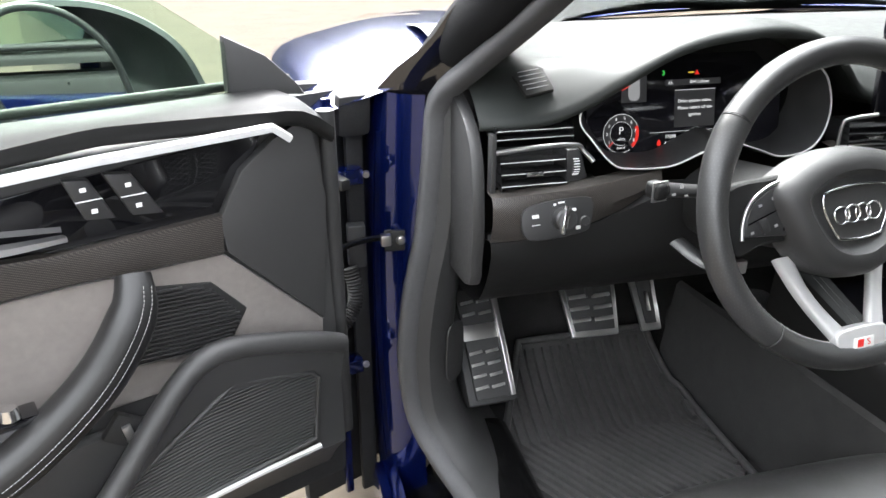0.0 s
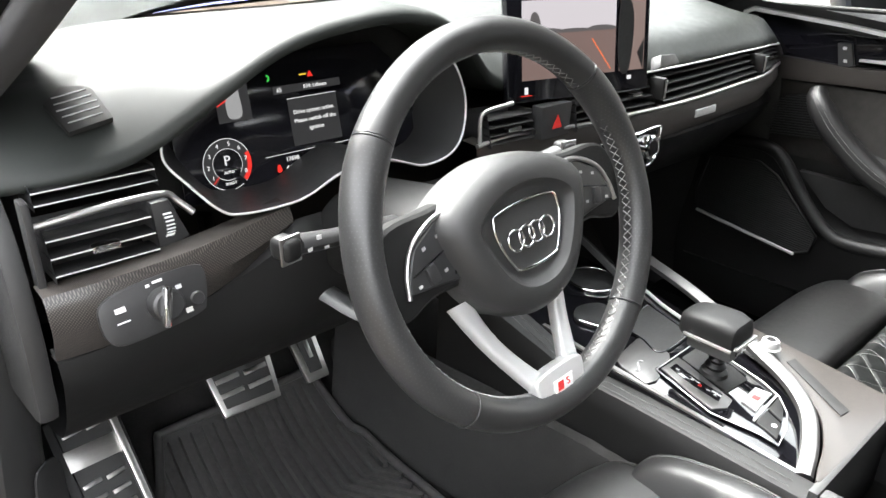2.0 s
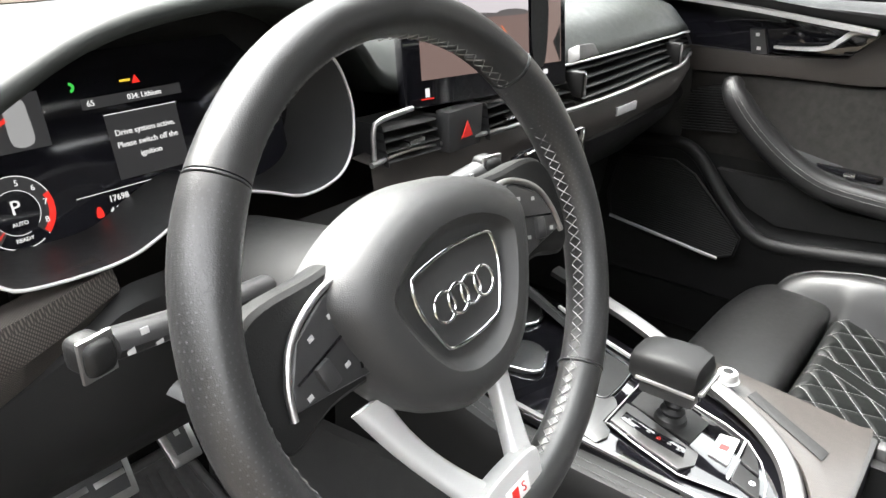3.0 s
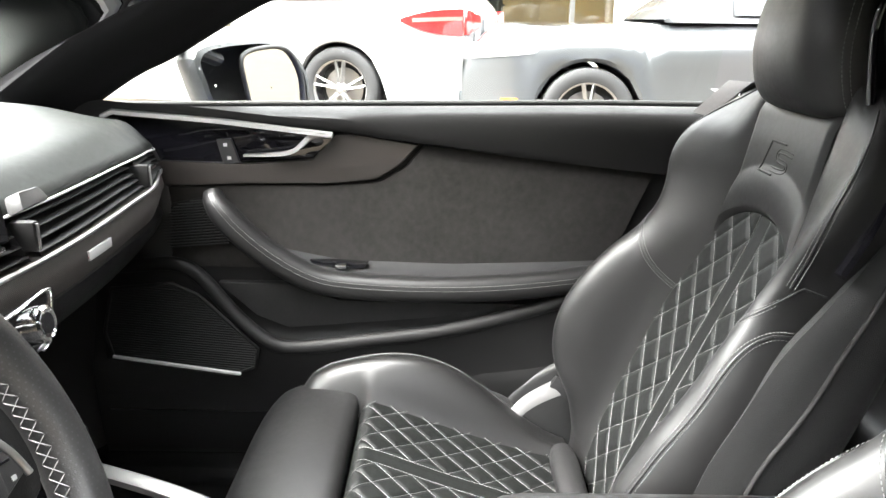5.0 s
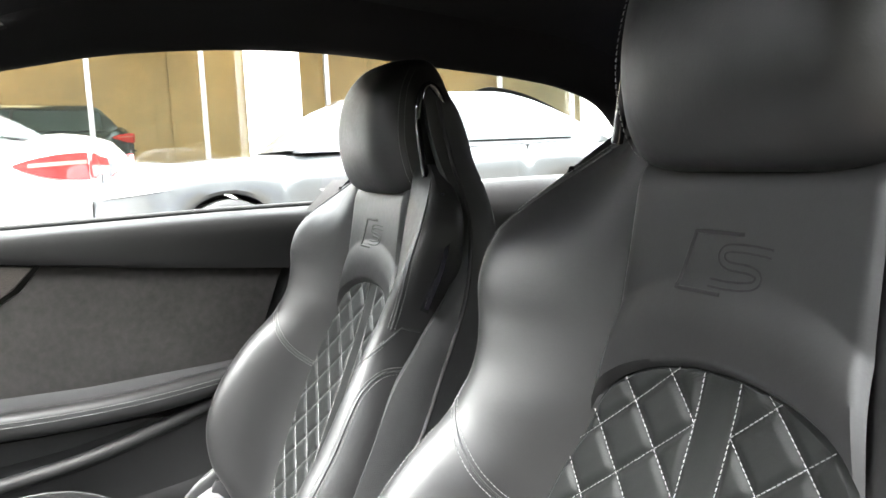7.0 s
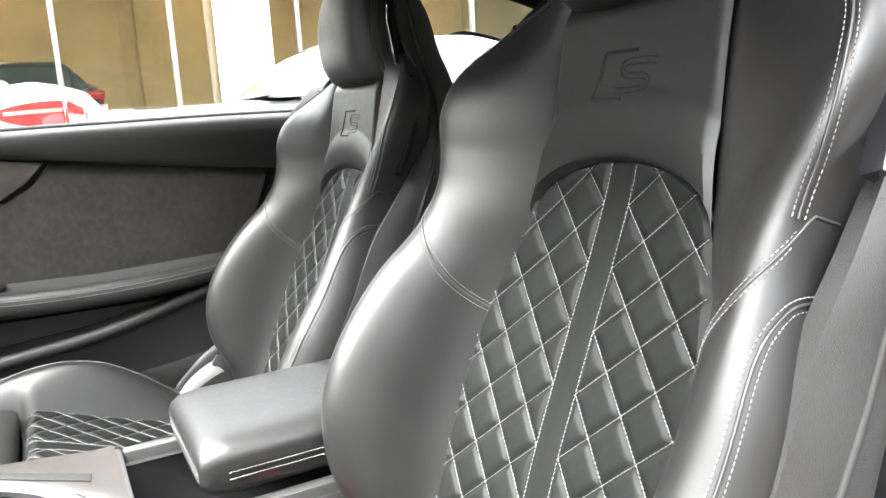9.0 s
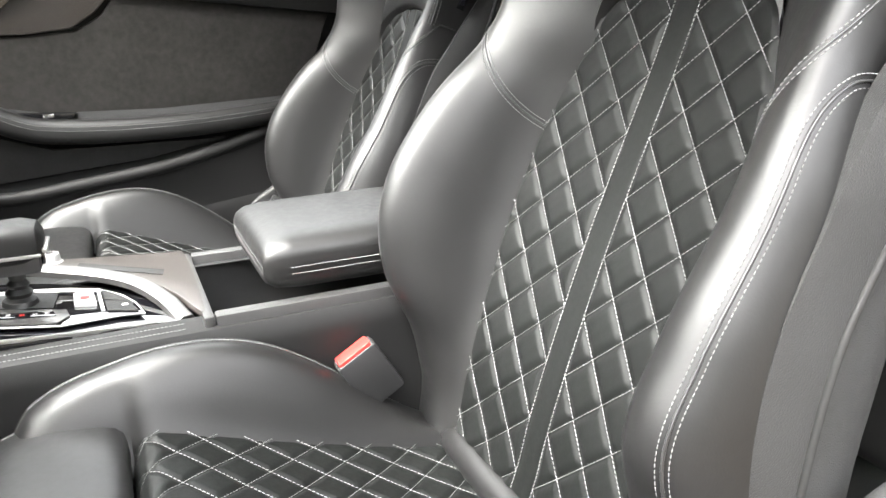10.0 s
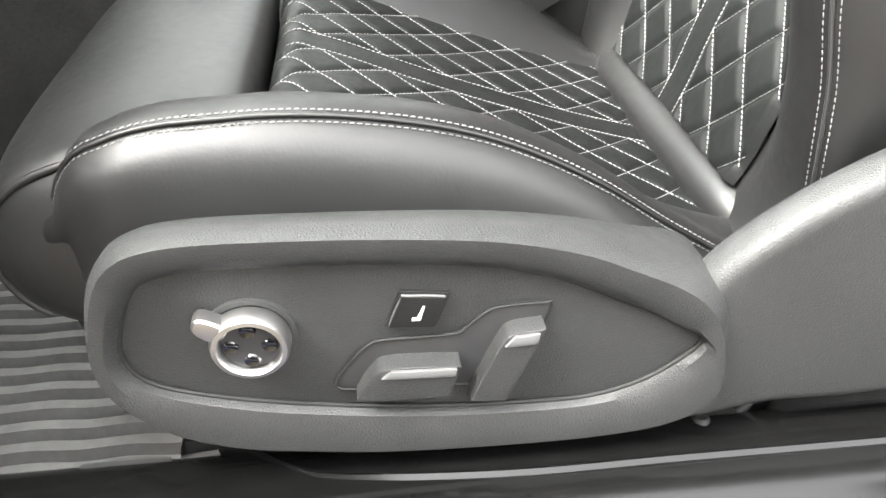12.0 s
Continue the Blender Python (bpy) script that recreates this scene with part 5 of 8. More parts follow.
part("rear_tray", rbox(0.14, 0.5, 0.16, 0.02, pose(0, -1.08, 0.40, 6)), HARD, rs)

# ---- body parts round the open door ----
# rubber seal round the door opening
sl = [(-0.70, 0.05, 1.085), (-0.72, 0.20, 1.00), (-0.745, 0.33, 0.925), (-0.782, 0.395, 0.865), (-0.790, 0.40, 0.80), (-0.795, 0.40, 0.74), (-0.806, 0.40, 0.641), (-0.828, 0.40, 0.53), (-0.838, 0.40, 0.41), (-0.828, 0.385, 0.30), (-0.795, 0.33, 0.235), (-0.765, 0.22, 0.215), (-0.755, 0.0, 0.21), (-0.755, -0.3, 0.21)]
part("door_seal", sweep(spl(sl, 70), [(-0.014, -0.012), (-0.017, 0.0), (-0.010, 0.016), (0.006, 0.018), (0.016, 0.006), (0.014, -0.012)]), SEAL, car, "grey rubber seal round the door opening", auto=80)
# lining between seal and dash
rows = []
for k, p in enumerate(spl([(-0.772, 0.395, 0.88), (-0.780, 0.395, 0.80), (-0.786, 0.395, 0.74), (-0.797, 0.395, 0.64), (-0.818, 0.395, 0.53), (-0.828, 0.395, 0.41), (-0.818, 0.38, 0.30), (-0.785, 0.325, 0.235), (-0.755, 0.22, 0.212), (-0.745, 0.05, 0.208)], 36)):
    rows.append(spl([p, p + np.array((0.025, -0.01, 0)), p + np.array((0.055, 0.0, 0.0)), p + np.array((0.085, 0.06, 0.0)), p + np.array((0.10, 0.30, 0))], 14))
part("pillar_lining", loft(rows), PLASTIC, car, "soft grey-black kick panel lining")
part("fuse_flap", slab(spl([(-0.02, -0.05), (0.02, -0.05), (0.025, 0.04), (0.0, 0.055), (-0.02, 0.04)], 30, True), 0.004, 0.002, axes((-0.755, 0.40, 0.42), (0.6, 0.5, 0), (0, 0, 1))), HARD, car)
# painted pillar and hinge gap
rows = []
for z in np.linspace(0.05, 0.87, 18):
    b = 0.012 * math.sin(math.pi * (z - 0.05) / 0.82)
    rows.append(spl([(-0.80 - b * 0.8, 0.41, z), (-0.835 - b, 0.425, z), (-0.865 - b, 0.46, z), (-0.875 - b, 0.52, z), (-0.85 - b, 0.62, z)], 14))
part("painted_pillar", loft(rows), BLUE, car, "dark blue painted door pillar")
for z in (0.742, 0.392):
    x = -0.918 if z > 0.5 else -0.932
    part("hinge_leaf", rbox(0.040, 0.030, 0.026, 0.004, pose(x, 0.440, z, 0, 0, 12)), BLUE, car, "dark blue door hinge")
    part("hinge_arm", rbox(0.016, 0.06, 0.018, 0.004, pose(x - 0.022, 0.420, z, 0, 0, 25)), BLACK, car)
    part("hinge_pin", lathe(((0.0, -0.022), (0.006, -0.022), (0.0075, -0.018), (0.0075, 0.018), (0.006, 0.024), (0.0, 0.024)), 16, pose(x - 0.026, 0.432, z)), STEEL, car, "steel hinge pin")
    part("hinge_bolt", lathe(((0.0, 0.006), (0.005, 0.006), (0.006, 0.004), (0.006, 0.0)), 12, pose(x + 0.026, 0.430, z + 0.004, 90)), STEEL, car)
part("check_strap", sweep(spl([(-0.985, 0.34, 0.648), (-0.935, 0.38, 0.648), (-0.895, 0.41, 0.642), (-0.862, 0.425, 0.636)], 16), [(-0.006, -0.003), (-0.006, 0.003), (-0.003, 0.0045), (0.003, 0.0045), (0.006, 0.003), (0.006, -0.003)]), SILLB, car, "black door check strap")
part("strap_bracket", rbox(0.034, 0.010, 0.036, 0.003, pose(-0.850, 0.424, 0.630, 0, 0, -8)), BLACK, car)
part("strap_yoke", rbox(0.018, 0.016, 0.020, 0.004, pose(-0.866, 0.416, 0.636)), STEEL, car, "bare steel strap yoke")
part("strap_bolt", lathe(((0.0, 0.006), (0.005, 0.006), (0.0075, 0.004), (0.008, 0.0)), 16, pose(-0.841, 0.419, 0.632, 90)), STEEL, car)
# cable sleeve from the pillar to the door, with its socket
part("cable_socket", rbox(0.030, 0.024, 0.075, 0.005, pose(-0.912, 0.432, 0.625)), HARD, car)
boot = spl([(-0.928, 0.405, 0.600), (-0.922, 0.395, 0.565), (-0.926, 0.390, 0.535), (-0.948, 0.380, 0.508), (-0.985, 0.37, 0.492)], 56)
part("cable_boot", loft([[f[0] + f[1] * math.cos(t) * r + f[2] * math.sin(t) * r for t in np.linspace(0, 2 * math.pi, 17)[:-1]] for i, f in enumerate(frames_along(boot)) for r in ((0.0135 if i % 2 else 0.0110) if i < 40 else 0.0135,)], True), BLACK, car, "ribbed black cable sleeve")
part("gap_filler", rbox(0.16, 0.02, 0.80, 0.004, pose(-0.955, 0.52, 0.46, 0, 0, 25)), BLACK, car)
for x, y, w in ((-0.905, 0.475, 0.030), (-0.945, 0.470, 0.016)):
    part("seam_flange", rbox(w, 0.012, 0.78, 0.004, pose(x, y, 0.47, 0, 0, 20)), BLUE if w < 0.02 else BLACK, car)
part("wing_gasket", rbox(0.055, 0.03, 0.07, 0.012, pose(-0.905, 0.462, 0.835, 8, 0, 10)), BLACK, car, "black foam gasket below the wing")
# front wing and bonnet
rows = []
for y in np.linspace(0.44, 2.3, 40):
    k = (y - 0.44) / 1.86
    h = 0.862 - 0.22 * k ** 2.2 + 0.03 * math.sin(math.pi * min(1, k * 1.6))
    wx = 0.985 + 0.035 * math.sin(math.pi * min(1, k * 1.3)) - 0.12 * k ** 3
    rows.append(spl([(-0.70 + 0.1 * k, y, h + 0.035), (-0.78 + 0.07 * k, y, h + 0.03), (-0.85, y, h + 0.012), (-wx + 0.02, y, h - 0.03), (-wx, y, h - 0.10), (-wx + 0.006, y, h - 0.25), (-wx + 0.02, y, h - 0.42), (-wx + 0.03, y, 0.15)], 36))
part("front_wing", loft(rows), BLUE, car, "glossy dark blue front wing")
rows = []
for y in np.linspace(0.72, 2.35, 24):
    k = (y - 0.72) / 1.63
    rows.append([(x * (0.74 - 0.06 * k), y + 0.10 * (1 - abs(x)) * (1 - k), 0.905 - 0.20 * k ** 2 + 0.03 * (1 - x * x) - 0.012 * math.exp(-((abs(x) - 0.72) / 0.05) ** 2)) for x in np.linspace(-1, 1, 33)])
part("bonnet", loft(rows), BLUE, car, "dark blue bonnet")
part("scuttle", loft([[(x, 0.84 - 0.34 * abs(x / 0.74) ** 2 + o, 0.905 - 0.01 * abs(x) + dz_) for x in np.linspace(-0.74, 0.74, 24)] for o, dz_ in ((-0.01, 0.012), (0.05, 0.006), (0.11, -0.01), (0.16, -0.03))]), BLACK, car, "black scuttle below the windscreen")
part("screen_pillar_strip", sweep(spl([(-0.745, 0.53, 0.86), (-0.735, 0.40, 0.935), (-0.705, 0.15, 1.075), (-0.67, -0.05, 1.17)], 24), [(-0.02, -0.012), (-0.02, 0.012), (0.02, 0.012), (0.02, -0.012)]), PIANO, car)
rows = []
for (ax, ay, az), (bx, by, bz) in zip(spl([(-0.875, 0.47, 0.858), (-0.84, 0.44, 0.905), (-0.800, 0.39, 0.950), (-0.775, 0.32, 1.012), (-0.745, 0.15, 1.10), (-0.72, -0.02, 1.165)], 20), spl([(-0.80, 0.42, 0.855), (-0.765, 0.38, 0.90), (-0.735, 0.33, 0.955), (-0.718, 0.25, 1.01), (-0.70, 0.08, 1.09), (-0.68, -0.08, 1.16)], 20)):
    a_, b_ = Vector((ax, ay, az)), Vector((bx, by, bz))
    rows.append([a_ + Vector((0.02, 0.03, -0.02)), a_, a_.lerp(b_, 0.3) + Vector((0, -0.006, 0.004)), a_.lerp(b_, 0.7), b_])
part("pillar_cover", loft(rows), PIANO, car, "glossy black windscreen pillar cover")
# door mirrors
def mirror(name, m, label, k_=1.18):
    th = thing(name, m.translation, label, "door mirror")
    rows = []
    prof = k_ * spl([(-0.128, 0.02), (-0.12, 0.065), (-0.06, 0.088), (0.02, 0.080), (0.085, 0.040), (0.115, -0.02), (0.118, -0.062), (0.03, -0.075), (-0.06, -0.070), (-0.115, -0.03)], 50, True)
    for d, k in ((-0.004, 0.93), (0.0, 1.0), (0.03, 1.0), (0.07, 0.90), (0.105, 0.66), (0.12, 0.3), (0.123, 0.02)):
        rows.append([m @ Vector((p[0] * k, d, p[1] * k)) for p in prof])
    part("mirror_housing", loft(rows, True), MIRRORBODY, th, "glossy dark housing")
    gl_ = [m @ Vector((p[0] * 0.55 - 0.045, -0.003, p[1] * 0.86 + 0.004)) for p in prof]
    part("mirror_glass", loft([gl_, [g * 0.02 + m @ Vector((-0.04, -0.003, 0)) * 0.98 for g in gl_]], True), MIRROR, th)
    part("mirror_rim", tube([m @ Vector((p[0] * 0.57 - 0.045, -0.006, p[1] * 0.90 + 0.004)) for p in prof], 0.005, 6, True), HARD, th)
    part("mirror_foot", sweep([m @ Vector(p) for p in ((0.06, 0.05, -0.06), (0.13, 0.06, -0.085), (0.20, 0.06, -0.09))], ring(0.025, 12, 0.014)), MIRRORBODY, th)
    return th


mirror("door_mirror", axes((-1.245, 0.40, 0.915), (0.97, 0.22, 0), (-0.22, 0.97, 0)), "glossy dark door mirror on the open door")
mirror("door_mirror", axes((0.985, 0.15, 0.915), (-0.86, 0.51, 0), (0.51, 0.86, 0)), "glossy dark door mirror outside the passenger window", 1.3)

# ---- front seats ----
SEAT_C = ((-0.478, 0.29), (-0.499, 0.350), (-0.513, 0.400), (-0.535, 0.461), (-0.575, 0.560), (-0.603, 0.626), (-0.630, 0.69), (-0.655, 0.75), (-0.683, 0.827), (-0.697, 0.90), (-0.704, 0.94), (-0.713, 0.99), (-0.722, 1.04))


def front_seat(name, x0, dy, dz, out, label, lean, near, shift):
    """A quilted sport seat. x0: its middle; out: +1 or -1, the side that faces the door; lean: how far its top leans to the car's right;
    near: height of the bolster on the car's left side against the usual one; shift: how far its cushion is moved forward and up."""
    th = thing(name, (x0, -0.25 + dy, 0.18 + dz), label, "car seat", "front seats")
    cl = spl(SEAT_C, 200)
    cs = np.concatenate([[0], np.cumsum(np.hypot(np.diff(cl[:, 0]), np.diff(cl[:, 1])))])
    total = cs[-1]
    v_of_z = lambda z: float(np.interp(z, cl[:, 1], cs))

    def C(v):
        """Middle line of the backrest: place and forward normal at arc length v."""
        v = min(max(v, 0.0), total)
        y, z = np.interp(v, cs, cl[:, 0]), np.interp(v, cs, cl[:, 1])
        e = 0.01
        y1, z1 = np.interp(v - e, cs, cl[:, 0]), np.interp(v - e, cs, cl[:, 1])
        y2, z2 = np.interp(min(v + e, total), cs, cl[:, 0]), np.interp(min(v + e, total), cs, cl[:, 1])
        t = np.array([y2 - y1, z2 - z1])
        t = t / np.linalg.norm(t)
        return np.array([y, z]), np.array([t[1], -t[0]])

    lx = fnc((0.28, 0.37, 0.60, 0.80, 1.20), [lean * k for k in (-0.3, -0.2, 0.8, 1.0, 1.0)])

    def B(u, v, h):
        p, n = C(v)
        return (x0 + lx(p[1]) + out * u, p[0] + n[0] * h + dy, p[1] + n[1] * h + dz)

    def Bn(v):
        n = C(v)[1]
        return np.array([0, n[0], n[1]])

    # seam between middle panels and wings, half width by arc length
    zw = ((0.29, 0.150), (0.382, 0.156), (0.5, 0.164), (0.6, 0.166), (0.672, 0.160), (0.72, 0.148), (0.775, 0.128), (0.83, 0.117), (0.9, 0.113), (0.985, 0.112), (1.04, 0.112))
    wf = fnc([v_of_z(z) for z, _ in zw], [w for _, w in zw])
    dish = lambda u, v: 0.006 * (u / 0.16) ** 2

    # quilted panel with an arched top
    v_arch0, v_arch1, v_bot = v_of_z(0.770), v_of_z(0.838), v_of_z(0.325)
    P, PU = 0.0610, 0.0630
    v_ref = v_of_z(0.685)

    def puff(u, v, px, pv, vr):
        s = abs(u) - 0.017
        if s < 0:
            return 0.0008 - 0.0012 * (1 - abs(s) / 0.017) ** 6
        a, b = s / px + (v - vr) / pv, s / px - (v - vr) / pv
        da, db = abs(a - round(a)) * 2, abs(b - round(b)) * 2
        f = min(1.0, da * 1.7) * min(1.0, db * 1.7)
        g = (math.sin(math.pi / 2 * min(1, da * 2.5)) * math.sin(math.pi / 2 * min(1, db * 2.5)))
        return 0.0038 * (0.85 * g + 0.15 * f * da * db) * min(1, s / 0.006)

    def qwidth(v):
        if v <= v_arch0:
            return wf(v) - 0.003
        k = (v - v_arch0) / (v_arch1 - v_arch0)
        return (wf(v_arch0) - 0.003) * math.sqrt(max(0.0, 1 - k ** 2.2))

    rows = []
    NU, NV = 150, 230
    for i in range(NV + 1):
        v = v_bot + (v_arch1 - v_bot) * (i / NV)
        w = max(qwidth(v), 0.002)
        row = []
        for j in range(NU + 1):
            u = w * (2 * j / NU - 1)
            edge = min(1.0, (w - abs(u)) / 0.008)
            row.append(B(u, v, dish(u, v) + puff(u, v, PU, P, v_ref) * (0.25 + 0.75 * edge) - 0.004 * (1 - edge)))
        rows.append(row)
    part("backrest_centre", loft(rows), LEATHER_Q, th, "diamond-quilted black leather with grey stitching")

    # quilting thread on the backrest
    def lines_on(inside, px, pv, vr, vmin, vmax, wmax, mk):
        res = []
        for sg in (-1, 1):
            for fam in (1, -1):
                for k in range(-40, 41):
                    cur = []
                    for q in range(0, 241):
                        s = wmax * q / 240
                        v = vr + fam * pv * (k - s / px)
                        u = sg * (s + 0.017)
                        if vmin < v < vmax and inside(u, v):
                            cur.append(mk(u, v))
                        else:
                            if len(cur) > 3:
                                res.append(cur)
                            cur = []
                    if len(cur) > 3:
                        res.append(cur)
            cur = []
            for q in range(0, 300):
                v = vmin + (vmax - vmin) * q / 299
                if inside(sg * 0.017, v):
                    cur.append(mk(sg * 0.017, v))
            res.append(cur)
        return res

    mkb = lambda u, v: (B(u, v, dish(u, v) + 0.0008), Bn(v))
    part("quilt_stitching", stitches(lines_on(lambda u, v: abs(u) < qwidth(v) - 0.002, PU, P, v_ref, v_bot, v_arch1, 0.17, mkb), 0.0036, 0.0008, 0.00045, 0.0004), THREAD, th, "light grey quilting thread", smooth=False)

    # smooth panel above the quilting, with its pressed badge
    v_up = v_of_z(0.995)
    rows = []
    for i in range(61):
        k = i / 60
        row = []
        for j in range(61):
            q = 2 * j / 60 - 1
            vlow0 = v_arch0
            w = wf(v_arch0 + (v_up - v_arch0) * k) - 0.002
            u = w * q
            # lower edge follows the arch
            uu = min(abs(u) / (wf(v_arch0) - 0.003), 0.9999)
            vl = v_arch0 + (v_arch1 - v_arch0) * (1 - uu ** 2) ** (1 / 2.2)
            v = vl + (v_up - vl) * k
            roll = 0.011 * math.exp(-(((v - vl) / 0.014) ** 2))
            h = 0.010 + dish(u, v) - 0.010 * max(0, 1 - (v - vl) / 0.006) - 0.006 * max(0, abs(q) - 0.93) / 0.07
            h += 0.006 * math.sin(math.pi * min(1, (v - vl) / 0.07)) - 0.01 * max(0, (k - 0.85) / 0.15) ** 2
            row.append(B(u, v, h))
        rows.append(row)
    part("upper_panel", loft(rows), LEATHER, th)
    vb = v_of_z(0.917)

    def badge_at(a, c):
        """A point on the smooth panel: a metres towards the car's right, c metres up from the badge's middle."""
        u, v = out * a, vb + c
        uu = min(abs(u) / (wf(v_arch0) - 0.003), 0.9999)
        vl = v_arch0 + (v_arch1 - v_arch0) * (1 - uu ** 2) ** (1 / 2.2)
        return B(u, v, 0.0096 + dish(u, v) + 0.006 * math.sin(math.pi * min(1, (v - vl) / 0.07)))
    outline = [(-0.010, 0.0225), (0.0345, 0.0225), (0.0465, -0.0225), (0.003, -0.0225)]
    dense = []
    for (a0, c0), (a1, c1) in zip(outline, outline[1:]):
        dense += [(a0 + (a1 - a0) * k / 12, c0 + (c1 - c0) * k / 12) for k in range(12)]
    dense.append(outline[-1])
    marks = [tube([badge_at(*q) for q in dense], 0.0019, 12)]
    s_mid = spl([(-0.036, 0.011), (-0.016, 0.0125), (0.004, 0.0115), (0.008, 0.005), (0.002, -0.0005), (-0.018, -0.002), (-0.026, -0.006), (-0.022, -0.0125), (-0.004, -0.015), (0.018, -0.0145)], 60)
    for side in (-1, 1):
        ln = []
        for (x_a, y_a), (x_b, y_b) in zip(s_mid, s_mid[1:]):
            d = math.hypot(x_b - x_a, y_b - y_a)
            ln.append(badge_at(x_a - side * (y_b - y_a) / d * 0.0028, y_a + side * (x_b - x_a) / d * 0.0028 + 0.0))
        marks.append(tube(ln, 0.0011, 12))
    # black tubes draw the shade that lies in the pressed lines
    part("pressed_badge", join(*marks), BLACK, th, "badge outline pressed into the leather, the shade of its creases drawn as black lines")

    # side wings of the backrest: lower bolster and shoulder piece, each side
    zt = (0.27, 0.34, 0.42, 0.52, 0.62, 0.70, 0.76)
    def heights(rows_):
        return fnc([v_of_z(z) for z, _ in rows_], [h for _, h in rows_])
    bh_near = heights([(z, h * near) for z, h in ((0.29, 0.004), (0.35, 0.014), (0.42, 0.052), (0.483, 0.098), (0.55, 0.098), (0.63, 0.086), (0.70, 0.079), (0.78, 0.066), (0.86, 0.056), (0.92, 0.040), (0.96, 0.026), (1.0, 0.006), (1.03, -0.010))])
    bh_far = heights(((0.29, 0.010), (0.36, 0.026), (0.414, 0.056), (0.461, 0.105), (0.51, 0.132), (0.566, 0.140), (0.618, 0.132), (0.68, 0.112), (0.73, 0.088), (0.78, 0.078), (0.83, 0.080), (0.88, 0.080), (0.92, 0.062), (0.95, 0.034), (1.0, -0.008), (1.03, -0.030)))
    bw = fnc([v_of_z(z) for z in (0.29, 0.40, 0.55, 0.66, 0.74, 0.80, 0.86, 0.91, 0.945, 0.975, 1.0, 1.03)], [0.090, 0.098, 0.100, 0.098, 0.100, 0.112, 0.130, 0.138, 0.134, 0.116, 0.086, 0.040])

    raise_ = fnc([v_of_z(z) for z in (0.29, 0.70, 0.80, 0.86, 1.03)], [0.0, 0.0, 0.006, 0.009, 0.009])
    depth_ = fnc([v_of_z(z) for z in (0.29, 0.60, 0.74, 0.84, 1.03)], [0.05, 0.05, 0.035, 0.022, 0.02])

    upper = fnc([v_of_z(z) for z in (0.29, 0.66, 0.80, 1.03)], [0.0, 0.0, 1.0, 1.0])

    def wing(sg, v, k):
        """Point k (0..1) of the wing's outline, from the seam over the top to the side and the back."""
        w, h, b = wf(v), (bh_far if sg * out > 0 else bh_near)(v), bw(v)
        o, bk_ = raise_(v), depth_(v)
        low = ((-0.008 / b, 0.0), (0.08, 0.22), (0.25, 0.64), (0.44, 0.91), (0.64, 1.0), (0.82, 0.93), (0.95, 0.70), (1.0, 0.30))
        flat_ = ((-0.008 / b, 0.0), (0.12, 0.20), (0.36, 0.50), (0.58, 0.77), (0.77, 0.97), (0.90, 0.98), (0.98, 0.78), (1.0, 0.30))
        f = upper(v)
        pts = [(w + b * (p[0] * (1 - f) + q[0] * f), h * (p[1] * (1 - f) + q[1] * f) + o * lift_) for p, q, lift_ in zip(low, flat_, (0.3, 0.7, 0.5, 0.2, 0, 0, 0, 0))] + [(w + 0.99 * b, -bk_), (w + 0.8 * b, -bk_ - 0.015)]
        pts[0] = (pts[0][0], pts[0][1] - 0.004)
        q = WCACHE.setdefault((round(v, 4), round(w, 4)), spl(pts, 49))
        f = min(max(k, 0), 1) * 48
        i0 = min(int(f), 47)
        a = q[i0] * (1 - f + i0) + q[i0 + 1] * (f - i0)
        return B(sg * a[0], v, a[1])
    WCACHE = {}

    v_seam_in, v_seam_out = v_of_z(0.672), v_of_z(0.80)
    for sg in (-1, 1):
        WCACHE.clear()
        low, upw, seam = [], [], []
        for i in range(49):
            k = i / 48
            # the cross seam climbs outward over the wing
            kk = min(1.0, k / 0.62)
            vs = v_seam_in + (v_seam_out - v_seam_in) * (0.15 * kk + 0.85 * kk ** 2)
            low.append([wing(sg, v_of_z(0.285) + (vs - v_of_z(0.285)) * j / 50, k) for j in range(51)])
            upw.append([wing(sg, vs + (v_of_z(1.03) - vs) * j / 36, k) for j in range(37)])
            seam.append(wing(sg, vs, k))
        part("bolster", loft(low), LEATHER, th)
        part("shoulder_wing", loft(upw), LEATHER, th)
        s0, s1 = [], []
        n0 = Vector((0, 0.75, 0.5))
        for i in range(1, 36):
            k = i / 48
            kk = min(1.0, k / 0.62)
            vs = v_seam_in + (v_seam_out - v_seam_in) * (0.15 * kk + 0.85 * kk ** 2)
            a, b = wing(sg, vs, (i - 1) / 48), wing(sg, vs, (i + 1) / 48)
            tv = Vector(b) - Vector(a)
            up = Vector(B(0, vs + 0.01, 0)) - Vector(B(0, vs, 0))
            n = tv.cross(up) * (sg * out)
            n.normalize()
            if n.y < -0.3:
                n = -n
            for lst, o in ((s0, 0.0045), (s1, -0.0045)):
                p = Vector(wing(sg, vs + o, k))
                lst.append((p + n * 0.0004, n))
        ring_path = [Vector(p) for p in seam[1:36]]
        groove = tube(ring_path, 0.0012, 5)
        part("cross_seam", groove, HARD, th)
        part("bolster_stitching", stitches([s0, s1], 0.0034, 0.0010, 0.00042, 0.0003), THREAD, th, smooth=False)
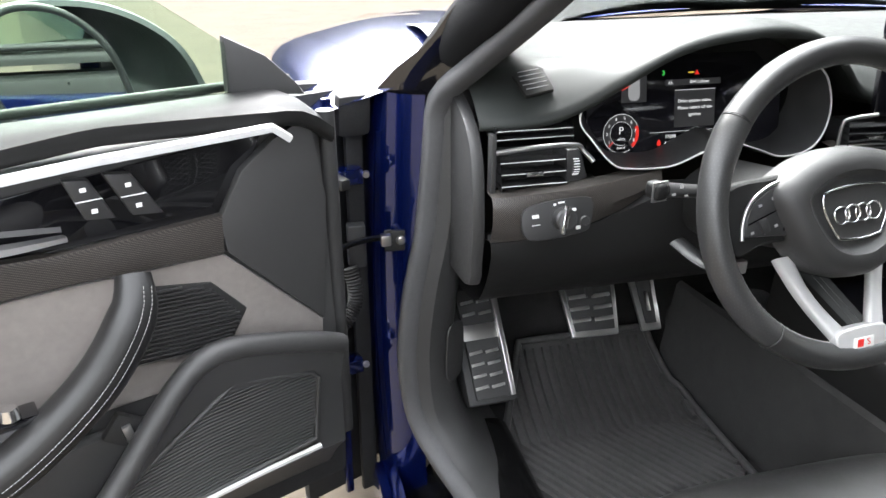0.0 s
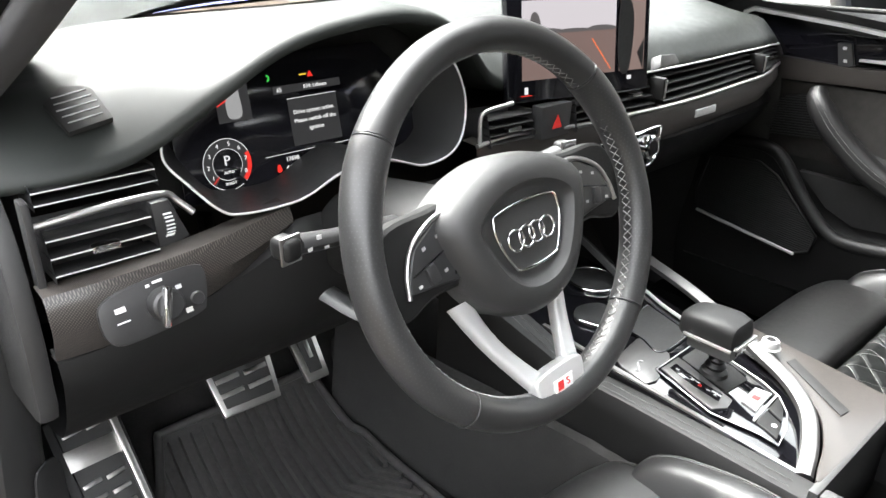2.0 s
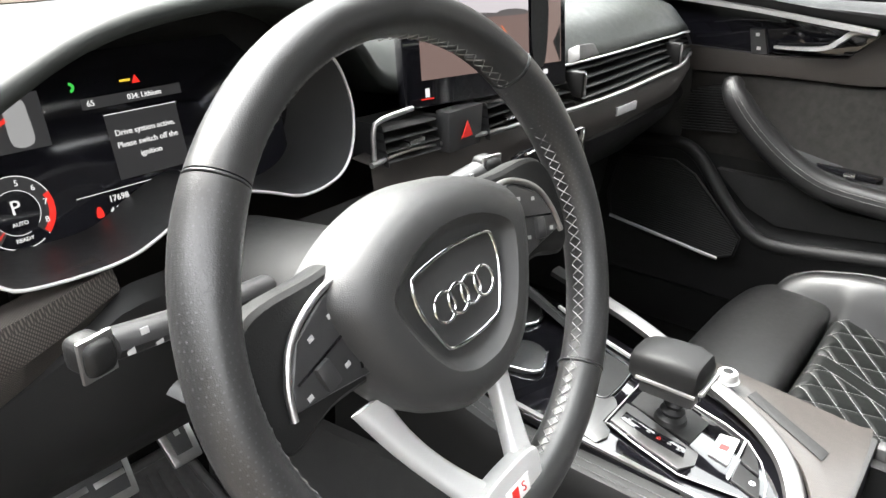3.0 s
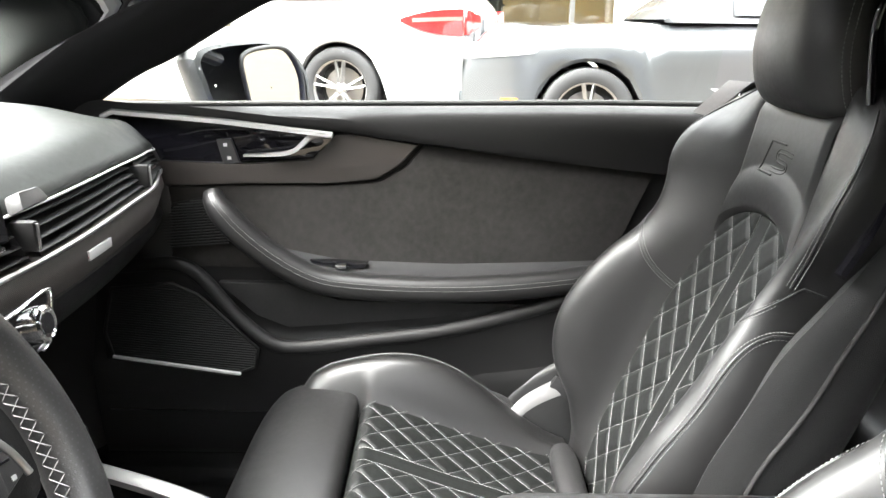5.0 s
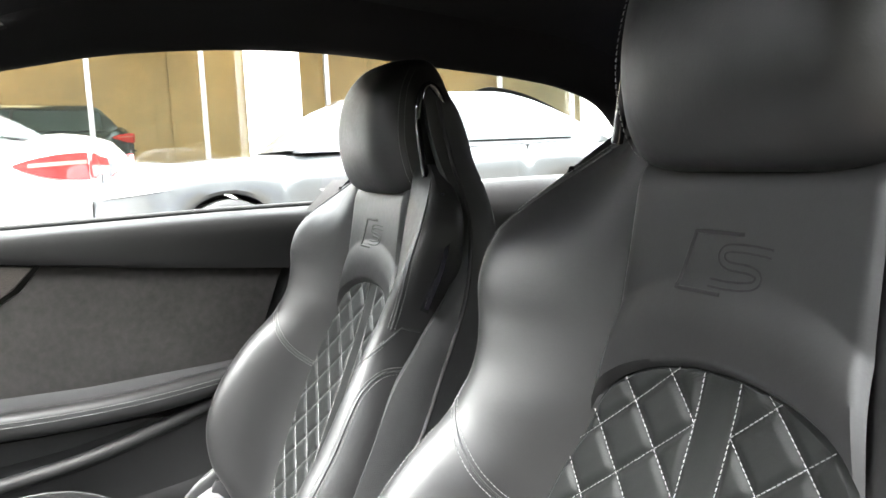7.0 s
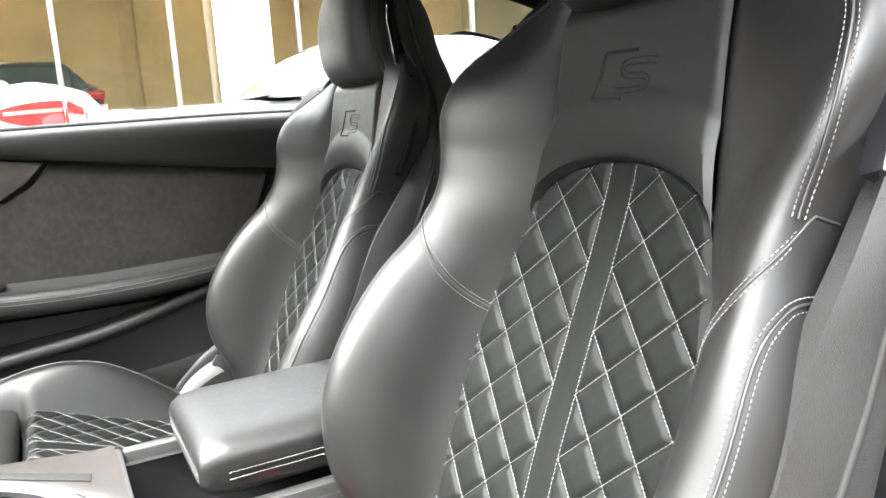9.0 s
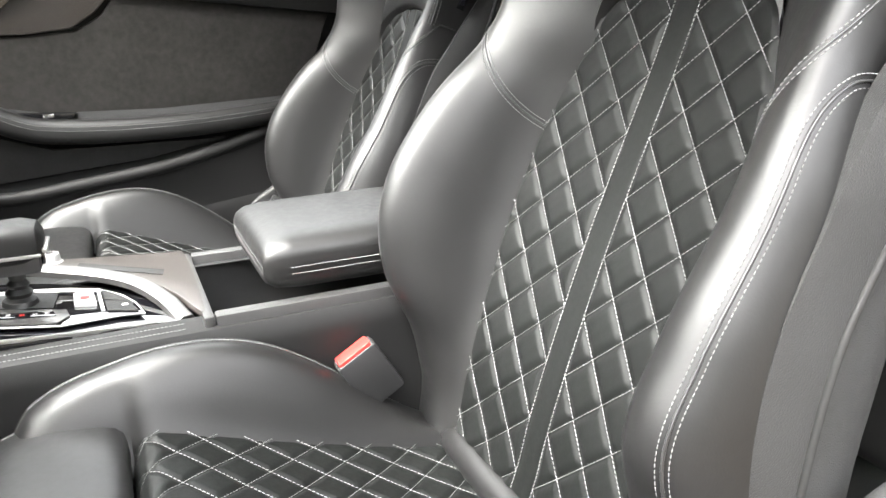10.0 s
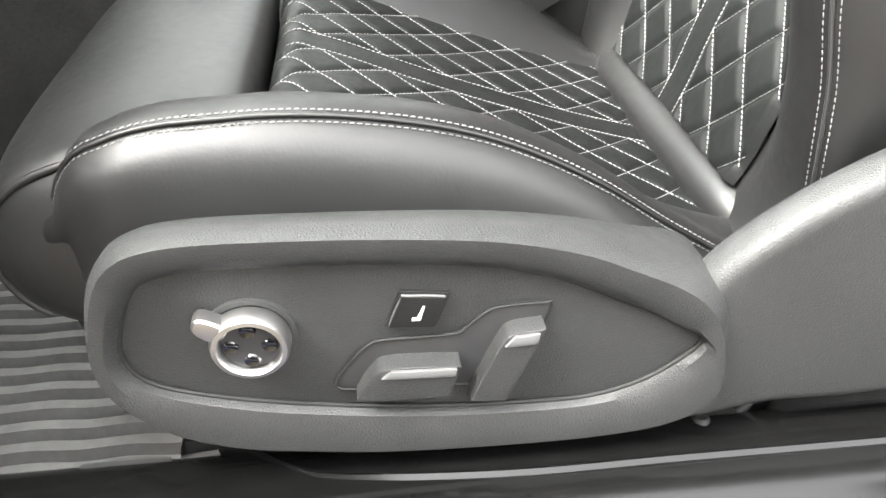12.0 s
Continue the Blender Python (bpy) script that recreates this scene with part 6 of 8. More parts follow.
        # double seams: up the shoulder's edge, and down the crest of the lower bolster
        def rows_of(path):
            e0, e1 = [], []
            for (v, k), (v2, k2) in zip(path, path[1:]):
                p = Vector(wing(sg, v, k))
                t = (Vector(wing(sg, v2, k2)) - p)
                ka, kb = max(0, k - 0.03), min(1, k + 0.03)
                across = Vector(wing(sg, v, kb)) - Vector(wing(sg, v, ka))
                upv = Vector(B(0, v + 0.01, 0)) - Vector(B(0, v, 0))
                n = across.cross(upv).normalized()
                if n.dot(Vector((sg * out * 0.5, 0.8, 0.3))) < 0:
                    n = -n
                if t.length < 1e-6:
                    continue
                sd = t.normalized().cross(n) * 0.0048
                e0.append((p + sd + n * 0.0007, n))
                e1.append((p - sd + n * 0.0007, n))
            return e0, e1
        VZ = v_of_z
        zk = spl([(0.795, 0.57), (0.84, 0.585), (0.90, 0.59), (0.96, 0.59), (1.01, 0.57)], 60)
        up_ = rows_of([(VZ(z), k) for z, k in zk])
        zk = spl([(0.752, 0.80), (0.748, 0.68), (0.736, 0.57), (0.70, 0.50), (0.62, 0.475), (0.52, 0.465), (0.42, 0.48), (0.33, 0.52)], 140)
        dn_ = rows_of([(VZ(z), k) for z, k in zk])
        for e0, e1 in (up_, dn_):
            part("edge_piping", tube([(a[0] + b[0]) / 2 for a, b in zip(e0, e1)], 0.0013, 5), HARD, th)
            part("edge_stitching", stitches([e0, e1], 0.0034, 0.0010, 0.00042, 0.0003), THREAD, th, smooth=False)

    # head restraint, one piece with the back
    hz = (0.985, 0.995, 1.02, 1.06, 1.10, 1.14, 1.17, 1.187, 1.194)
    hw = (0.110, 0.119, 0.124, 0.124, 0.121, 0.114, 0.100, 0.075, 0.03)
    hf = (-0.700, -0.682, -0.668, -0.660, -0.662, -0.672, -0.692, -0.715, -0.74)
    hb_ = (-0.80, -0.80, -0.80, -0.803, -0.80, -0.795, -0.785, -0.775, -0.765)
    rows = []
    for z, w, f, bk in zip(*[spl(np.stack([hz, hw, hf, hb_], 1), 40)[:, c] for c in range(4)]):
        r = []
        for a in range(48):
            an = 2 * math.pi * a / 48
            c, s = math.cos(an), math.sin(an)
            sx = math.copysign(abs(c) ** 0.42, c)
            sy = math.copysign(abs(s) ** 0.7, s)
            r.append((x0 + lean + w * sx, (f + bk) / 2 + (f - bk) / 2 * sy + dy - 0.012 * abs(sx) ** 3 * (sy > 0), z + dz))
        rows.append(r)
    head = part("head_restraint", loft(rows, True, False, True), LEATHER, th)
    for sg in (-1, 1):
        st = [[], []]
        for z, w, f in zip(*[spl(np.stack([hz, hw, hf], 1), 50)[:, c] for c in range(3)]):
            if z > 1.175:
                continue
            for q, o in enumerate((0.012, 0.022)):
                st[q].append(((x0 + lean + sg * (w - 0.002), f - 0.018 - o + dy, z + dz), (sg, 0.5, 0)))
        part("head_stitching", stitches(st, 0.0042, 0.0012, 0.0005, 0.0005), THREAD, th, smooth=False)

    # hard shell behind the backrest: an open tray whose edges close on the bolsters
    sz = (0.27, 0.36, 0.45, 0.525, 0.60, 0.673, 0.741, 0.80, 0.867, 0.93, 0.98, 1.03, 1.08, 1.12, 1.15, 1.168)
    sf = (-0.530, -0.548, -0.526, -0.520, -0.536, -0.572, -0.606, -0.650, -0.700, -0.722, -0.728, -0.728, -0.726, -0.728, -0.736, -0.748)
    sb_ = (-0.62, -0.652, -0.682, -0.712, -0.738, -0.764, -0.784, -0.798, -0.808, -0.812, -0.812, -0.808, -0.804, -0.788, -0.772, -0.760)
    sw = (0.245, 0.262, 0.266, 0.268, 0.268, 0.266, 0.264, 0.262, 0.254, 0.236, 0.206, 0.172, 0.150, 0.138, 0.110, 0.050)
    tray, grooves = [], ([], [])
    fy = fnc((0.45, 0.50, 0.60, 0.68, 0.75, 0.85, 0.93, 0.98, 1.03, 1.12), (-0.560, -0.568, -0.597, -0.643, -0.674, -0.718, -0.740, -0.748, -0.750, -0.748))
    for z, f, bk, w in spl(np.stack([sz, sf, sb_, sw], 1), 60):
        m_ = f * 0.35 + bk * 0.65
        half = [(w - 0.022, f - 0.006), (w - 0.004, f), (w, f - 0.012), (w * 1.0, f * 0.6 + bk * 0.4), (w * 0.94, m_ - 0.012), (w * 0.78, bk + 0.012), (w * 0.42, bk), (0.0, bk - 0.004)]
        half = spl(half, 22)
        ring_ = [(-a, y) for a, y in half] + [(a, y) for a, y in half[::-1][1:]]
        tray.append([(x0 + lx(min(z, 1.2)) + a, y + dy, z + dz) for a, y in ring_])
        if 0.46 < z < 1.13:
            g = fy(z)
            ws = float(np.interp(-g, [-p[1] for p in half[3:]], [p[0] for p in half[3:]]))
            for sg, lst in zip((-1, 1), grooves):
                lst.append((x0 + lx(z) + sg * (ws + 0.0006), g + dy, z + dz))
    shell_ = part("back_shell", loft(tray), SEATPL, th, "satin black plastic shell")
    for lst in grooves:
        part("shell_groove", tube(lst, 0.0034, 12), BLACK, shell_)
    # glossy arch beside the head restraint, and the guide strip below it
    for sg in (-1, 1):
        arch = spl([(-0.716, 1.010), (-0.716, 1.08), (-0.722, 1.125), (-0.736, 1.145), (-0.752, 1.132), (-0.768, 1.09), (-0.782, 1.03), (-0.786, 0.99)], 40)
        part("belt_arch", tube([(x0 + lx(1.0) + sg * (0.132 + 0.26 * max(0.0, 1.09 - z)), y + dy, z + dz) for y, z in arch], 0.0055, 12), PIANO, shell_, "glossy black arch beside the head restraint")
        strip = spl([(-0.712, 0.985), (-0.706, 0.95), (-0.700, 0.92), (-0.684, 0.885), (-0.655, 0.84)], 24)
        part("guide_strip", sweep([(x0 + lx(0.9) + sg * float(np.interp(z, (0.84, 0.93, 0.99), (0.262, 0.240, 0.203))), y + dy, z + dz) for y, z in strip], [(-0.006, -0.008), (-0.003, 0.009), (0.003, 0.009), (0.006, -0.008)]), PIANO, shell_)

    # ---- cushion ----
    dy, dz = dy + shift[0], dz + shift[1]
    zq = fnc((-0.50, -0.454, -0.396, -0.34, -0.29, -0.234, -0.174, -0.152, -0.143, -0.136, -0.132), (0.287, 0.298, 0.314, 0.333, 0.350, 0.371, 0.393, 0.398, 0.393, 0.380, 0.362))
    PX, PV = 0.0515, 0.056
    ys = np.concatenate([np.linspace(-0.497, -0.150, 170), np.linspace(-0.149, -0.1322, 16)])
    ca = lambda y: y + 0.174

    rows = []
    for y in ys:
        row = []
        for j in range(151):
            u = 0.162 * (2 * j / 150 - 1)
            e = min(1.0, (0.162 - abs(u)) / 0.01)
            row.append((x0 + out * u, y + dy, zq(y) + puff(u, ca(y), PX, PV, 0) * (0.2 + 0.8 * e) + 0.004 * (u / 0.16) ** 2 - 0.010 * (1 - e) + dz))
        rows.append(row)
    part("cushion_centre", loft(rows), LEATHER_Q, th, "diamond-quilted black leather with grey stitching")
    mkc = lambda u, v: ((x0 + out * u, v - 0.174 + dy, zq(v - 0.174) + 0.001 + 0.004 * (u / 0.16) ** 2 + dz), (0, -0.3, 0.95))
    part("quilt_stitching", stitches(lines_on(lambda u, v: abs(u) < 0.16, PX, PV, 0, ca(-0.49), ca(-0.1325), 0.16, mkc), 0.0036, 0.0008, 0.00045, 0.0004), THREAD, th, "light grey quilting thread", smooth=False)

    # thigh support in front
    prof = spl([(-0.131, 0.385), (-0.129, 0.402), (-0.122, 0.411), (-0.10, 0.416), (-0.06, 0.418), (-0.02, 0.412), (0.02, 0.395), (0.043, 0.365), (0.046, 0.335), (0.03, 0.30), (0.0, 0.285), (-0.06, 0.28), (-0.12, 0.28)], 44)
    rows = []
    for j in range(61):
        q = 2 * j / 60 - 1
        w = 0.232
        r = abs(q)
        sc = 1 - 0.10 * r ** 4 - 0.25 * max(0, (r - 0.9) / 0.1) ** 2
        rows.append([(x0 + w * q, -0.13 + (p[0] + 0.13) * sc + dy, 0.30 + (p[1] - 0.30) * (sc + 0.02 * r ** 2) + dz) for p in prof])
    part("thigh_support", loft(rows, True, False, True), LEATHER, th)
    for q in (-1, 1):
        sc = 1 - 0.10 * 0.93 ** 4 - 0.25 * 0.09
        loop = [Vector((x0 + q * 0.2165, -0.13 + (p[0] + 0.13) * sc + dy, 0.30 + (p[1] - 0.30) * (sc + 0.017) + dz)) for p in prof[1:30]]
        part("end_piping", tube(loop, 0.0026, 12), LEATHER, th)
    # cushion bolsters
    zr = fnc((-0.52, -0.48, -0.415, -0.345, -0.285, -0.20, -0.128, -0.057, -0.04, -0.028, -0.02), (0.290, 0.305, 0.342, 0.388, 0.417, 0.436, 0.438, 0.426, 0.417, 0.402, 0.385))
    for sg in (-1, 1):
        rows, st = [], [[], []]
        for i in range(70):
            y = -0.51 + 0.49 * i / 69
            far = 0.031 * math.exp(-((y + 0.24) / 0.16) ** 2) if sg * out > 0 else 0.0
            z0, zt_ = zq(min(y, -0.135)), zr(y) + far
            fr = 0.03 * max(0, (y + 0.07) / 0.05) ** 2
            pts = ((0.150, z0 - 0.014), (0.163, z0 + 0.012), (0.178, (z0 + zt_) / 2 + 0.008), (0.196, zt_ - 0.004), (0.214, zt_), (0.232 - fr * 0.3, zt_ - 0.005), (0.247 - fr * 0.5, zt_ - 0.020),
                   (0.254 - fr, zt_ - 0.05), (0.252 - fr, zt_ - 0.10), (0.235 - fr, zt_ - 0.14), (0.17, zt_ - 0.14))
            q = spl(pts, 44)
            rows.append([(x0 + sg * out * a, y + dy, c + dz) for a, c in q])
            for lst, (ua, n) in zip(st, (((0.2255 - fr * 0.25, zt_ - 0.0022), (0.25 * sg * out, 0, 1)), ((0.2335 - fr * 0.33, zt_ - 0.0060), (0.45 * sg * out, 0, 0.9)))):
                if i > 8:
                    lst.append(((x0 + sg * out * (ua[0] + 0.0005), y + dy, ua[1] + dz + 0.0005), n))
        last = rows[-1]
        mid = np.mean(np.array(last), axis=0)
        for dyy, k in ((0.006, 0.06), (0.012, 0.2), (0.016, 0.45), (0.018, 0.75), (0.0185, 1.0)):
            rows.append([tuple(np.array(p) * (1 - k) + mid * k + np.array((0, dyy, 0))) for p in last])
        part("cushion_bolster", loft(rows, False, False, False), LEATHER, th)
        part("bolster_stitching", stitches(st, 0.0034, 0.0010, 0.00045, 0.0003), THREAD, th, "double row of light stitching", smooth=False)
        part("seam_cord", tube([(Vector(a[0]) + Vector(b[0])) / 2 + Vector((0.0006 * sg * out, 0, 0.0006)) for a, b in zip(*st)], 0.0016, 12), LEATHER, th)
    # roll where cushion meets backrest
    part("rear_roll", tube([(x0 + 0.196 * q, -0.496 + dy, 0.298 + 0.004 * q * q + dz) for q in np.linspace(-0.95, 0.95, 19)], 0.026, 20, scale=lambda k: max(0.05, (1 - (2 * k - 1) ** 8)) ** 0.5), LEATHER, th)

    # plastic side cover towards the door, with its recessed control panel
    X = x0 + out * 0.262
    m = lambda dx: Matrix(((0, 0, out, X + out * dx), (1, 0, 0, dy), (0, 1, 0, dz), (0, 0, 0, 1)))
    oval = [(-0.047, 0.345), (-0.056, 0.383), (-0.072, 0.408), (-0.100, 0.417), (-0.147, 0.418), (-0.218, 0.415), (-0.278, 0.409), (-0.326, 0.397), (-0.361, 0.382), (-0.390, 0.368), (-0.412, 0.350), (-0.423, 0.325),
            (-0.425, 0.290), (-0.432, 0.255), (-0.408, 0.233), (-0.349, 0.226), (-0.291, 0.225), (-0.214, 0.227), (-0.163, 0.233), (-0.114, 0.242), (-0.076, 0.262), (-0.053, 0.294), (-0.046, 0.322)]
    oc = spl(oval, 110, True)
    inner = [(-0.066, 0.336), (-0.072, 0.358), (-0.081, 0.376), (-0.092, 0.384), (-0.115, 0.388), (-0.150, 0.388), (-0.202, 0.386), (-0.263, 0.380), (-0.301, 0.370), (-0.346, 0.348), (-0.377, 0.331), (-0.403, 0.313),
             (-0.385, 0.291), (-0.362, 0.277), (-0.335, 0.270), (-0.304, 0.269), (-0.250, 0.271), (-0.197, 0.277), (-0.141, 0.287), (-0.098, 0.299), (-0.077, 0.309), (-0.068, 0.321)]
    ic = spl(inner, 110, True)
    shift = int(np.argmin(np.hypot(ic[:, 0] - oc[0, 0], ic[:, 1] - oc[0, 1])))
    ic = np.roll(ic, -shift, axis=0)
    if np.hypot(*(ic[20] - oc[20])) > np.hypot(*(ic[-20] - oc[20])):
        ic = np.roll(ic[::-1], 1, axis=0)
    rows = []
    for k, d in ((0, -0.05), (0, 0.02), (0.12, 0.040), (0.35, 0.052), (0.7, 0.052), (0.93, 0.048), (1.0, 0.043), (1.0, 0.035)):
        rows.append([(X + out * d, p[0] + dy, p[1] - max(0, p[1] - 0.33) * 7.0 * max(0, 0.05 - d) * 0.9 + dz) for p in oc * (1 - k) + ic * k])
    cover = part("side_cover", loft(rows, True), SEATPL, th, "grained black plastic cover")
    part("control_panel", loft([[(X + out * 0.041, p[0] + dy, p[1] + dz) for p in ic], [(X + out * 0.0412, p[0] * 0.5 - 0.235 * 0.5 + dy, p[1] * 0.5 + 0.325 * 0.5 + dz) for p in ic]], True, False, True), SEATPL, cover)
    part("panel_edge", tube([(X + out * 0.0425, p[0] + dy, p[1] + dz) for p in ic], 0.0016, 12, True), BLACK, cover)
    # rising rear part of the cover
    rear = spl([(-0.385, 0.285), (-0.400, 0.345), (-0.440, 0.388), (-0.490, 0.420), (-0.537, 0.440), (-0.60, 0.462), (-0.66, 0.475), (-0.69, 0.42), (-0.66, 0.30), (-0.60, 0.252), (-0.53, 0.242), (-0.467, 0.242), (-0.41, 0.233), (-0.385, 0.245)], 70, True)
    part("hinge_cover", slab(rear, 0.030, 0.012, m(0.010), 4), SEATPL, th)
    if out < 0:
        q = m(0.041)
        qk = q @ pose(-0.1365, 0.339, 0) @ Matrix.Scale(0.84, 4)
        knob = part("lumbar_knob", lathe(((0.0, 0.002), (0.0255, 0.002), (0.0265, 0.004), (0.0258, 0.013), (0.0240, 0.0165), (0.0210, 0.0170), (0.0195, 0.0145), (0.0195, 0.004)), 44, qk @ pose(0, 0, 0)), ALU, th, "silver ring knob")
        part("lever", slab(spl([(-0.006, 0.020), (0.008, 0.020), (0.0095, 0.034), (0.004, 0.040), (-0.004, 0.038)], 24, True), 0.014, 0.004, qk @ pose(0, 0, 0.002, 0, 0, -50), 3), ALU, knob)
        part("knob_shadow_ring", lathe(((0.0265, 0.0), (0.0310, 0.0), (0.0300, 0.0022), (0.0268, 0.0026)), 44, qk @ pose(0, 0, 0)), SEATPL, knob)
        part("rocker", lathe(((0.0, 0.0105), (0.010, 0.0118), (0.0188, 0.0110), (0.0195, 0.004)), 40, qk @ pose(0, 0, 0)), HARD, knob)
        for an in (0, 90, 180, 270):
            part("dimple", lathe(((0.0, 0.0006), (0.003, 0.0012), (0.0048, 0.0016), (0.0058, 0.0)), 18, qk @ pose(0, 0, 0.0112) @ pose(0, 0, 0, 0, 0, an) @ pose(0.0125, 0, 0)), PIANO, knob)
        part("button_well", slab(spl([(-0.2105, 0.3415), (-0.2120, 0.3400), (-0.2370, 0.3385), (-0.2395, 0.3400), (-0.2460, 0.3590), (-0.2445, 0.3615), (-0.2200, 0.3640), (-0.2180, 0.3625)], 60, True), 0.0022, 0.0008, q), BLACK, th)
        part("seat_button", slab(spl([(-0.2125, 0.3428), (-0.2140, 0.3415), (-0.2362, 0.3400), (-0.2382, 0.3412), (-0.2438, 0.3585), (-0.2427, 0.3602), (-0.2208, 0.3623), (-0.2192, 0.3612)], 60, True), 0.0055, 0.0026, q, 4), DARKPL, th)
        part("button_edge", tube([q @ Vector((a, b, 0.0036)) for a, b in spl([(-0.2135, 0.3440), (-0.2155, 0.3418), (-0.2352, 0.3404), (-0.2376, 0.3420), (-0.2430, 0.3578), (-0.2412, 0.3601), (-0.2216, 0.3620), (-0.2196, 0.3604)], 60, True)], 0.0010, 8, True), SWGREY, th)
        qs = q @ pose(-0.2280, 0.3510, 0.0056) @ Matrix.Scale(0.72, 4) @ pose(0.2280, -0.3505, 0)
        part("seat_symbol", join(slab([(-0.2305, 0.3445), (-0.2270, 0.3440), (-0.2285, 0.3480), (-0.2320, 0.3570), (-0.2338, 0.3570), (-0.2315, 0.3485)], 0.0005, 0, qs), slab([(-0.2235, 0.3435), (-0.2300, 0.3432), (-0.2302, 0.3460), (-0.2240, 0.3465)], 0.0005, 0, qs @ pose(0, 0, 0.0001))), WHITE, th)
        well = spl([(-0.1800, 0.2960), (-0.1860, 0.3100), (-0.1990, 0.3260), (-0.2080, 0.3300), (-0.2480, 0.3310), (-0.2560, 0.3350), (-0.2660, 0.3450), (-0.2750, 0.3490), (-0.3000, 0.3500), (-0.3040, 0.3450), (-0.2860, 0.2880), (-0.2790, 0.2835), (-0.2620, 0.2840), (-0.2560, 0.2900), (-0.1950, 0.2925)], 80, True)
        part("switch_well", slab(well, 0.0026, 0.0012, q), HARD, th)
        part("well_edge", tube([q @ Vector((a, b, 0.0026)) for a, b in well], 0.0010, 8, True), BLACK, th)
        part("length_switch", slab(spl([(-0.1950, 0.2945), (-0.1930, 0.2970), (-0.2020, 0.3130), (-0.2120, 0.3185), (-0.2500, 0.3170), (-0.2515, 0.3140), (-0.2460, 0.2960), (-0.2420, 0.2930)], 50, True), 0.015, 0.0068, q, 4), SEATPL, th, "rounded grey plastic switch")
        # paler slab paints the light on the switch's top facet
        part("switch_lit_top", slab([(-0.2060, 0.3120), (-0.2490, 0.3105), (-0.2500, 0.3165), (-0.2120, 0.3180)], 0.004, 0.0018, q @ pose(0, 0, 0.0130)), SWGREY, th)
        part("tilt_switch", slab(spl([(-0.2610, 0.2870), (-0.2600, 0.2910), (-0.2740, 0.3290), (-0.2810, 0.3380), (-0.2960, 0.3400), (-0.2985, 0.3370), (-0.2810, 0.2890), (-0.2760, 0.2860)], 50, True), 0.015, 0.0068, q, 4), SEATPL, th)
        # likewise the lit top of the tilt switch, in paler grey
        part("switch_lit_top", slab([(-0.2760, 0.3300), (-0.2820, 0.3380), (-0.2965, 0.3390), (-0.2955, 0.3310)], 0.004, 0.0018, q @ pose(0, 0, 0.0130)), SWGREY, th)
    # under-frame and rails
    for sg in (-1, 1):
        part("seat_rail", rbox(0.045, 0.52, 0.03, 0.004, pose(x0 + sg * 0.19, -0.27 + dy, 0.165 + min(dz, 0))), HARD, th)
    part("seat_pan", rbox(0.44, 0.44, 0.10, 0.02, pose(x0, -0.25 + dy, 0.215 + dz, 10)), HARD, th)
    return th


driver_seat = front_seat("driver_seat", -0.362, 0.0, 0.0, -1, "black quilted leather sport seat with grey diamond stitching, power controls", 0.015, 1.0, (0, 0))
passenger_seat = front_seat("passenger_seat", 0.402, -0.016, -0.036, 1, "black quilted leather sport seat with grey diamond stitching beside the console", 0.0, 1.12, (0.046, 0.048))

# ---- centre console ----
con = thing("centre_console", (0, 0, 0.28), "centre console with carbon trim, metal rails and stitched leather sides", "console")
# sides
for sg in (-1, 1):
    rows = []
    for y in np.linspace(0.36, -0.62, 40):
        w = 0.125 + 0.03 * max(0, (y - 0.05) / 0.3)
        zt = 0.473 + 0.10 * max(0, (y - 0.10) / 0.26)
        rows.append(spl([(sg * (w - 0.035), y, zt), (sg * (w - 0.012), y, zt - 0.004), (sg * w, y, zt - 0.02), (sg * (w + 0.004), y, zt - 0.07), (sg * (w + 0.012), y, 0.30), (sg * (w + 0.03), y, 0.19)], 22))
    part("console_side", loft(rows), DARKPL, con)
    for a_, o in ((0.1045, -0.0008), (0.1135, -0.0038)):
        st = [((sg * (a_ + 0.03 * max(0, (y - 0.05) / 0.3)), y, 0.4738 + o + 0.10 * max(0, (y - 0.10) / 0.26)), (sg * 0.3, 0, 1)) for y in np.linspace(0.34, -0.205, 60)]
        part("side_stitching", stitches([st], 0.0034, 0.001, 0.00042, 0.0003), THREAD, con, smooth=False)
part("carpet_flank", loft([[(-0.136 - 0.03 * max(0, (y - 0.05) / 0.3), y, 0.392), (-0.146 - 0.03 * max(0, (y - 0.05) / 0.3), y, 0.384), (-0.152 - 0.03 * max(0, (y - 0.05) / 0.3), y, 0.34), (-0.172 - 0.03 * max(0, (y - 0.05) / 0.3), y, 0.165)] for y in np.linspace(0.6, -0.3, 24)]), CARPET, con)
# top deck
deck = spl([(-0.098, 0.31), (0.165, 0.31), (0.145, 0.14), (0.115, 0.02), (0.100, -0.05), (0.068, -0.115), (0.025, -0.160), (-0.03, -0.190), (-0.082, -0.207), (-0.088, -0.10), (-0.090, 0.0), (-0.094, 0.15)], 110, True)
tilt = axes((0, 0, 0.482), (1, 0, 0), (0, 1, 0.06))
part("top_deck", slab(deck, 0.012, 0.002, on(tilt, 0, 0, -0.012)), PIANO, con, "glossy black deck")
part("front_plate", slab([(-0.084, 0.014), (-0.078, 0.060), (-0.066, 0.078), (0.0, 0.088), (0.022, 0.083), (0.006, 0.034), (-0.004, 0.026), (-0.043, 0.026), (-0.052, 0.012), (-0.066, 0.008)], 0.003, 0.001, on(tilt, 0, 0, 0.0)), PLATE, con, "brushed metal plate ahead of the gear gate")
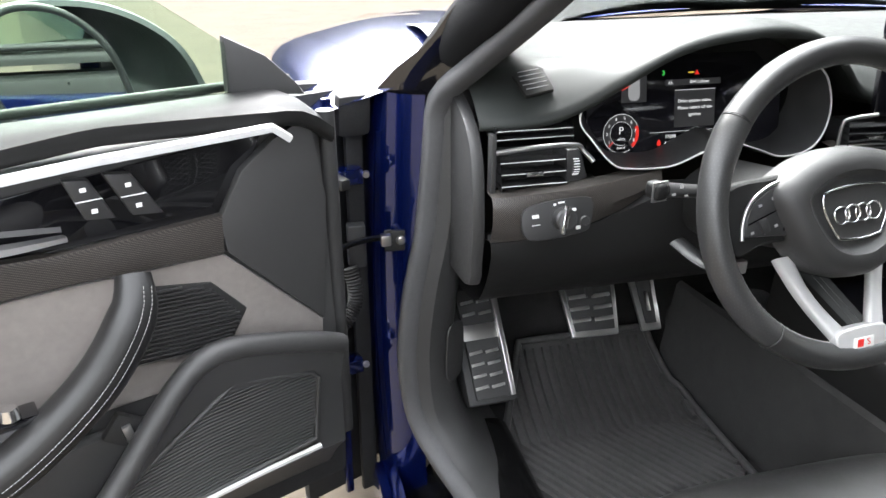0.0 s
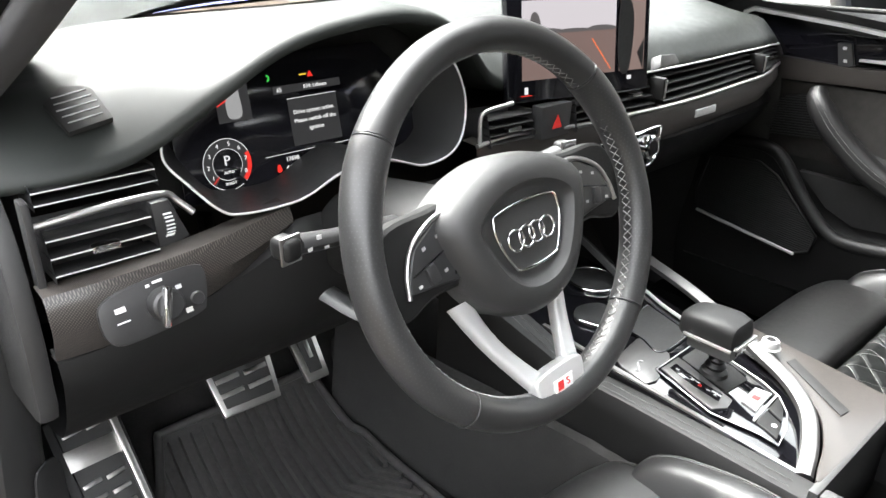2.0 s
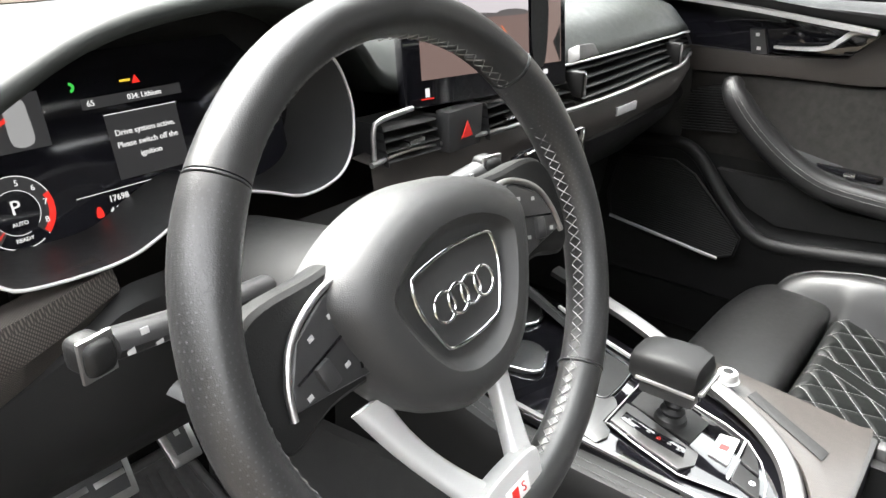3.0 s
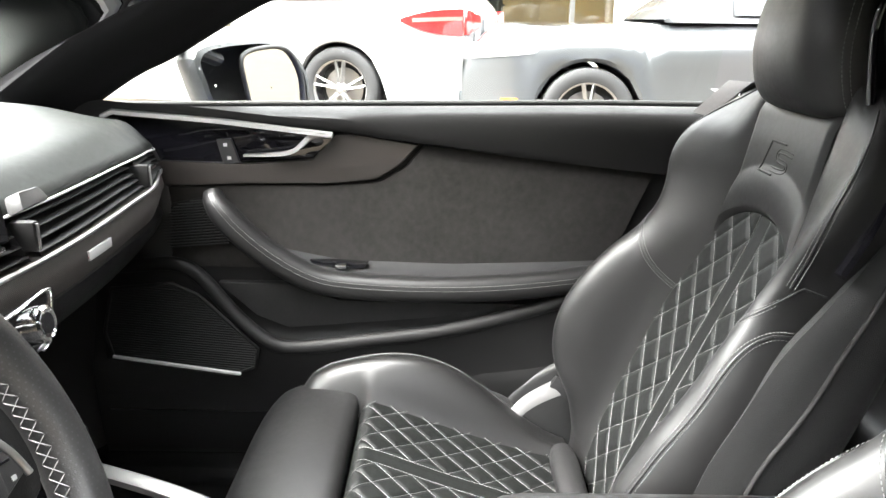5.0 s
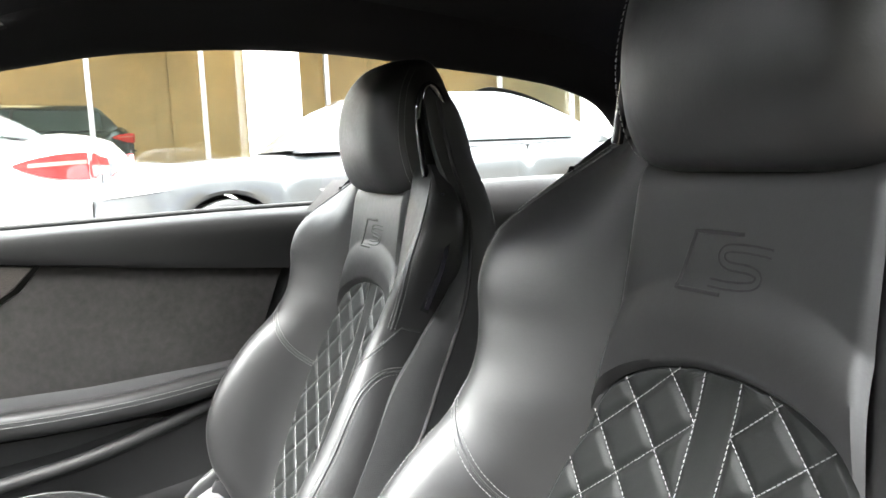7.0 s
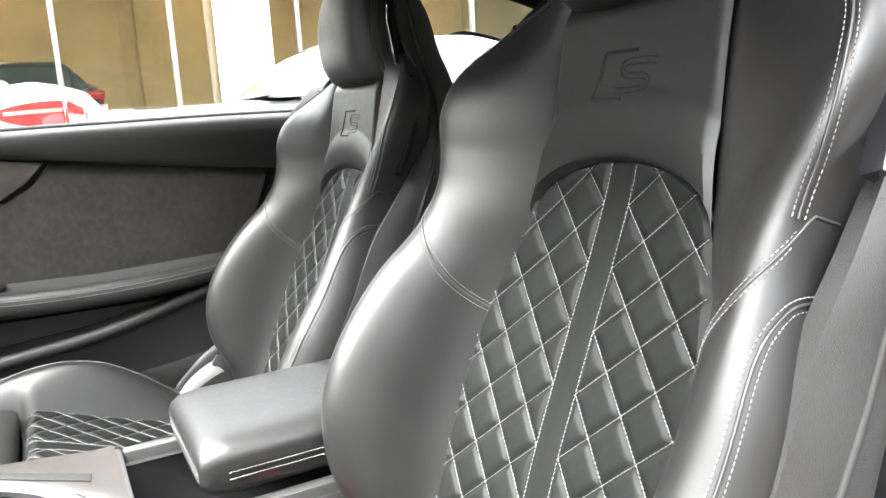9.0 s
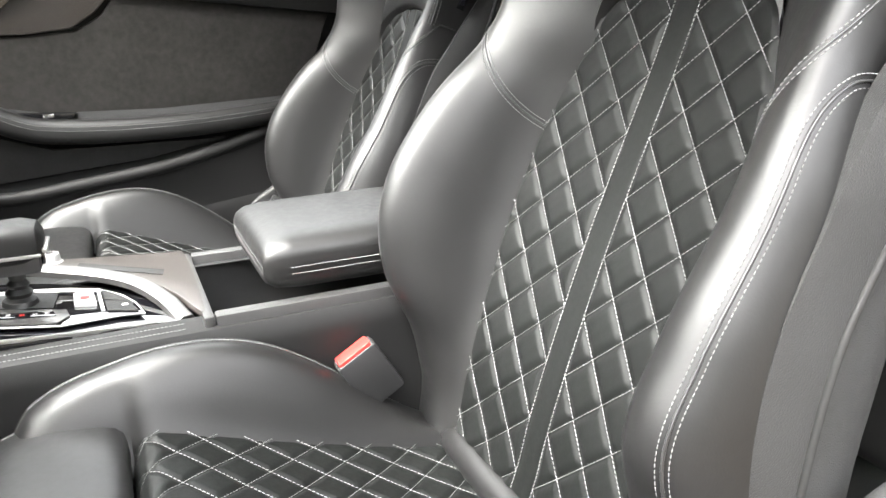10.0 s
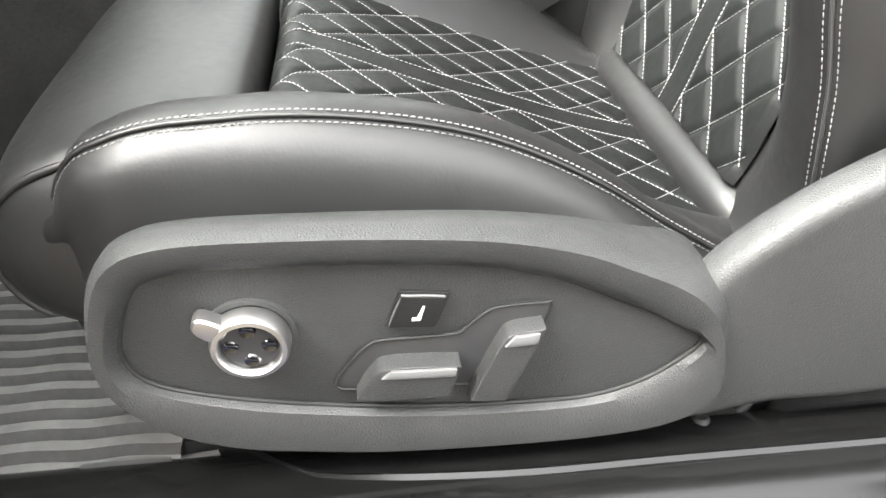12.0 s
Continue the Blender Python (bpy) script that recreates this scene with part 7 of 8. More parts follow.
part("plate_mark", tube([tilt @ Vector((-0.058 + 0.016 * math.cos(t) * k, 0.044 + 0.007 * math.sin(2 * t), 0.0032)) for t, k in zip(np.linspace(0.2, 2.9, 18), np.linspace(1, 0.8, 18))], 0.0010, 6), GREYPR, con)
tray_ = spl([(0.006, 0.082), (0.010, 0.112), (0.022, 0.128), (0.088, 0.134), (0.098, 0.126), (0.080, 0.050), (0.072, 0.044), (-0.002, 0.044)], 60, True)
part("storage_tray", slab(tray_, 0.003, 0.001, on(tilt, 0, 0, 0.0005)), BLACK, con, "matt black rubber tray mat")
part("tray_edge", tube([tilt @ Vector((p[0], p[1], 0.0032)) for p in tray_], 0.0014, 8, True), PIANO, con)
part("tray_line", sweep([tilt @ Vector(p) for p in ((0.150, 0.20, 0.004), (0.118, 0.12, 0.004), (0.098, 0.046, 0.004))], [(-0.0025, -0.002), (-0.002, 0.002), (0.002, 0.002), (0.0025, -0.002)]), SATIN, con, "thin metal line beside the tray")
cup = [(0.095 + 0.043 * math.cos(t), 0.245 + 0.043 * math.sin(t)) for t in np.linspace(0, 2 * math.pi, 41)[:-1]]
part("cup_well", slab(cup, 0.002, 0.0005, on(tilt, 0, 0, 0.0006)), BLACK, con)
part("cup_ring", tube([tilt @ Vector((a, b, 0.003)) for a, b in cup], 0.003, 10, True), CHROME, con, "chrome ring of the cup holder")
part("cup_insert", slab(spl([(-0.015, 0.135), (0.030, 0.150), (0.036, 0.185), (-0.005, 0.200), (-0.035, 0.175)], 40, True), 0.006, 0.002, on(tilt, 0, 0, 0.0005)), HARD, con)
part("insert_edge", tube([tilt @ Vector((a, b, 0.007)) for a, b in spl([(-0.035, 0.170), (-0.015, 0.133), (0.030, 0.148)], 24)], 0.0016, 8), CHROME, con)
# metal rails
rail = spl([(0.196, 0.235, 0.532), (0.160, 0.10, 0.519), (0.131, 0.014, 0.507), (0.097, -0.058, 0.499), (0.063, -0.121, 0.493), (0.022, -0.164, 0.488), (-0.033, -0.193, 0.480), (-0.082, -0.209, 0.470)], 60)
part("metal_rail", sweep(rail, [(-0.010, -0.008), (-0.010, 0.001), (-0.006, 0.004), (0.003, 0.0035), (0.010, -0.001), (0.011, -0.008)]), GATE, con, "satin metal rail along the console")
rail2 = spl([(-0.085, 0.20, 0.497), (-0.086, 0.09, 0.487), (-0.085, -0.05, 0.478), (-0.082, -0.20, 0.468)], 40)
part("metal_rail", sweep(rail2, [(-0.004, -0.004), (-0.004, 0.002), (0.004, 0.003), (0.004, -0.004)]), ALU, con, "thin satin metal rail")
# shifter
gear = thing("gear_selector", (-0.005, -0.03, 0.49), "black leather gear selector with silver trim", "gear selector")
GT = on(tilt, 0, 0, 0.003)
gate_ = [(-0.046, 0.022), (0.058, 0.024), (0.062, -0.03), (0.050, -0.088), (0.036, -0.120), (0.010, -0.143), (-0.022, -0.158), (-0.062, -0.166), (-0.060, -0.140), (-0.072, -0.078), (-0.060, -0.03)]
part("gate_frame", slab(gate_, 0.0025, 0.001, GT), PIANO, gear, "glossy black gear gate")
part("gate_edge", tube([GT @ Vector((a, b, 0.0022)) for a, b in gate_], 0.0011, 8, True), ALU, gear, "thin metal edge of the gate")
part("gate_plate", slab([(-0.042, 0.018), (0.001, 0.018), (0.000, 0.004), (-0.014, -0.040), (-0.027, -0.084), (-0.048, -0.088), (-0.067, -0.076), (-0.056, -0.030)], 0.003, 0.001, on(GT, 0, 0, 0.002)), PLATE, gear, "satin metal shift plate")
part("gate_panel", slab([(-0.032, 0.010), (-0.016, 0.010), (-0.025, -0.030), (-0.028, -0.070), (-0.046, -0.074), (-0.042, -0.030)], 0.001, 0.0003, on(GT, 0, 0, 0.005)), PIANO, gear)
part("gate_well", slab([(0.006, 0.014), (0.044, 0.014), (0.046, -0.045), (0.034, -0.074), (-0.016, -0.070), (-0.006, -0.030)], 0.002, 0.0008, on(GT, 0, 0, 0.0025)), BLACK, gear)
for t, (a, b), mt_ in (("R", (-0.027, 0.000), G_WHITE), ("N", (-0.031, -0.026), G_WHITE), ("D", (-0.035, -0.040), G_RED), ("S", (-0.036, -0.053), G_WHITE), ("M", (-0.037, -0.065), G_WHITE)):
    words(t, 0.007, on(GT, a, b, 0.0062), mt_, gear)
part("gaiter", lathe(((0.020, 0.0), (0.018, 0.006), (0.0125, 0.010), (0.0150, 0.015), (0.0100, 0.020), (0.0125, 0.025), (0.0085, 0.030), (0.010, 0.036), (0.009, 0.05)), 22, on(GT, 0.010, -0.035, 0.004)), LEATHER, gear, "pleated leather gaiter")
rows = []
for s_, w, h in ((0.0, 0.6, 0.5), (0.06, 0.86, 0.8), (0.25, 1, 1), (0.6, 1.0, 1.0), (0.85, 0.92, 0.9), (0.96, 0.75, 0.7), (1.0, 0.5, 0.4)):
    c = Vector((0.004, -0.072 + 0.088 * s_, 0.562 - 0.004 * s_))
    rows.append([c + Vector((math.copysign(abs(math.cos(t)) ** 0.42, math.cos(t)) * 0.032 * w, 0, math.copysign(abs(math.sin(t)) ** 0.7, math.sin(t)) * 0.020 * h + (0.006 * h if math.sin(t) > 0 else 0))) for t in np.linspace(0, 2 * math.pi, 29)[:-1]])
part("selector_knob", loft(rows, True, False, True), DARKPL, gear, "black leather-wrapped knob")
part("knob_trim", rbox(0.056, 0.006, 0.005, 0.002, pose(0.004, -0.0735, 0.556)), ALU, gear)
part("knob_side_trim", rbox(0.004, 0.07, 0.004, 0.0015, pose(-0.029, -0.035, 0.553)), ALU, gear)
part("knob_lower", rbox(0.050, 0.066, 0.022, 0.006, pose(0.004, -0.034, 0.540)), HARD, gear)
part("park_button", rbox(0.020, 0.004, 0.016, 0.002, pose(0.004, -0.0685, 0.543)), PIANO, gear)
words("P", 0.010, axes((0.004, -0.0712, 0.543), (1, 0, 0), (0, 0, 1)), WHITE, gear)
part("start_button", slab([(-0.018, -0.092), (0.024, -0.090), (0.029, -0.112), (-0.023, -0.116)], 0.004, 0.0015, on(GT, 0, 0, 0.002)), SATIN, con, "silver start button with a red mark")
part("start_mark", slab([(-0.004, -0.098), (0.006, -0.098), (0.007, -0.108), (-0.003, -0.108)], 0.0006, 0.0, on(GT, 0, 0, 0.0062)), RED, con)
part("key_line", slab([(-0.040, -0.1205), (0.034, -0.1160), (0.033, -0.1190), (-0.043, -0.1245)], 0.0035, 0.001, on(GT, 0, 0, 0.002)), SATIN, con, "thin silver divider")
part("parking_brake", slab([(-0.044, -0.1265), (-0.010, -0.1240), (-0.022, -0.1510), (-0.055, -0.1600)], 0.0035, 0.0015, on(GT, 0, 0, 0.002), 3), DARKPL, con, "dark grey parking brake key")
part("mode_button", slab([(-0.006, -0.1240), (0.030, -0.1210), (0.008, -0.1385), (-0.017, -0.1490)], 0.0035, 0.0015, on(GT, 0, 0, 0.002), 3), DARKPL, con)
part("key_symbol", lathe(((0.0022, 0.0), (0.0034, 0.0), (0.0034, 0.0004), (0.0022, 0.0004)), 18, on(GT, -0.034, -0.146, 0.0056)), WHITE, con)
part("volume_knob", lathe(((0.0, 0.0125), (0.009, 0.0125), (0.0115, 0.0115), (0.0128, 0.009), (0.0132, 0.002), (0.016, 0.0)), 32, pose(0.114, -0.064, 0.501)), SATIN, con, "small silver volume knob")
part("knob_cap", lathe(((0.0, 0.0006), (0.006, 0.0006), (0.0066, 0.0)), 24, pose(0.114, -0.064, 0.5135)), DARKPL, con)
part("side_deck", slab(spl([(0.128, 0.0), (0.160, 0.0), (0.150, -0.20), (0.136, -0.231), (-0.085, -0.231), (-0.072, -0.218), (-0.024, -0.204), (0.032, -0.175), (0.074, -0.125), (0.110, -0.06)], 60, True), 0.008, 0.002, on(tilt, 0, 0, 0.004)), CARBON, con, "carbon-weave console trim")
part("side_slot", slab([(0.112, -0.092), (0.130, -0.096), (0.070, -0.198), (0.050, -0.195)], 0.001, 0.0004, on(tilt, 0, 0, 0.0125)), BLACK, con)
# rear bin and armrest
for (a, b, c, d) in ((-0.115, -0.225, 0.14, -0.238), (-0.115, -0.238, -0.095, -0.60), (0.12, -0.238, 0.14, -0.60)):
    part("bin_wall", rbox(c - a, b - d, 0.16, 0.005, pose((a + c) / 2, (b + d) / 2, 0.40)), PLASTIC, con)
part("bin_floor", rbox(0.22, 0.36, 0.01, 0.002, pose(0.01, -0.42, 0.36)), BLACK, con)
arm = thing("armrest", (0.01, -0.5, 0.47), "stitched black leather console armrest", "armrest")
rows = []
for y, k in ((-0.300, 0.45), (-0.304, 0.7), (-0.315, 0.9), (-0.34, 1.0), (-0.45, 1.02), (-0.58, 1.02), (-0.66, 1.0), (-0.67, 0.7)):
    rows.append([(0.012 + 0.113 * (0.85 + 0.15 * k) * math.copysign(abs(math.cos(t)) ** 0.35, math.cos(t)), y, 0.518 + 0.036 * k * math.copysign(abs(math.sin(t)) ** 0.55, math.sin(t))) for t in np.linspace(0, 2 * math.pi, 49)[:-1]])
part("armrest_pad", loft(rows, True, False, True), LEATHER, arm)
for z in (0.519, 0.511):
    st = [((-0.1022 - 0.0005, y, z), (-1, 0, 0)) for y in np.linspace(-0.33, -0.62, 40)]
    fr_ = [((x, -0.3005, z), (0, 1, 0)) for x in np.linspace(-0.09, 0.11, 30)]
    for run in (st, fr_):
        part("armrest_stitching", stitches([run], 0.0036, 0.001, 0.00045, 0.0003), THREAD, arm, smooth=False)
# belt buckle
bk = thing("belt_buckle", (-0.145, -0.41, 0.36), "black seat belt buckle with a red release button", "buckle")
BK = axes((-0.148, -0.405, 0.385), (1, 0, 0), (0, 0.5, 0.85))
part("buckle_body", rbox(0.028, 0.075, 0.055, 0.006, BK), HARD, bk)
part("release_button", rbox(0.022, 0.014, 0.046, 0.003, on(BK, 0, 0.034, 0.0)), RED, bk, "red release button")

WEB = material("belt_webbing", (0.16, 0.16, 0.158), 0.7, vary=0.1, vscale=60, bump=0.5, bscale=900)
# passenger lap belt beside the cushion
sb = thing("seat_belt", (0.62, -0.42, 0.34), "light grey seat belt webbing beside the passenger cushion", "seat belt")
rows = []
for p, w in zip(spl([(0.618, -0.365, 0.33), (0.628, -0.40, 0.372), (0.640, -0.45, 0.398), (0.668, -0.50, 0.40)], 14), np.linspace(0.007, 0.013, 14)):
    rows.append([(p[0] - 0.3 * w, p[1] - w, p[2] - w), (p[0] - 0.004, p[1], p[2]), (p[0] + 0.3 * w, p[1] + w, p[2] + w), (p[0] + 0.3 * w + 0.003, p[1] + w, p[2] + w - 0.001), (p[0], p[1], p[2] - 0.002), (p[0] - 0.3 * w + 0.003, p[1] - w, p[2] - w - 0.001)])
part("webbing", loft(rows, True, False, True), WEB, sb)
part("belt_tongue", rbox(0.012, 0.05, 0.03, 0.004, pose(0.648, -0.475, 0.40, 30)), HARD, sb, "black belt tongue")
# lip of the sill trim, rail cover and cable beside the driver's seat
lip = spl([(-0.628, -0.095, 0.206), (-0.640, -0.118, 0.214), (-0.662, -0.147, 0.218), (-0.674, -0.178, 0.220), (-0.684, -0.286, 0.222), (-0.685, -0.401, 0.223), (-0.685, -0.505, 0.222), (-0.685, -0.62, 0.221)], 60)
part("sill_lip", sweep(lip, [(-0.004, -0.010), (-0.003, 0.001), (0.0, 0.0035), (0.003, 0.001), (0.004, -0.010)]), SILLB, car, "glossy black sill trim with a raised lip")
part("rail_cover", loft([[(-0.560 - 0.008 * k, y, z) for y, z in spl([(-0.060, 0.168), (-0.066, 0.200), (-0.085, 0.222), (-0.130, 0.226), (-0.20, 0.214), (-0.26, 0.19)], 20)] for k in np.linspace(0, 7, 9)]), HARD, car, "black plastic seat rail cover")
part("seat_cable", tube(spl([(-0.640, -0.462, 0.205), (-0.634, -0.474, 0.216), (-0.626, -0.490, 0.236), (-0.612, -0.500, 0.262), (-0.59, -0.50, 0.275)], 24), 0.0042, 12), BLACK, car, "black cable under the seat")
part("cable_plug", rbox(0.020, 0.030, 0.016, 0.004, pose(-0.645, -0.450, 0.204, 0, 0, 15)), HARD, car)
# screws and bracket along the driver's sill
for y in (-0.245, -0.43):
    part("sill_screw", lathe(((0.0, 0.001), (0.003, 0.001), (0.0035, 0.0025), (0.0055, 0.0015), (0.0065, 0.0)), 20, pose(-0.650, y, 0.2185)), BLACK, car, "small sill screw")
part("rail_bracket", rbox(0.02, 0.06, 0.010, 0.003, pose(-0.645, -0.035, 0.205)), HARD, car, "bare metal seat rail bracket")

# ---- surroundings ----
def tarmac(name, base, dark):
    mt = material(name, base, 0.95, spec=0.03, vary=0.22, vscale=3.0, bump=0.8, bscale=160, detail=8)
    return mt


PAVE = tarmac("pale_concrete", (0.060, 0.051, 0.040), 0.5)
rows = []
for x in (-60, -20, -8, -4, -2, -1, 0, 1, 2, 4, 7, 10, 14, 30, 80):
    z = GROUND + 0.028 * max(0, min(x, 12) - 1)
    rows.append([(x, y, z) for y in (-80, -30, -10, -4, 0, 4, 10, 30, 90)])
solo("ground", loft(rows), PAVE, "pale sunlit concrete of a car park", "ground", "structure")
gz = lambda x: GROUND + 0.028 * max(0, min(x, 12) - 1)

WHITEP = material("white_car_paint", (0.50, 0.50, 0.495), 0.25, coat=1.0, coat_rough=0.03, vary=0.01, vscale=0.6, rvary=0.01)
SILVER = material("silver_car_paint", (0.075, 0.079, 0.083), 0.3, 0.3, coat=1.0, coat_rough=0.03, vary=0.02, vscale=0.6, rvary=0.01)
GREYP = material("grey_car_paint", (0.10, 0.11, 0.12), 0.3, 0.3, coat=1.0, coat_rough=0.03, vary=0.02, vscale=0.6, rvary=0.01)
CARGL = material("tinted_car_glass", (0.05, 0.06, 0.06), 0.04, spec=0.6, vary=0.1, rvary=0.01)
LAMPPALE = material("pale_red_lens", (0.55, 0.16, 0.14), 0.15, coat=1.0, vary=0.1, vscale=20)
TAIL = material("red_lens", (0.55, 0.02, 0.02), 0.12, coat=1.0, vary=0.15, vscale=20)
AMBER = material("amber_lens", (0.8, 0.25, 0.02), 0.2, vary=0.1)
LENS = material("clear_lens", (0.6, 0.62, 0.63), 0.08, 0.4, coat=1.0, vary=0.1, vscale=30)
TYRE = material("tyre_rubber", (0.03, 0.03, 0.031), 0.75, vary=0.15, vscale=20, bump=0.4, bscale=200)


def car_wheel(parent, m, r=0.33, spokes=5):
    """A wheel about the local y axis, its outer side towards -y."""
    t = part("tyre", lathe([(r * 0.70, -0.10), (r * 0.78, -0.112), (r * 0.93, -0.112), (r * 0.985, -0.10), (r, -0.06), (r, 0.06), (r * 0.95, 0.10), (r * 0.7, 0.10)], 48, m @ pose(0, 0, 0, -90)), TYRE, parent)
    part("rim", lathe([(r * 0.70, -0.10), (r * 0.71, -0.085), (r * 0.66, -0.08), (r * 0.66, 0.05)], 48, m @ pose(0, 0, 0, -90)), ALU, parent)
    part("brake_disc", lathe([(0.0, 0.0), (r * 0.5, 0.0), (r * 0.5, 0.01)], 32, m @ pose(0, 0, 0, -90)), STEEL, parent)
    part("wheel_dark", lathe([(0.0, 0.03), (r * 0.66, 0.03)], 32, m @ pose(0, 0, 0, -90)), BLACK, parent)
    for i in range(spokes):
        for o in (-9, 9):
            a = 360 * i / spokes + o
            part("spoke", sweep([m @ pose(0, 0, 0, 0, a, 0) @ Vector(p) for p in ((0, -0.075, r * 0.12), (0.004, -0.085, r * 0.35), (0.0, -0.085, r * 0.67))], [(-0.016, -0.008), (-0.012, 0.008), (0.012, 0.008), (0.016, -0.008)]), ALU, parent)
    part("hub_cap", lathe([(0.0, -0.095), (r * 0.10, -0.092), (r * 0.15, -0.075), (r * 0.16, -0.05)], 20, m @ pose(0, 0, 0, -90)), ALU, parent)


def parked_car(name, m, paint, label, length, width, height, low, deck, tailz, nose, hatch=False, rails=True):
    """A saloon-like car along local +y (its front), its middle on the ground at the origin."""
    th = thing(name, m.translation, label, "car")
    L, H = length / 2, width / 2
    ysn = np.linspace(-L, L, 61)
    # body height (shoulder) along the length
    sh_ = fnc([-L, -L + 0.12, -L + 0.6, -L + 1.2, 0, L - 1.5, L - 0.6, L - 0.15, L], [tailz - 0.14, tailz, deck, deck, deck - 0.02, deck - 0.05, nose + 0.06, nose, nose - 0.18])
    wd = fnc([-L, -L + 0.15, -L + 0.6, 0, L - 0.8, L - 0.2, L], [H * 0.80, H * 0.93, H, H, H * 0.98, H * 0.84, H * 0.62])
    wheels_y = (-L + 0.98, L - 0.88)
    rows = []
    for y in ysn:
        w, s = wd(y), sh_(y)
        b = 0.20
        for wy in wheels_y:
            if abs(y - wy) < 0.37:
                b = max(b, 0.33 + math.sqrt(max(0, 0.37 ** 2 - (y - wy) ** 2)))
        b = min(b, s - 0.12)
        q = spl([(0, s + 0.035), (w * 0.55, s + 0.03), (w * 0.86, s + 0.005), (w * 0.965, s - 0.05), (w, max(s - 0.18, b + 0.03)), (w * 0.99, max(s - 0.34, b + 0.02)), (w * 0.985, b), (w * 0.90, b)], 22)
        rows.append([m @ Vector((-p[0], y, p[1])) for p in q[::-1]] + [m @ Vector((p[0], y, p[1])) for p in q[1:]])
    bm = loft(rows)
    part("body", bm, paint, th)
    part("tail_face", loft([[m @ Vector((x, -L + 0.002 - 0.03 * (1 - (x / (H * 0.8)) ** 2), z)) for x in np.linspace(-H * 0.80, H * 0.80, 15)] for z in np.linspace(0.25, tailz - 0.105, 6)]), paint, th)
    part("nose_face", loft([[m @ Vector((x, L + 0.02 * (1 - (x / (H * 0.62)) ** 2), z)) for x in np.linspace(-H * 0.62, H * 0.62, 15)] for z in np.linspace(0.22, nose - 0.145, 6)]), paint, th)
    part("underside", slab([(-H * 0.85, -L + 0.1), (H * 0.85, -L + 0.1), (H * 0.8, L - 0.2), (-H * 0.8, L - 0.2)], 0.12, 0.01, m @ pose(0, 0, 0.17)), BLACK, th)
    # greenhouse
    c0, c1 = -L + (0.25 if hatch else 0.55), L - 1.35
    rt0, rt1 = -L + (0.75 if hatch else 1.55), L - 2.15
    rows = []
    for y in np.linspace(c0, c1, 41):
        k0 = min(1, max(0, (y - c0) / (rt0 - c0)))
        k1 = min(1, max(0, (c1 - y) / (c1 - rt1)))
        rz = (height - deck) * (math.sin(math.pi / 2 * k0) ** 0.9) * (math.sin(math.pi / 2 * k1) ** 0.9)
        w = H * 0.93
        sxx = 0.78
        q = [(w, deck - 0.02), (w * (1 - 0.10 * rz / (height - deck)), deck + 0.45 * rz), (w * (1 - 0.2 * rz / (height - deck)), deck + 0.85 * rz), (w * 0.62, deck + rz * 0.985), (0, deck + rz * 1.02)]
        q = spl(q, 16)
        rows.append([m @ Vector((-p[0], y, p[1])) for p in q] + [m @ Vector((p[0], y, p[1])) for p in q[::-1][1:]])
    part("roof", loft(rows), paint, th)
    # side windows, set 6 mm proud of the shell
    for sg in (-1, 1):
        rows = []
        for y in np.linspace(c0 + 0.35, c1 - 0.45, 30):
            k0 = min(1, max(0, (y - c0) / (rt0 - c0)))
            k1 = min(1, max(0, (c1 - y) / (c1 - rt1)))
            rz = (height - deck) * (math.sin(math.pi / 2 * k0) ** 0.9) * (math.sin(math.pi / 2 * k1) ** 0.9)
            f = rz / (height - deck)
            w = H * 0.93
            rows.append([m @ Vector((sg * (w * (1 - 0.10 * f * k / 0.45 * 0.9) + 0.008), y, deck + 0.03 + (0.80 * rz - 0.03) * k / 0.9 if rz > 0.06 else deck + 0.03)) for k in (0.0, 0.3, 0.6, 0.85)])
        part("side_glass", loft(rows), CARGL, th)
        part("door_line", tube([m @ Vector((sg * (H + 0.001), -0.10, z)) for z in (0.35, 0.6, deck - 0.12)], 0.004, 5), BLACK, th)
        part("glass_post", sweep([m @ Vector((sg * (H * 0.93 + 0.008), -0.05, deck + 0.01)), m @ Vector((sg * (H * 0.80 + 0.012), -0.15, deck + (height - deck) * 0.82))], [(-0.03, -0.006), (0.03, -0.006), (0.03, 0.006), (-0.03, 0.006)]), paint, th)
        part("door_handle", rbox(0.03, 0.20, 0.03, 0.012, m @ pose(sg * (H + 0.008), -0.35, deck - 0.17)), CHROME if rails else paint, th)
        lamp_ = part("tail_lamp", loft([[m @ Vector((sg * (wd(y) + 0.008), y, tailz - 0.15 + (0.085 if k_ > 0 else 0.115) * k_ * (1 - 0.9 * ((y + L) / 0.46) ** 2))) for y in np.linspace(-L + 0.004, -L + 0.46, 12)] for k_ in (-1, -0.5, 0, 0.5, 1)]), TAIL, th)
        part("lamp_band", loft([[m @ Vector((sg * (wd(y) + 0.012), y, tailz - 0.135 + k_ - 0.02 * (y + L) / 0.4)) for y in np.linspace(-L + 0.01, -L + 0.36, 10)] for k_ in (-0.012, 0.0, 0.016)]), LAMPPALE, lamp_)
        part("tail_lamp", slab(spl([(0, -0.10), (0.16, -0.085), (0.36, -0.05), (0.37, 0.035), (0.20, 0.055), (0, 0.075)], 30, True), 0.022, 0.008, m @ axes((sg * H * 0.81, -L - 0.004, tailz - 0.15), (-sg, -0.05, 0), (0, 0, 1)), 3), TAIL, th)
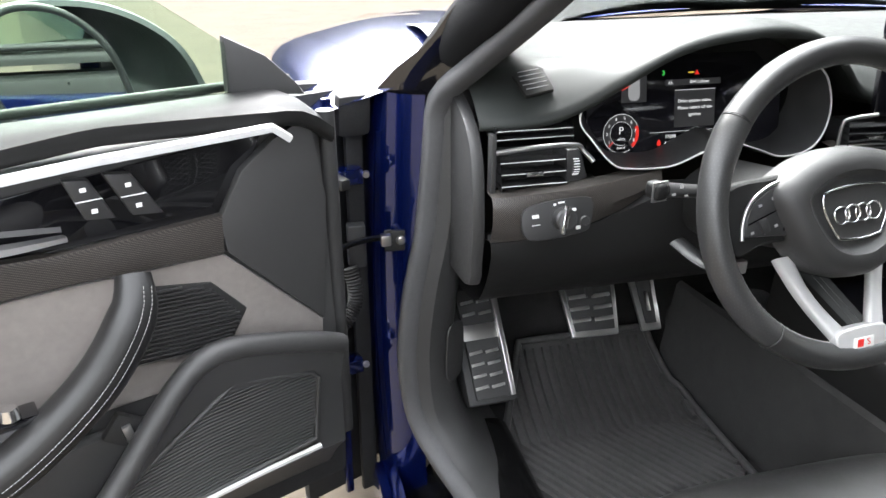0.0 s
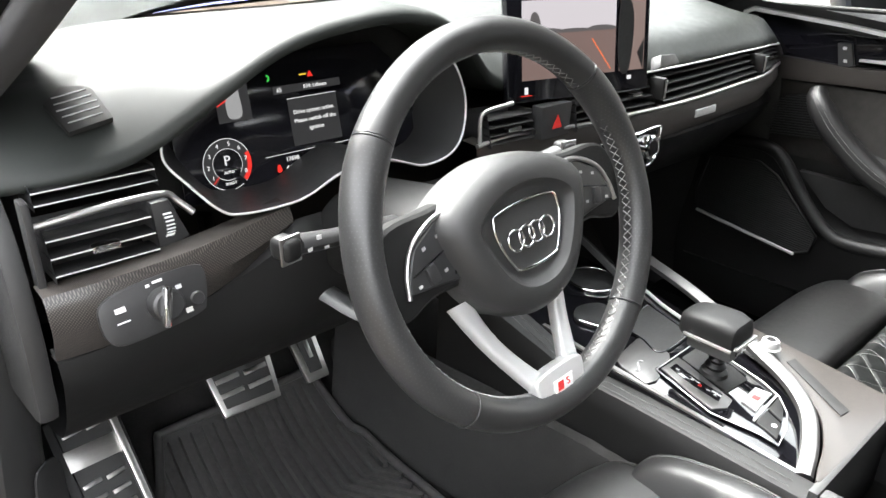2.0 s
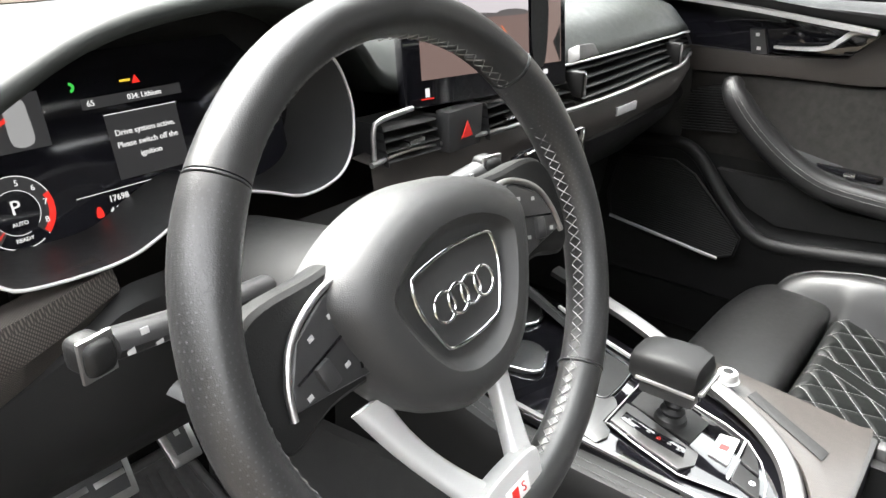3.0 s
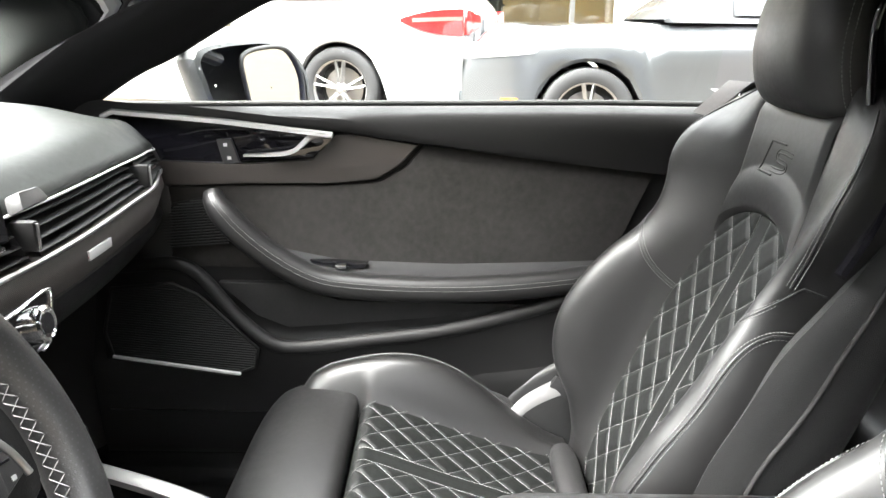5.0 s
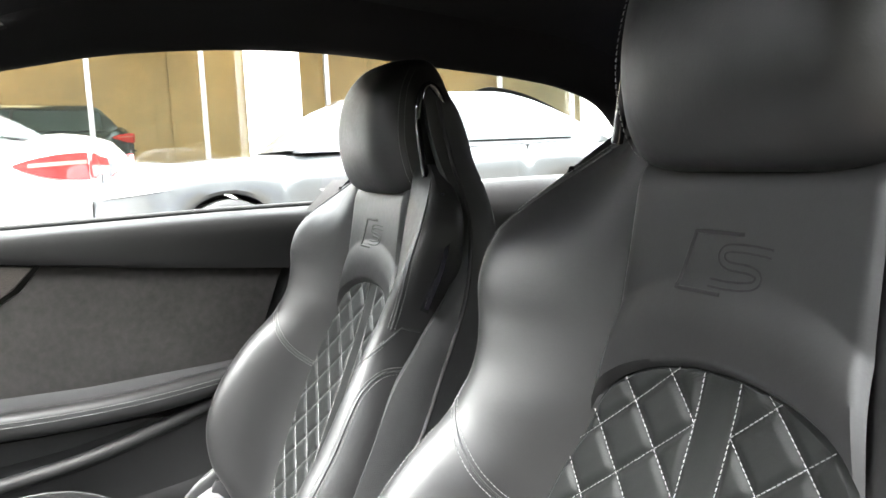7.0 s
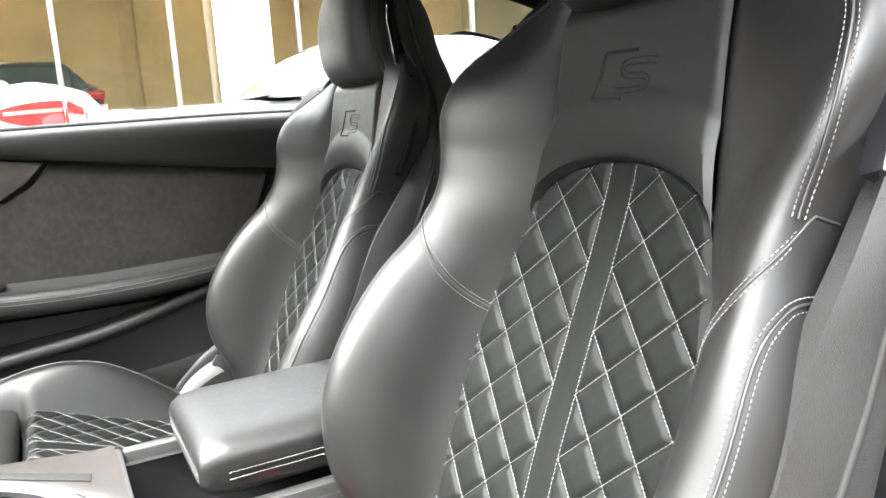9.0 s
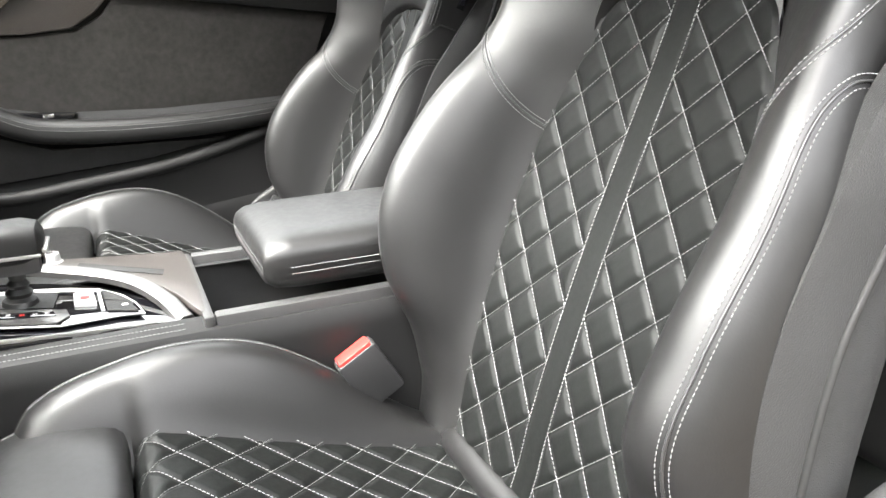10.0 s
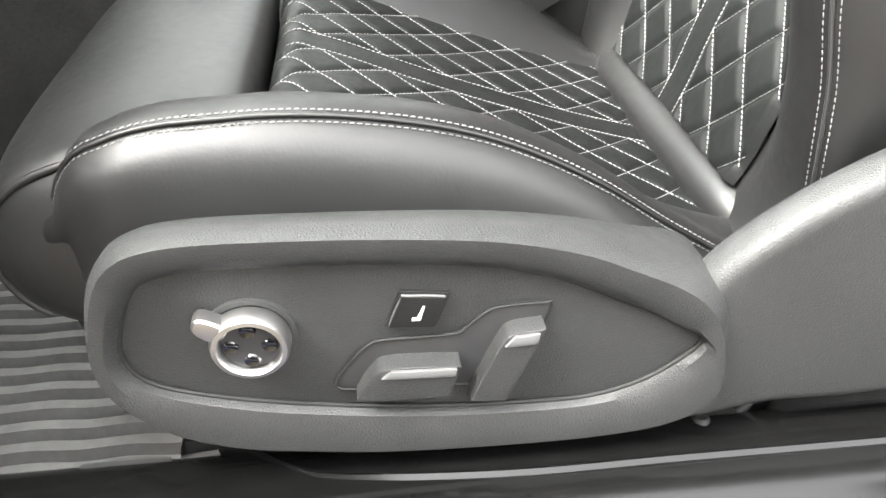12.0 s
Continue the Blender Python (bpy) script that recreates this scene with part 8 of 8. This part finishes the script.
        part("boot_shut_line", tube([m @ Vector((sg * x, -L - 0.014 - 0.02 * (1 - x / H), z)) for x, z in spl([(H * 0.60, tailz - 0.03), (H * 0.56, tailz - 0.22), (H * 0.50, tailz - 0.36), (0.0, tailz - 0.38)], 24)], 0.004, 6), BLACK, th)
        part("exhaust_tip", lathe([(0.034, -0.02), (0.042, -0.02), (0.044, 0.06)], 20, m @ pose(sg * H * 0.62, -L - 0.01, 0.265, -90)), CHROME, th)
        part("head_lamp", loft([[m @ Vector((sg * (wd(y) + 0.006), y, nose - 0.06 + dz2 * (1 - 0.6 * (L - y) / 0.5))) for y in np.linspace(L - 0.5, L - 0.02, 9)] for dz2 in (-0.09, 0.0, 0.03)]), LENS, th)
        part("side_marker", rbox(0.012, 0.12, 0.045, 0.005, m @ pose(sg * (wd(L - 0.34) + 0.004), L - 0.34, 0.42)), AMBER, th)
        part("rear_reflector", rbox(0.26, 0.02, 0.05, 0.006, m @ pose(sg * H * 0.66, -L - 0.02, 0.43)), TAIL, th)
        for wy in wheels_y:
            part("wheel_arch", lathe([(0.36, -0.1), (0.375, 0.0), (0.375, 0.05)], 40, m @ pose(sg * (H - 0.10), wy, 0.33, 90, 0, 90 * sg)), BLACK, th)
            car_wheel(th, m @ Matrix.Translation((sg * (H - 0.115), wy, 0.33)) @ pose(0, 0, 0, 0, 0, 90 * sg), 0.33)
    part("plate_recess", rbox(0.56, 0.012, 0.20, 0.02, m @ pose(0, -L - 0.022, tailz - 0.24)), GREYP, th)
    part("number_plate", rbox(0.32, 0.012, 0.15, 0.004, m @ pose(0, -L - 0.035, tailz - 0.24)), WHITE, th, "blank pale number plate")
    part("plate_frame", rbox(0.35, 0.008, 0.18, 0.004, m @ pose(0, -L - 0.030, tailz - 0.24)), GREYPR, th)
    part("trunk_emblem", lathe([(0.0, 0.006), (0.03, 0.006), (0.04, 0.0)], 24, m @ axes((0, -L - 0.02, tailz - 0.05), (1, 0, 0), (0, 0, 1))), CHROME, th)
    part("bumper_lip", rbox(width * 0.84, 0.08, 0.14, 0.03, m @ pose(0, -L - 0.005, 0.28)), GREYP, th)
    part("bumper_ledge", rbox(width * 0.80, 0.07, 0.05, 0.02, m @ pose(0, -L - 0.015, tailz - 0.42)), paint, th)
    part("rear_glass", loft([[m @ Vector((x * (1 - 0.18 * k), c0 + 0.10 + (rt0 - c0 - 0.16) * k, deck + 0.035 + (height - deck) * (math.sin(math.pi / 2 * (0.10 + (rt0 - c0 - 0.16) / (rt0 - c0) * k + 0.0)) ** 0.9) * 1.0)) for x in np.linspace(-H * 0.66, H * 0.66, 9)] for k in np.linspace(0, 1, 8)]), CARGL, th)
    return th


def at_ground(x, y, deg, dz=0.0):
    return pose(x, y, gz(x) + dz, 0, 0, deg)


parked_car("parked_saloon", at_ground(6.7, 1.65, -16, 0.10), WHITEP, "white parked saloon with red tail lamps, seen past the passenger window", 4.7, 1.83, 1.42, 0.2, 0.98, 1.02, 0.80)
parked_car("parked_coupe", at_ground(5.33, -2.72, -4, 0.06), SILVER, "silver-grey parked car with amber side marker behind the white saloon", 4.6, 1.80, 1.42, 0.2, 0.98, 1.05, 0.84)
parked_car("parked_hatchback", at_ground(10.5, 8.2, 60, 0.0), GREYP, "dark grey parked car ahead beyond the windscreen", 4.5, 1.80, 1.45, 0.2, 0.98, 1.05, 0.84)

# showroom building
WALLW = material("white_render", (0.62, 0.61, 0.58), 0.8, vary=0.06, vscale=1.5, bump=0.4, bscale=90)
FRAMEM = material("window_frame_metal", (0.2, 0.2, 0.2), 0.4, 0.6, vary=0.08)
WARM = material("warm_showroom_wall", (0.36, 0.26, 0.145), 0.7, vary=0.25, vscale=0.9)
SHOWGL = glass("showroom_glass", (0.72, 0.76, 0.74), 0.03)
bd = thing("showroom_building", (14, -2, gz(14)), "car showroom with white columns, tall glazing and warm lit interior", "building")
g0 = gz(14)
part("plinth", rbox(0.5, 40, 0.5, 0.02, pose(14.2, -2, g0 + 0.25)), WALLW, bd)
part("fascia", rbox(0.6, 40, 1.6, 0.03, pose(14.2, -2, g0 + 5.6)), WALLW, bd)
for y, w in ((-3.95, 0.95), (-12, 1.0), (4.2, 0.8), (12, 0.8)):
    part("column", rbox(0.6, w, 5.2, 0.03, pose(13.9, y, g0 + 2.6)), WALLW, bd)
for y in (-17.2, -15.2, -13.2, -11.2, -9.2, -7.2, -5.11, -2.67, -0.70, 1.3, 3.3, 5.3, 7.3, 9.3, 11.3):
    part("mullion", rbox(0.10, 0.09, 4.6, 0.008, pose(14.1, float(y), g0 + 2.6)), FRAMEM, bd)
for z in (0.55, 4.75):
    part("transom", rbox(0.08, 38, 0.07, 0.006, pose(14.25, -2, g0 + z)), FRAMEM, bd)
pane = part("glazing", rbox(0.02, 38, 4.4, 0, pose(14.30, -2, g0 + 2.7)), SHOWGL, bd)
pane.visible_shadow = False
part("inner_wall", rbox(0.2, 38, 5.0, 0.02, pose(19.5, -2, g0 + 2.6)), WARM, bd, "warm orange-lit inner wall")
part("inner_floor", rbox(6, 38, 0.1, 0.02, pose(17, -2, g0 + 0.4)), WALLW, bd)
part("inner_ceiling", rbox(6, 38, 0.1, 0.02, pose(17, -2, g0 + 4.9)), WALLW, bd)
for i in range(4):
    lamp = bpy.data.lights.new("showroom_lamp", "AREA")
    lamp.energy, lamp.size, lamp.color = 26, 2.5, (1.0, 0.72, 0.38)
    lo = new("showroom_lamp", lamp)
    lo.matrix_world = look((17.0, -10 + 5.5 * i, g0 + 4.7), (17.6, -10 + 5.5 * i, g0))

DARKP = material("black_car_paint", (0.012, 0.014, 0.014), 0.25, 0.2, coat=1.0, coat_rough=0.03, vary=0.02, vscale=0.6, rvary=0.01)
# two cars added indoors to imitate car reflections in the glazing
parked_car("reflection_car", pose(16.2, 0.9, g0 + 0.45, 0, 0, 12), DARKP, "black car added behind the glazing in place of a dark reflection", 4.6, 1.85, 1.62, 0.2, 1.06, 1.10, 0.92, True)
parked_car("reflection_car", pose(16.4, -8.2, g0 + 0.45, 0, 0, -14), GREYP, "grey car added behind the glazing in place of a reflection", 4.6, 1.82, 1.45, 0.2, 0.98, 1.05, 0.84)
desk = thing("reception_desk", (17.4, -5.6, g0 + 0.45), "dark framed reception desk in the showroom", "desk")
for y in (-6.5, -5.6, -4.7):
    part("desk_post", rbox(0.06, 0.06, 1.15, 0.005, pose(17.4, y, g0 + 1.02)), BLACK, desk)
for z in (0.75, 1.15, 1.62):
    part("desk_rail", rbox(0.07, 1.86, 0.06, 0.005, pose(17.4, -5.6, g0 + z)), BLACK, desk)
part("desk_top", rbox(0.7, 1.9, 0.05, 0.01, pose(17.7, -5.6, g0 + 1.18)), WALLW, desk)
for y in (-11.0, -7.6, -4.2, -0.8, 2.6, 6.0):
    part("wall_panel", rbox(0.04, 3.0, 3.9, 0.01, pose(19.36, y, g0 + 2.6)), WARM, bd)
# far trees and buildings that close the place, unseen, raised to block low sky
FAR = material("sky_blocking_trees", (0.055, 0.06, 0.045), 0.9, spec=0.1, vary=0.5, vscale=0.25, detail=8)
rows = []
for a in np.linspace(0, 2 * math.pi, 721)[:-1]:
    near_ = max(0, -math.cos(a)) ** 0.7
    r = 62 - 22 * near_
    # extra height ahead and to the left cuts the low sky light
    h = 7.0 + 11.0 * max(0, math.sin(a)) + 8.0 * near_ + 0.8 * math.sin(7 * a) + 0.6 * math.sin(19 * a + 1) + 0.6 * math.sin(43 * a + 2) + 0.5 * math.sin(101 * a) + 0.4 * math.sin(167 * a + 1)
    rows.append([(r * math.cos(a), r * math.sin(a), -1.0), (r * math.cos(a), r * math.sin(a), h)])
solo("backdrop", loft(rows, False, True), FAR, "added dark line of distant trees round the car park, raised to block low sky", "backdrop", "structure")

# ---- outer shell of the coupe ----
rows = []
for y in np.linspace(0.50, 2.3, 30):
    k = (y - 0.44) / 1.86
    h = 0.862 - 0.22 * k ** 2.2 + 0.03 * math.sin(math.pi * min(1, k * 1.6))
    wx = 0.96 - 0.12 * k ** 3
    rows.append(spl([(0.70 - 0.1 * k, y, h + 0.035), (0.78 - 0.07 * k, y, h + 0.03), (0.85, y, h + 0.012), (wx - 0.02, y, h - 0.03), (wx, y, h - 0.10), (wx - 0.006, y, h - 0.25), (wx - 0.02, y, h - 0.42), (wx - 0.03, y, 0.15)], 30))
part("front_wing", loft(rows), BLUE, car, "glossy dark blue front wing")
rows = []
for x in np.linspace(-0.86, 0.86, 24):
    f = 0.16 * (x / 0.86) ** 4
    rows.append(spl([(x * 0.80, 2.33 - f, 0.70), (x, 2.46 - f, 0.62), (x, 2.52 - f, 0.45), (x, 2.50 - f, 0.22), (x, 2.40 - f, 0.10)], 14))
part("front_bumper", loft(rows), BLUE, car)
rows = []
for y in np.linspace(0.42, -0.78, 20):
    rows.append(spl([(0.825, y, 0.872), (0.85, y, 0.86), (0.915, y, 0.70), (0.925, y, 0.50), (0.915, y, 0.30), (0.89, y, 0.14)], 18))
part("door_outer_skin", loft(rows), BLUE, passenger_door, "blue painted outer panel")
for sg in (-1, 1):
    rows = []
    for y in np.linspace(-0.97 if sg < 0 else -0.80, -2.15, 26):
        k = max(0, (-y - 1.0) / 1.15)
        hp = 0.915 + 0.03 * k - 0.03 * k ** 2
        rows.append(spl([(sg * (0.80 - 0.12 * k), y, hp), (sg * (0.84 - 0.10 * k), y, hp - 0.01), (sg * (0.93 - 0.08 * k), y, 0.74), (sg * (0.945 - 0.10 * k), y, 0.52), (sg * (0.93 - 0.10 * k), y, 0.32), (sg * (0.89 - 0.10 * k), y, 0.14)], 20))
    part("rear_quarter", loft(rows), BLUE, car, "blue painted rear quarter panel")
    part("sill_skirt", rbox(0.05, 1.42, 0.16, 0.02, pose(sg * 0.875, -0.24, 0.07)), BLUE, car)
rows = []
for x in np.linspace(-0.70, 0.70, 20):
    f = 0.12 * (x / 0.70) ** 2
    rows.append(spl([(x, -1.72, 0.945), (x, -1.95, 0.955), (x, -2.15 + f, 0.945), (x, -2.24 + f, 0.88), (x, -2.26 + f, 0.65), (x * 1.1, -2.28 + f, 0.45), (x * 1.1, -2.22 + f, 0.16)], 20))
part("boot_lid", loft(rows), BLUE, car, "dark blue boot lid and rear bumper")
rg = part("rear_window", loft([[(x, -1.40 - 0.02 * (1 - (x / 0.6) ** 2), 1.165) for x in np.linspace(-0.58, 0.58, 12)], [(x, -1.76, 0.965) for x in np.linspace(-0.62, 0.62, 12)]]), CARGL, car, "dark rear window")
for sg in (-1, 1):
    for wy in (1.45, -1.36):
        car_wheel(car, Matrix.Translation((sg * 0.80, wy, GROUND + 0.33)) @ pose(0, 0, 0, 0, 0, 90 * sg), 0.33)
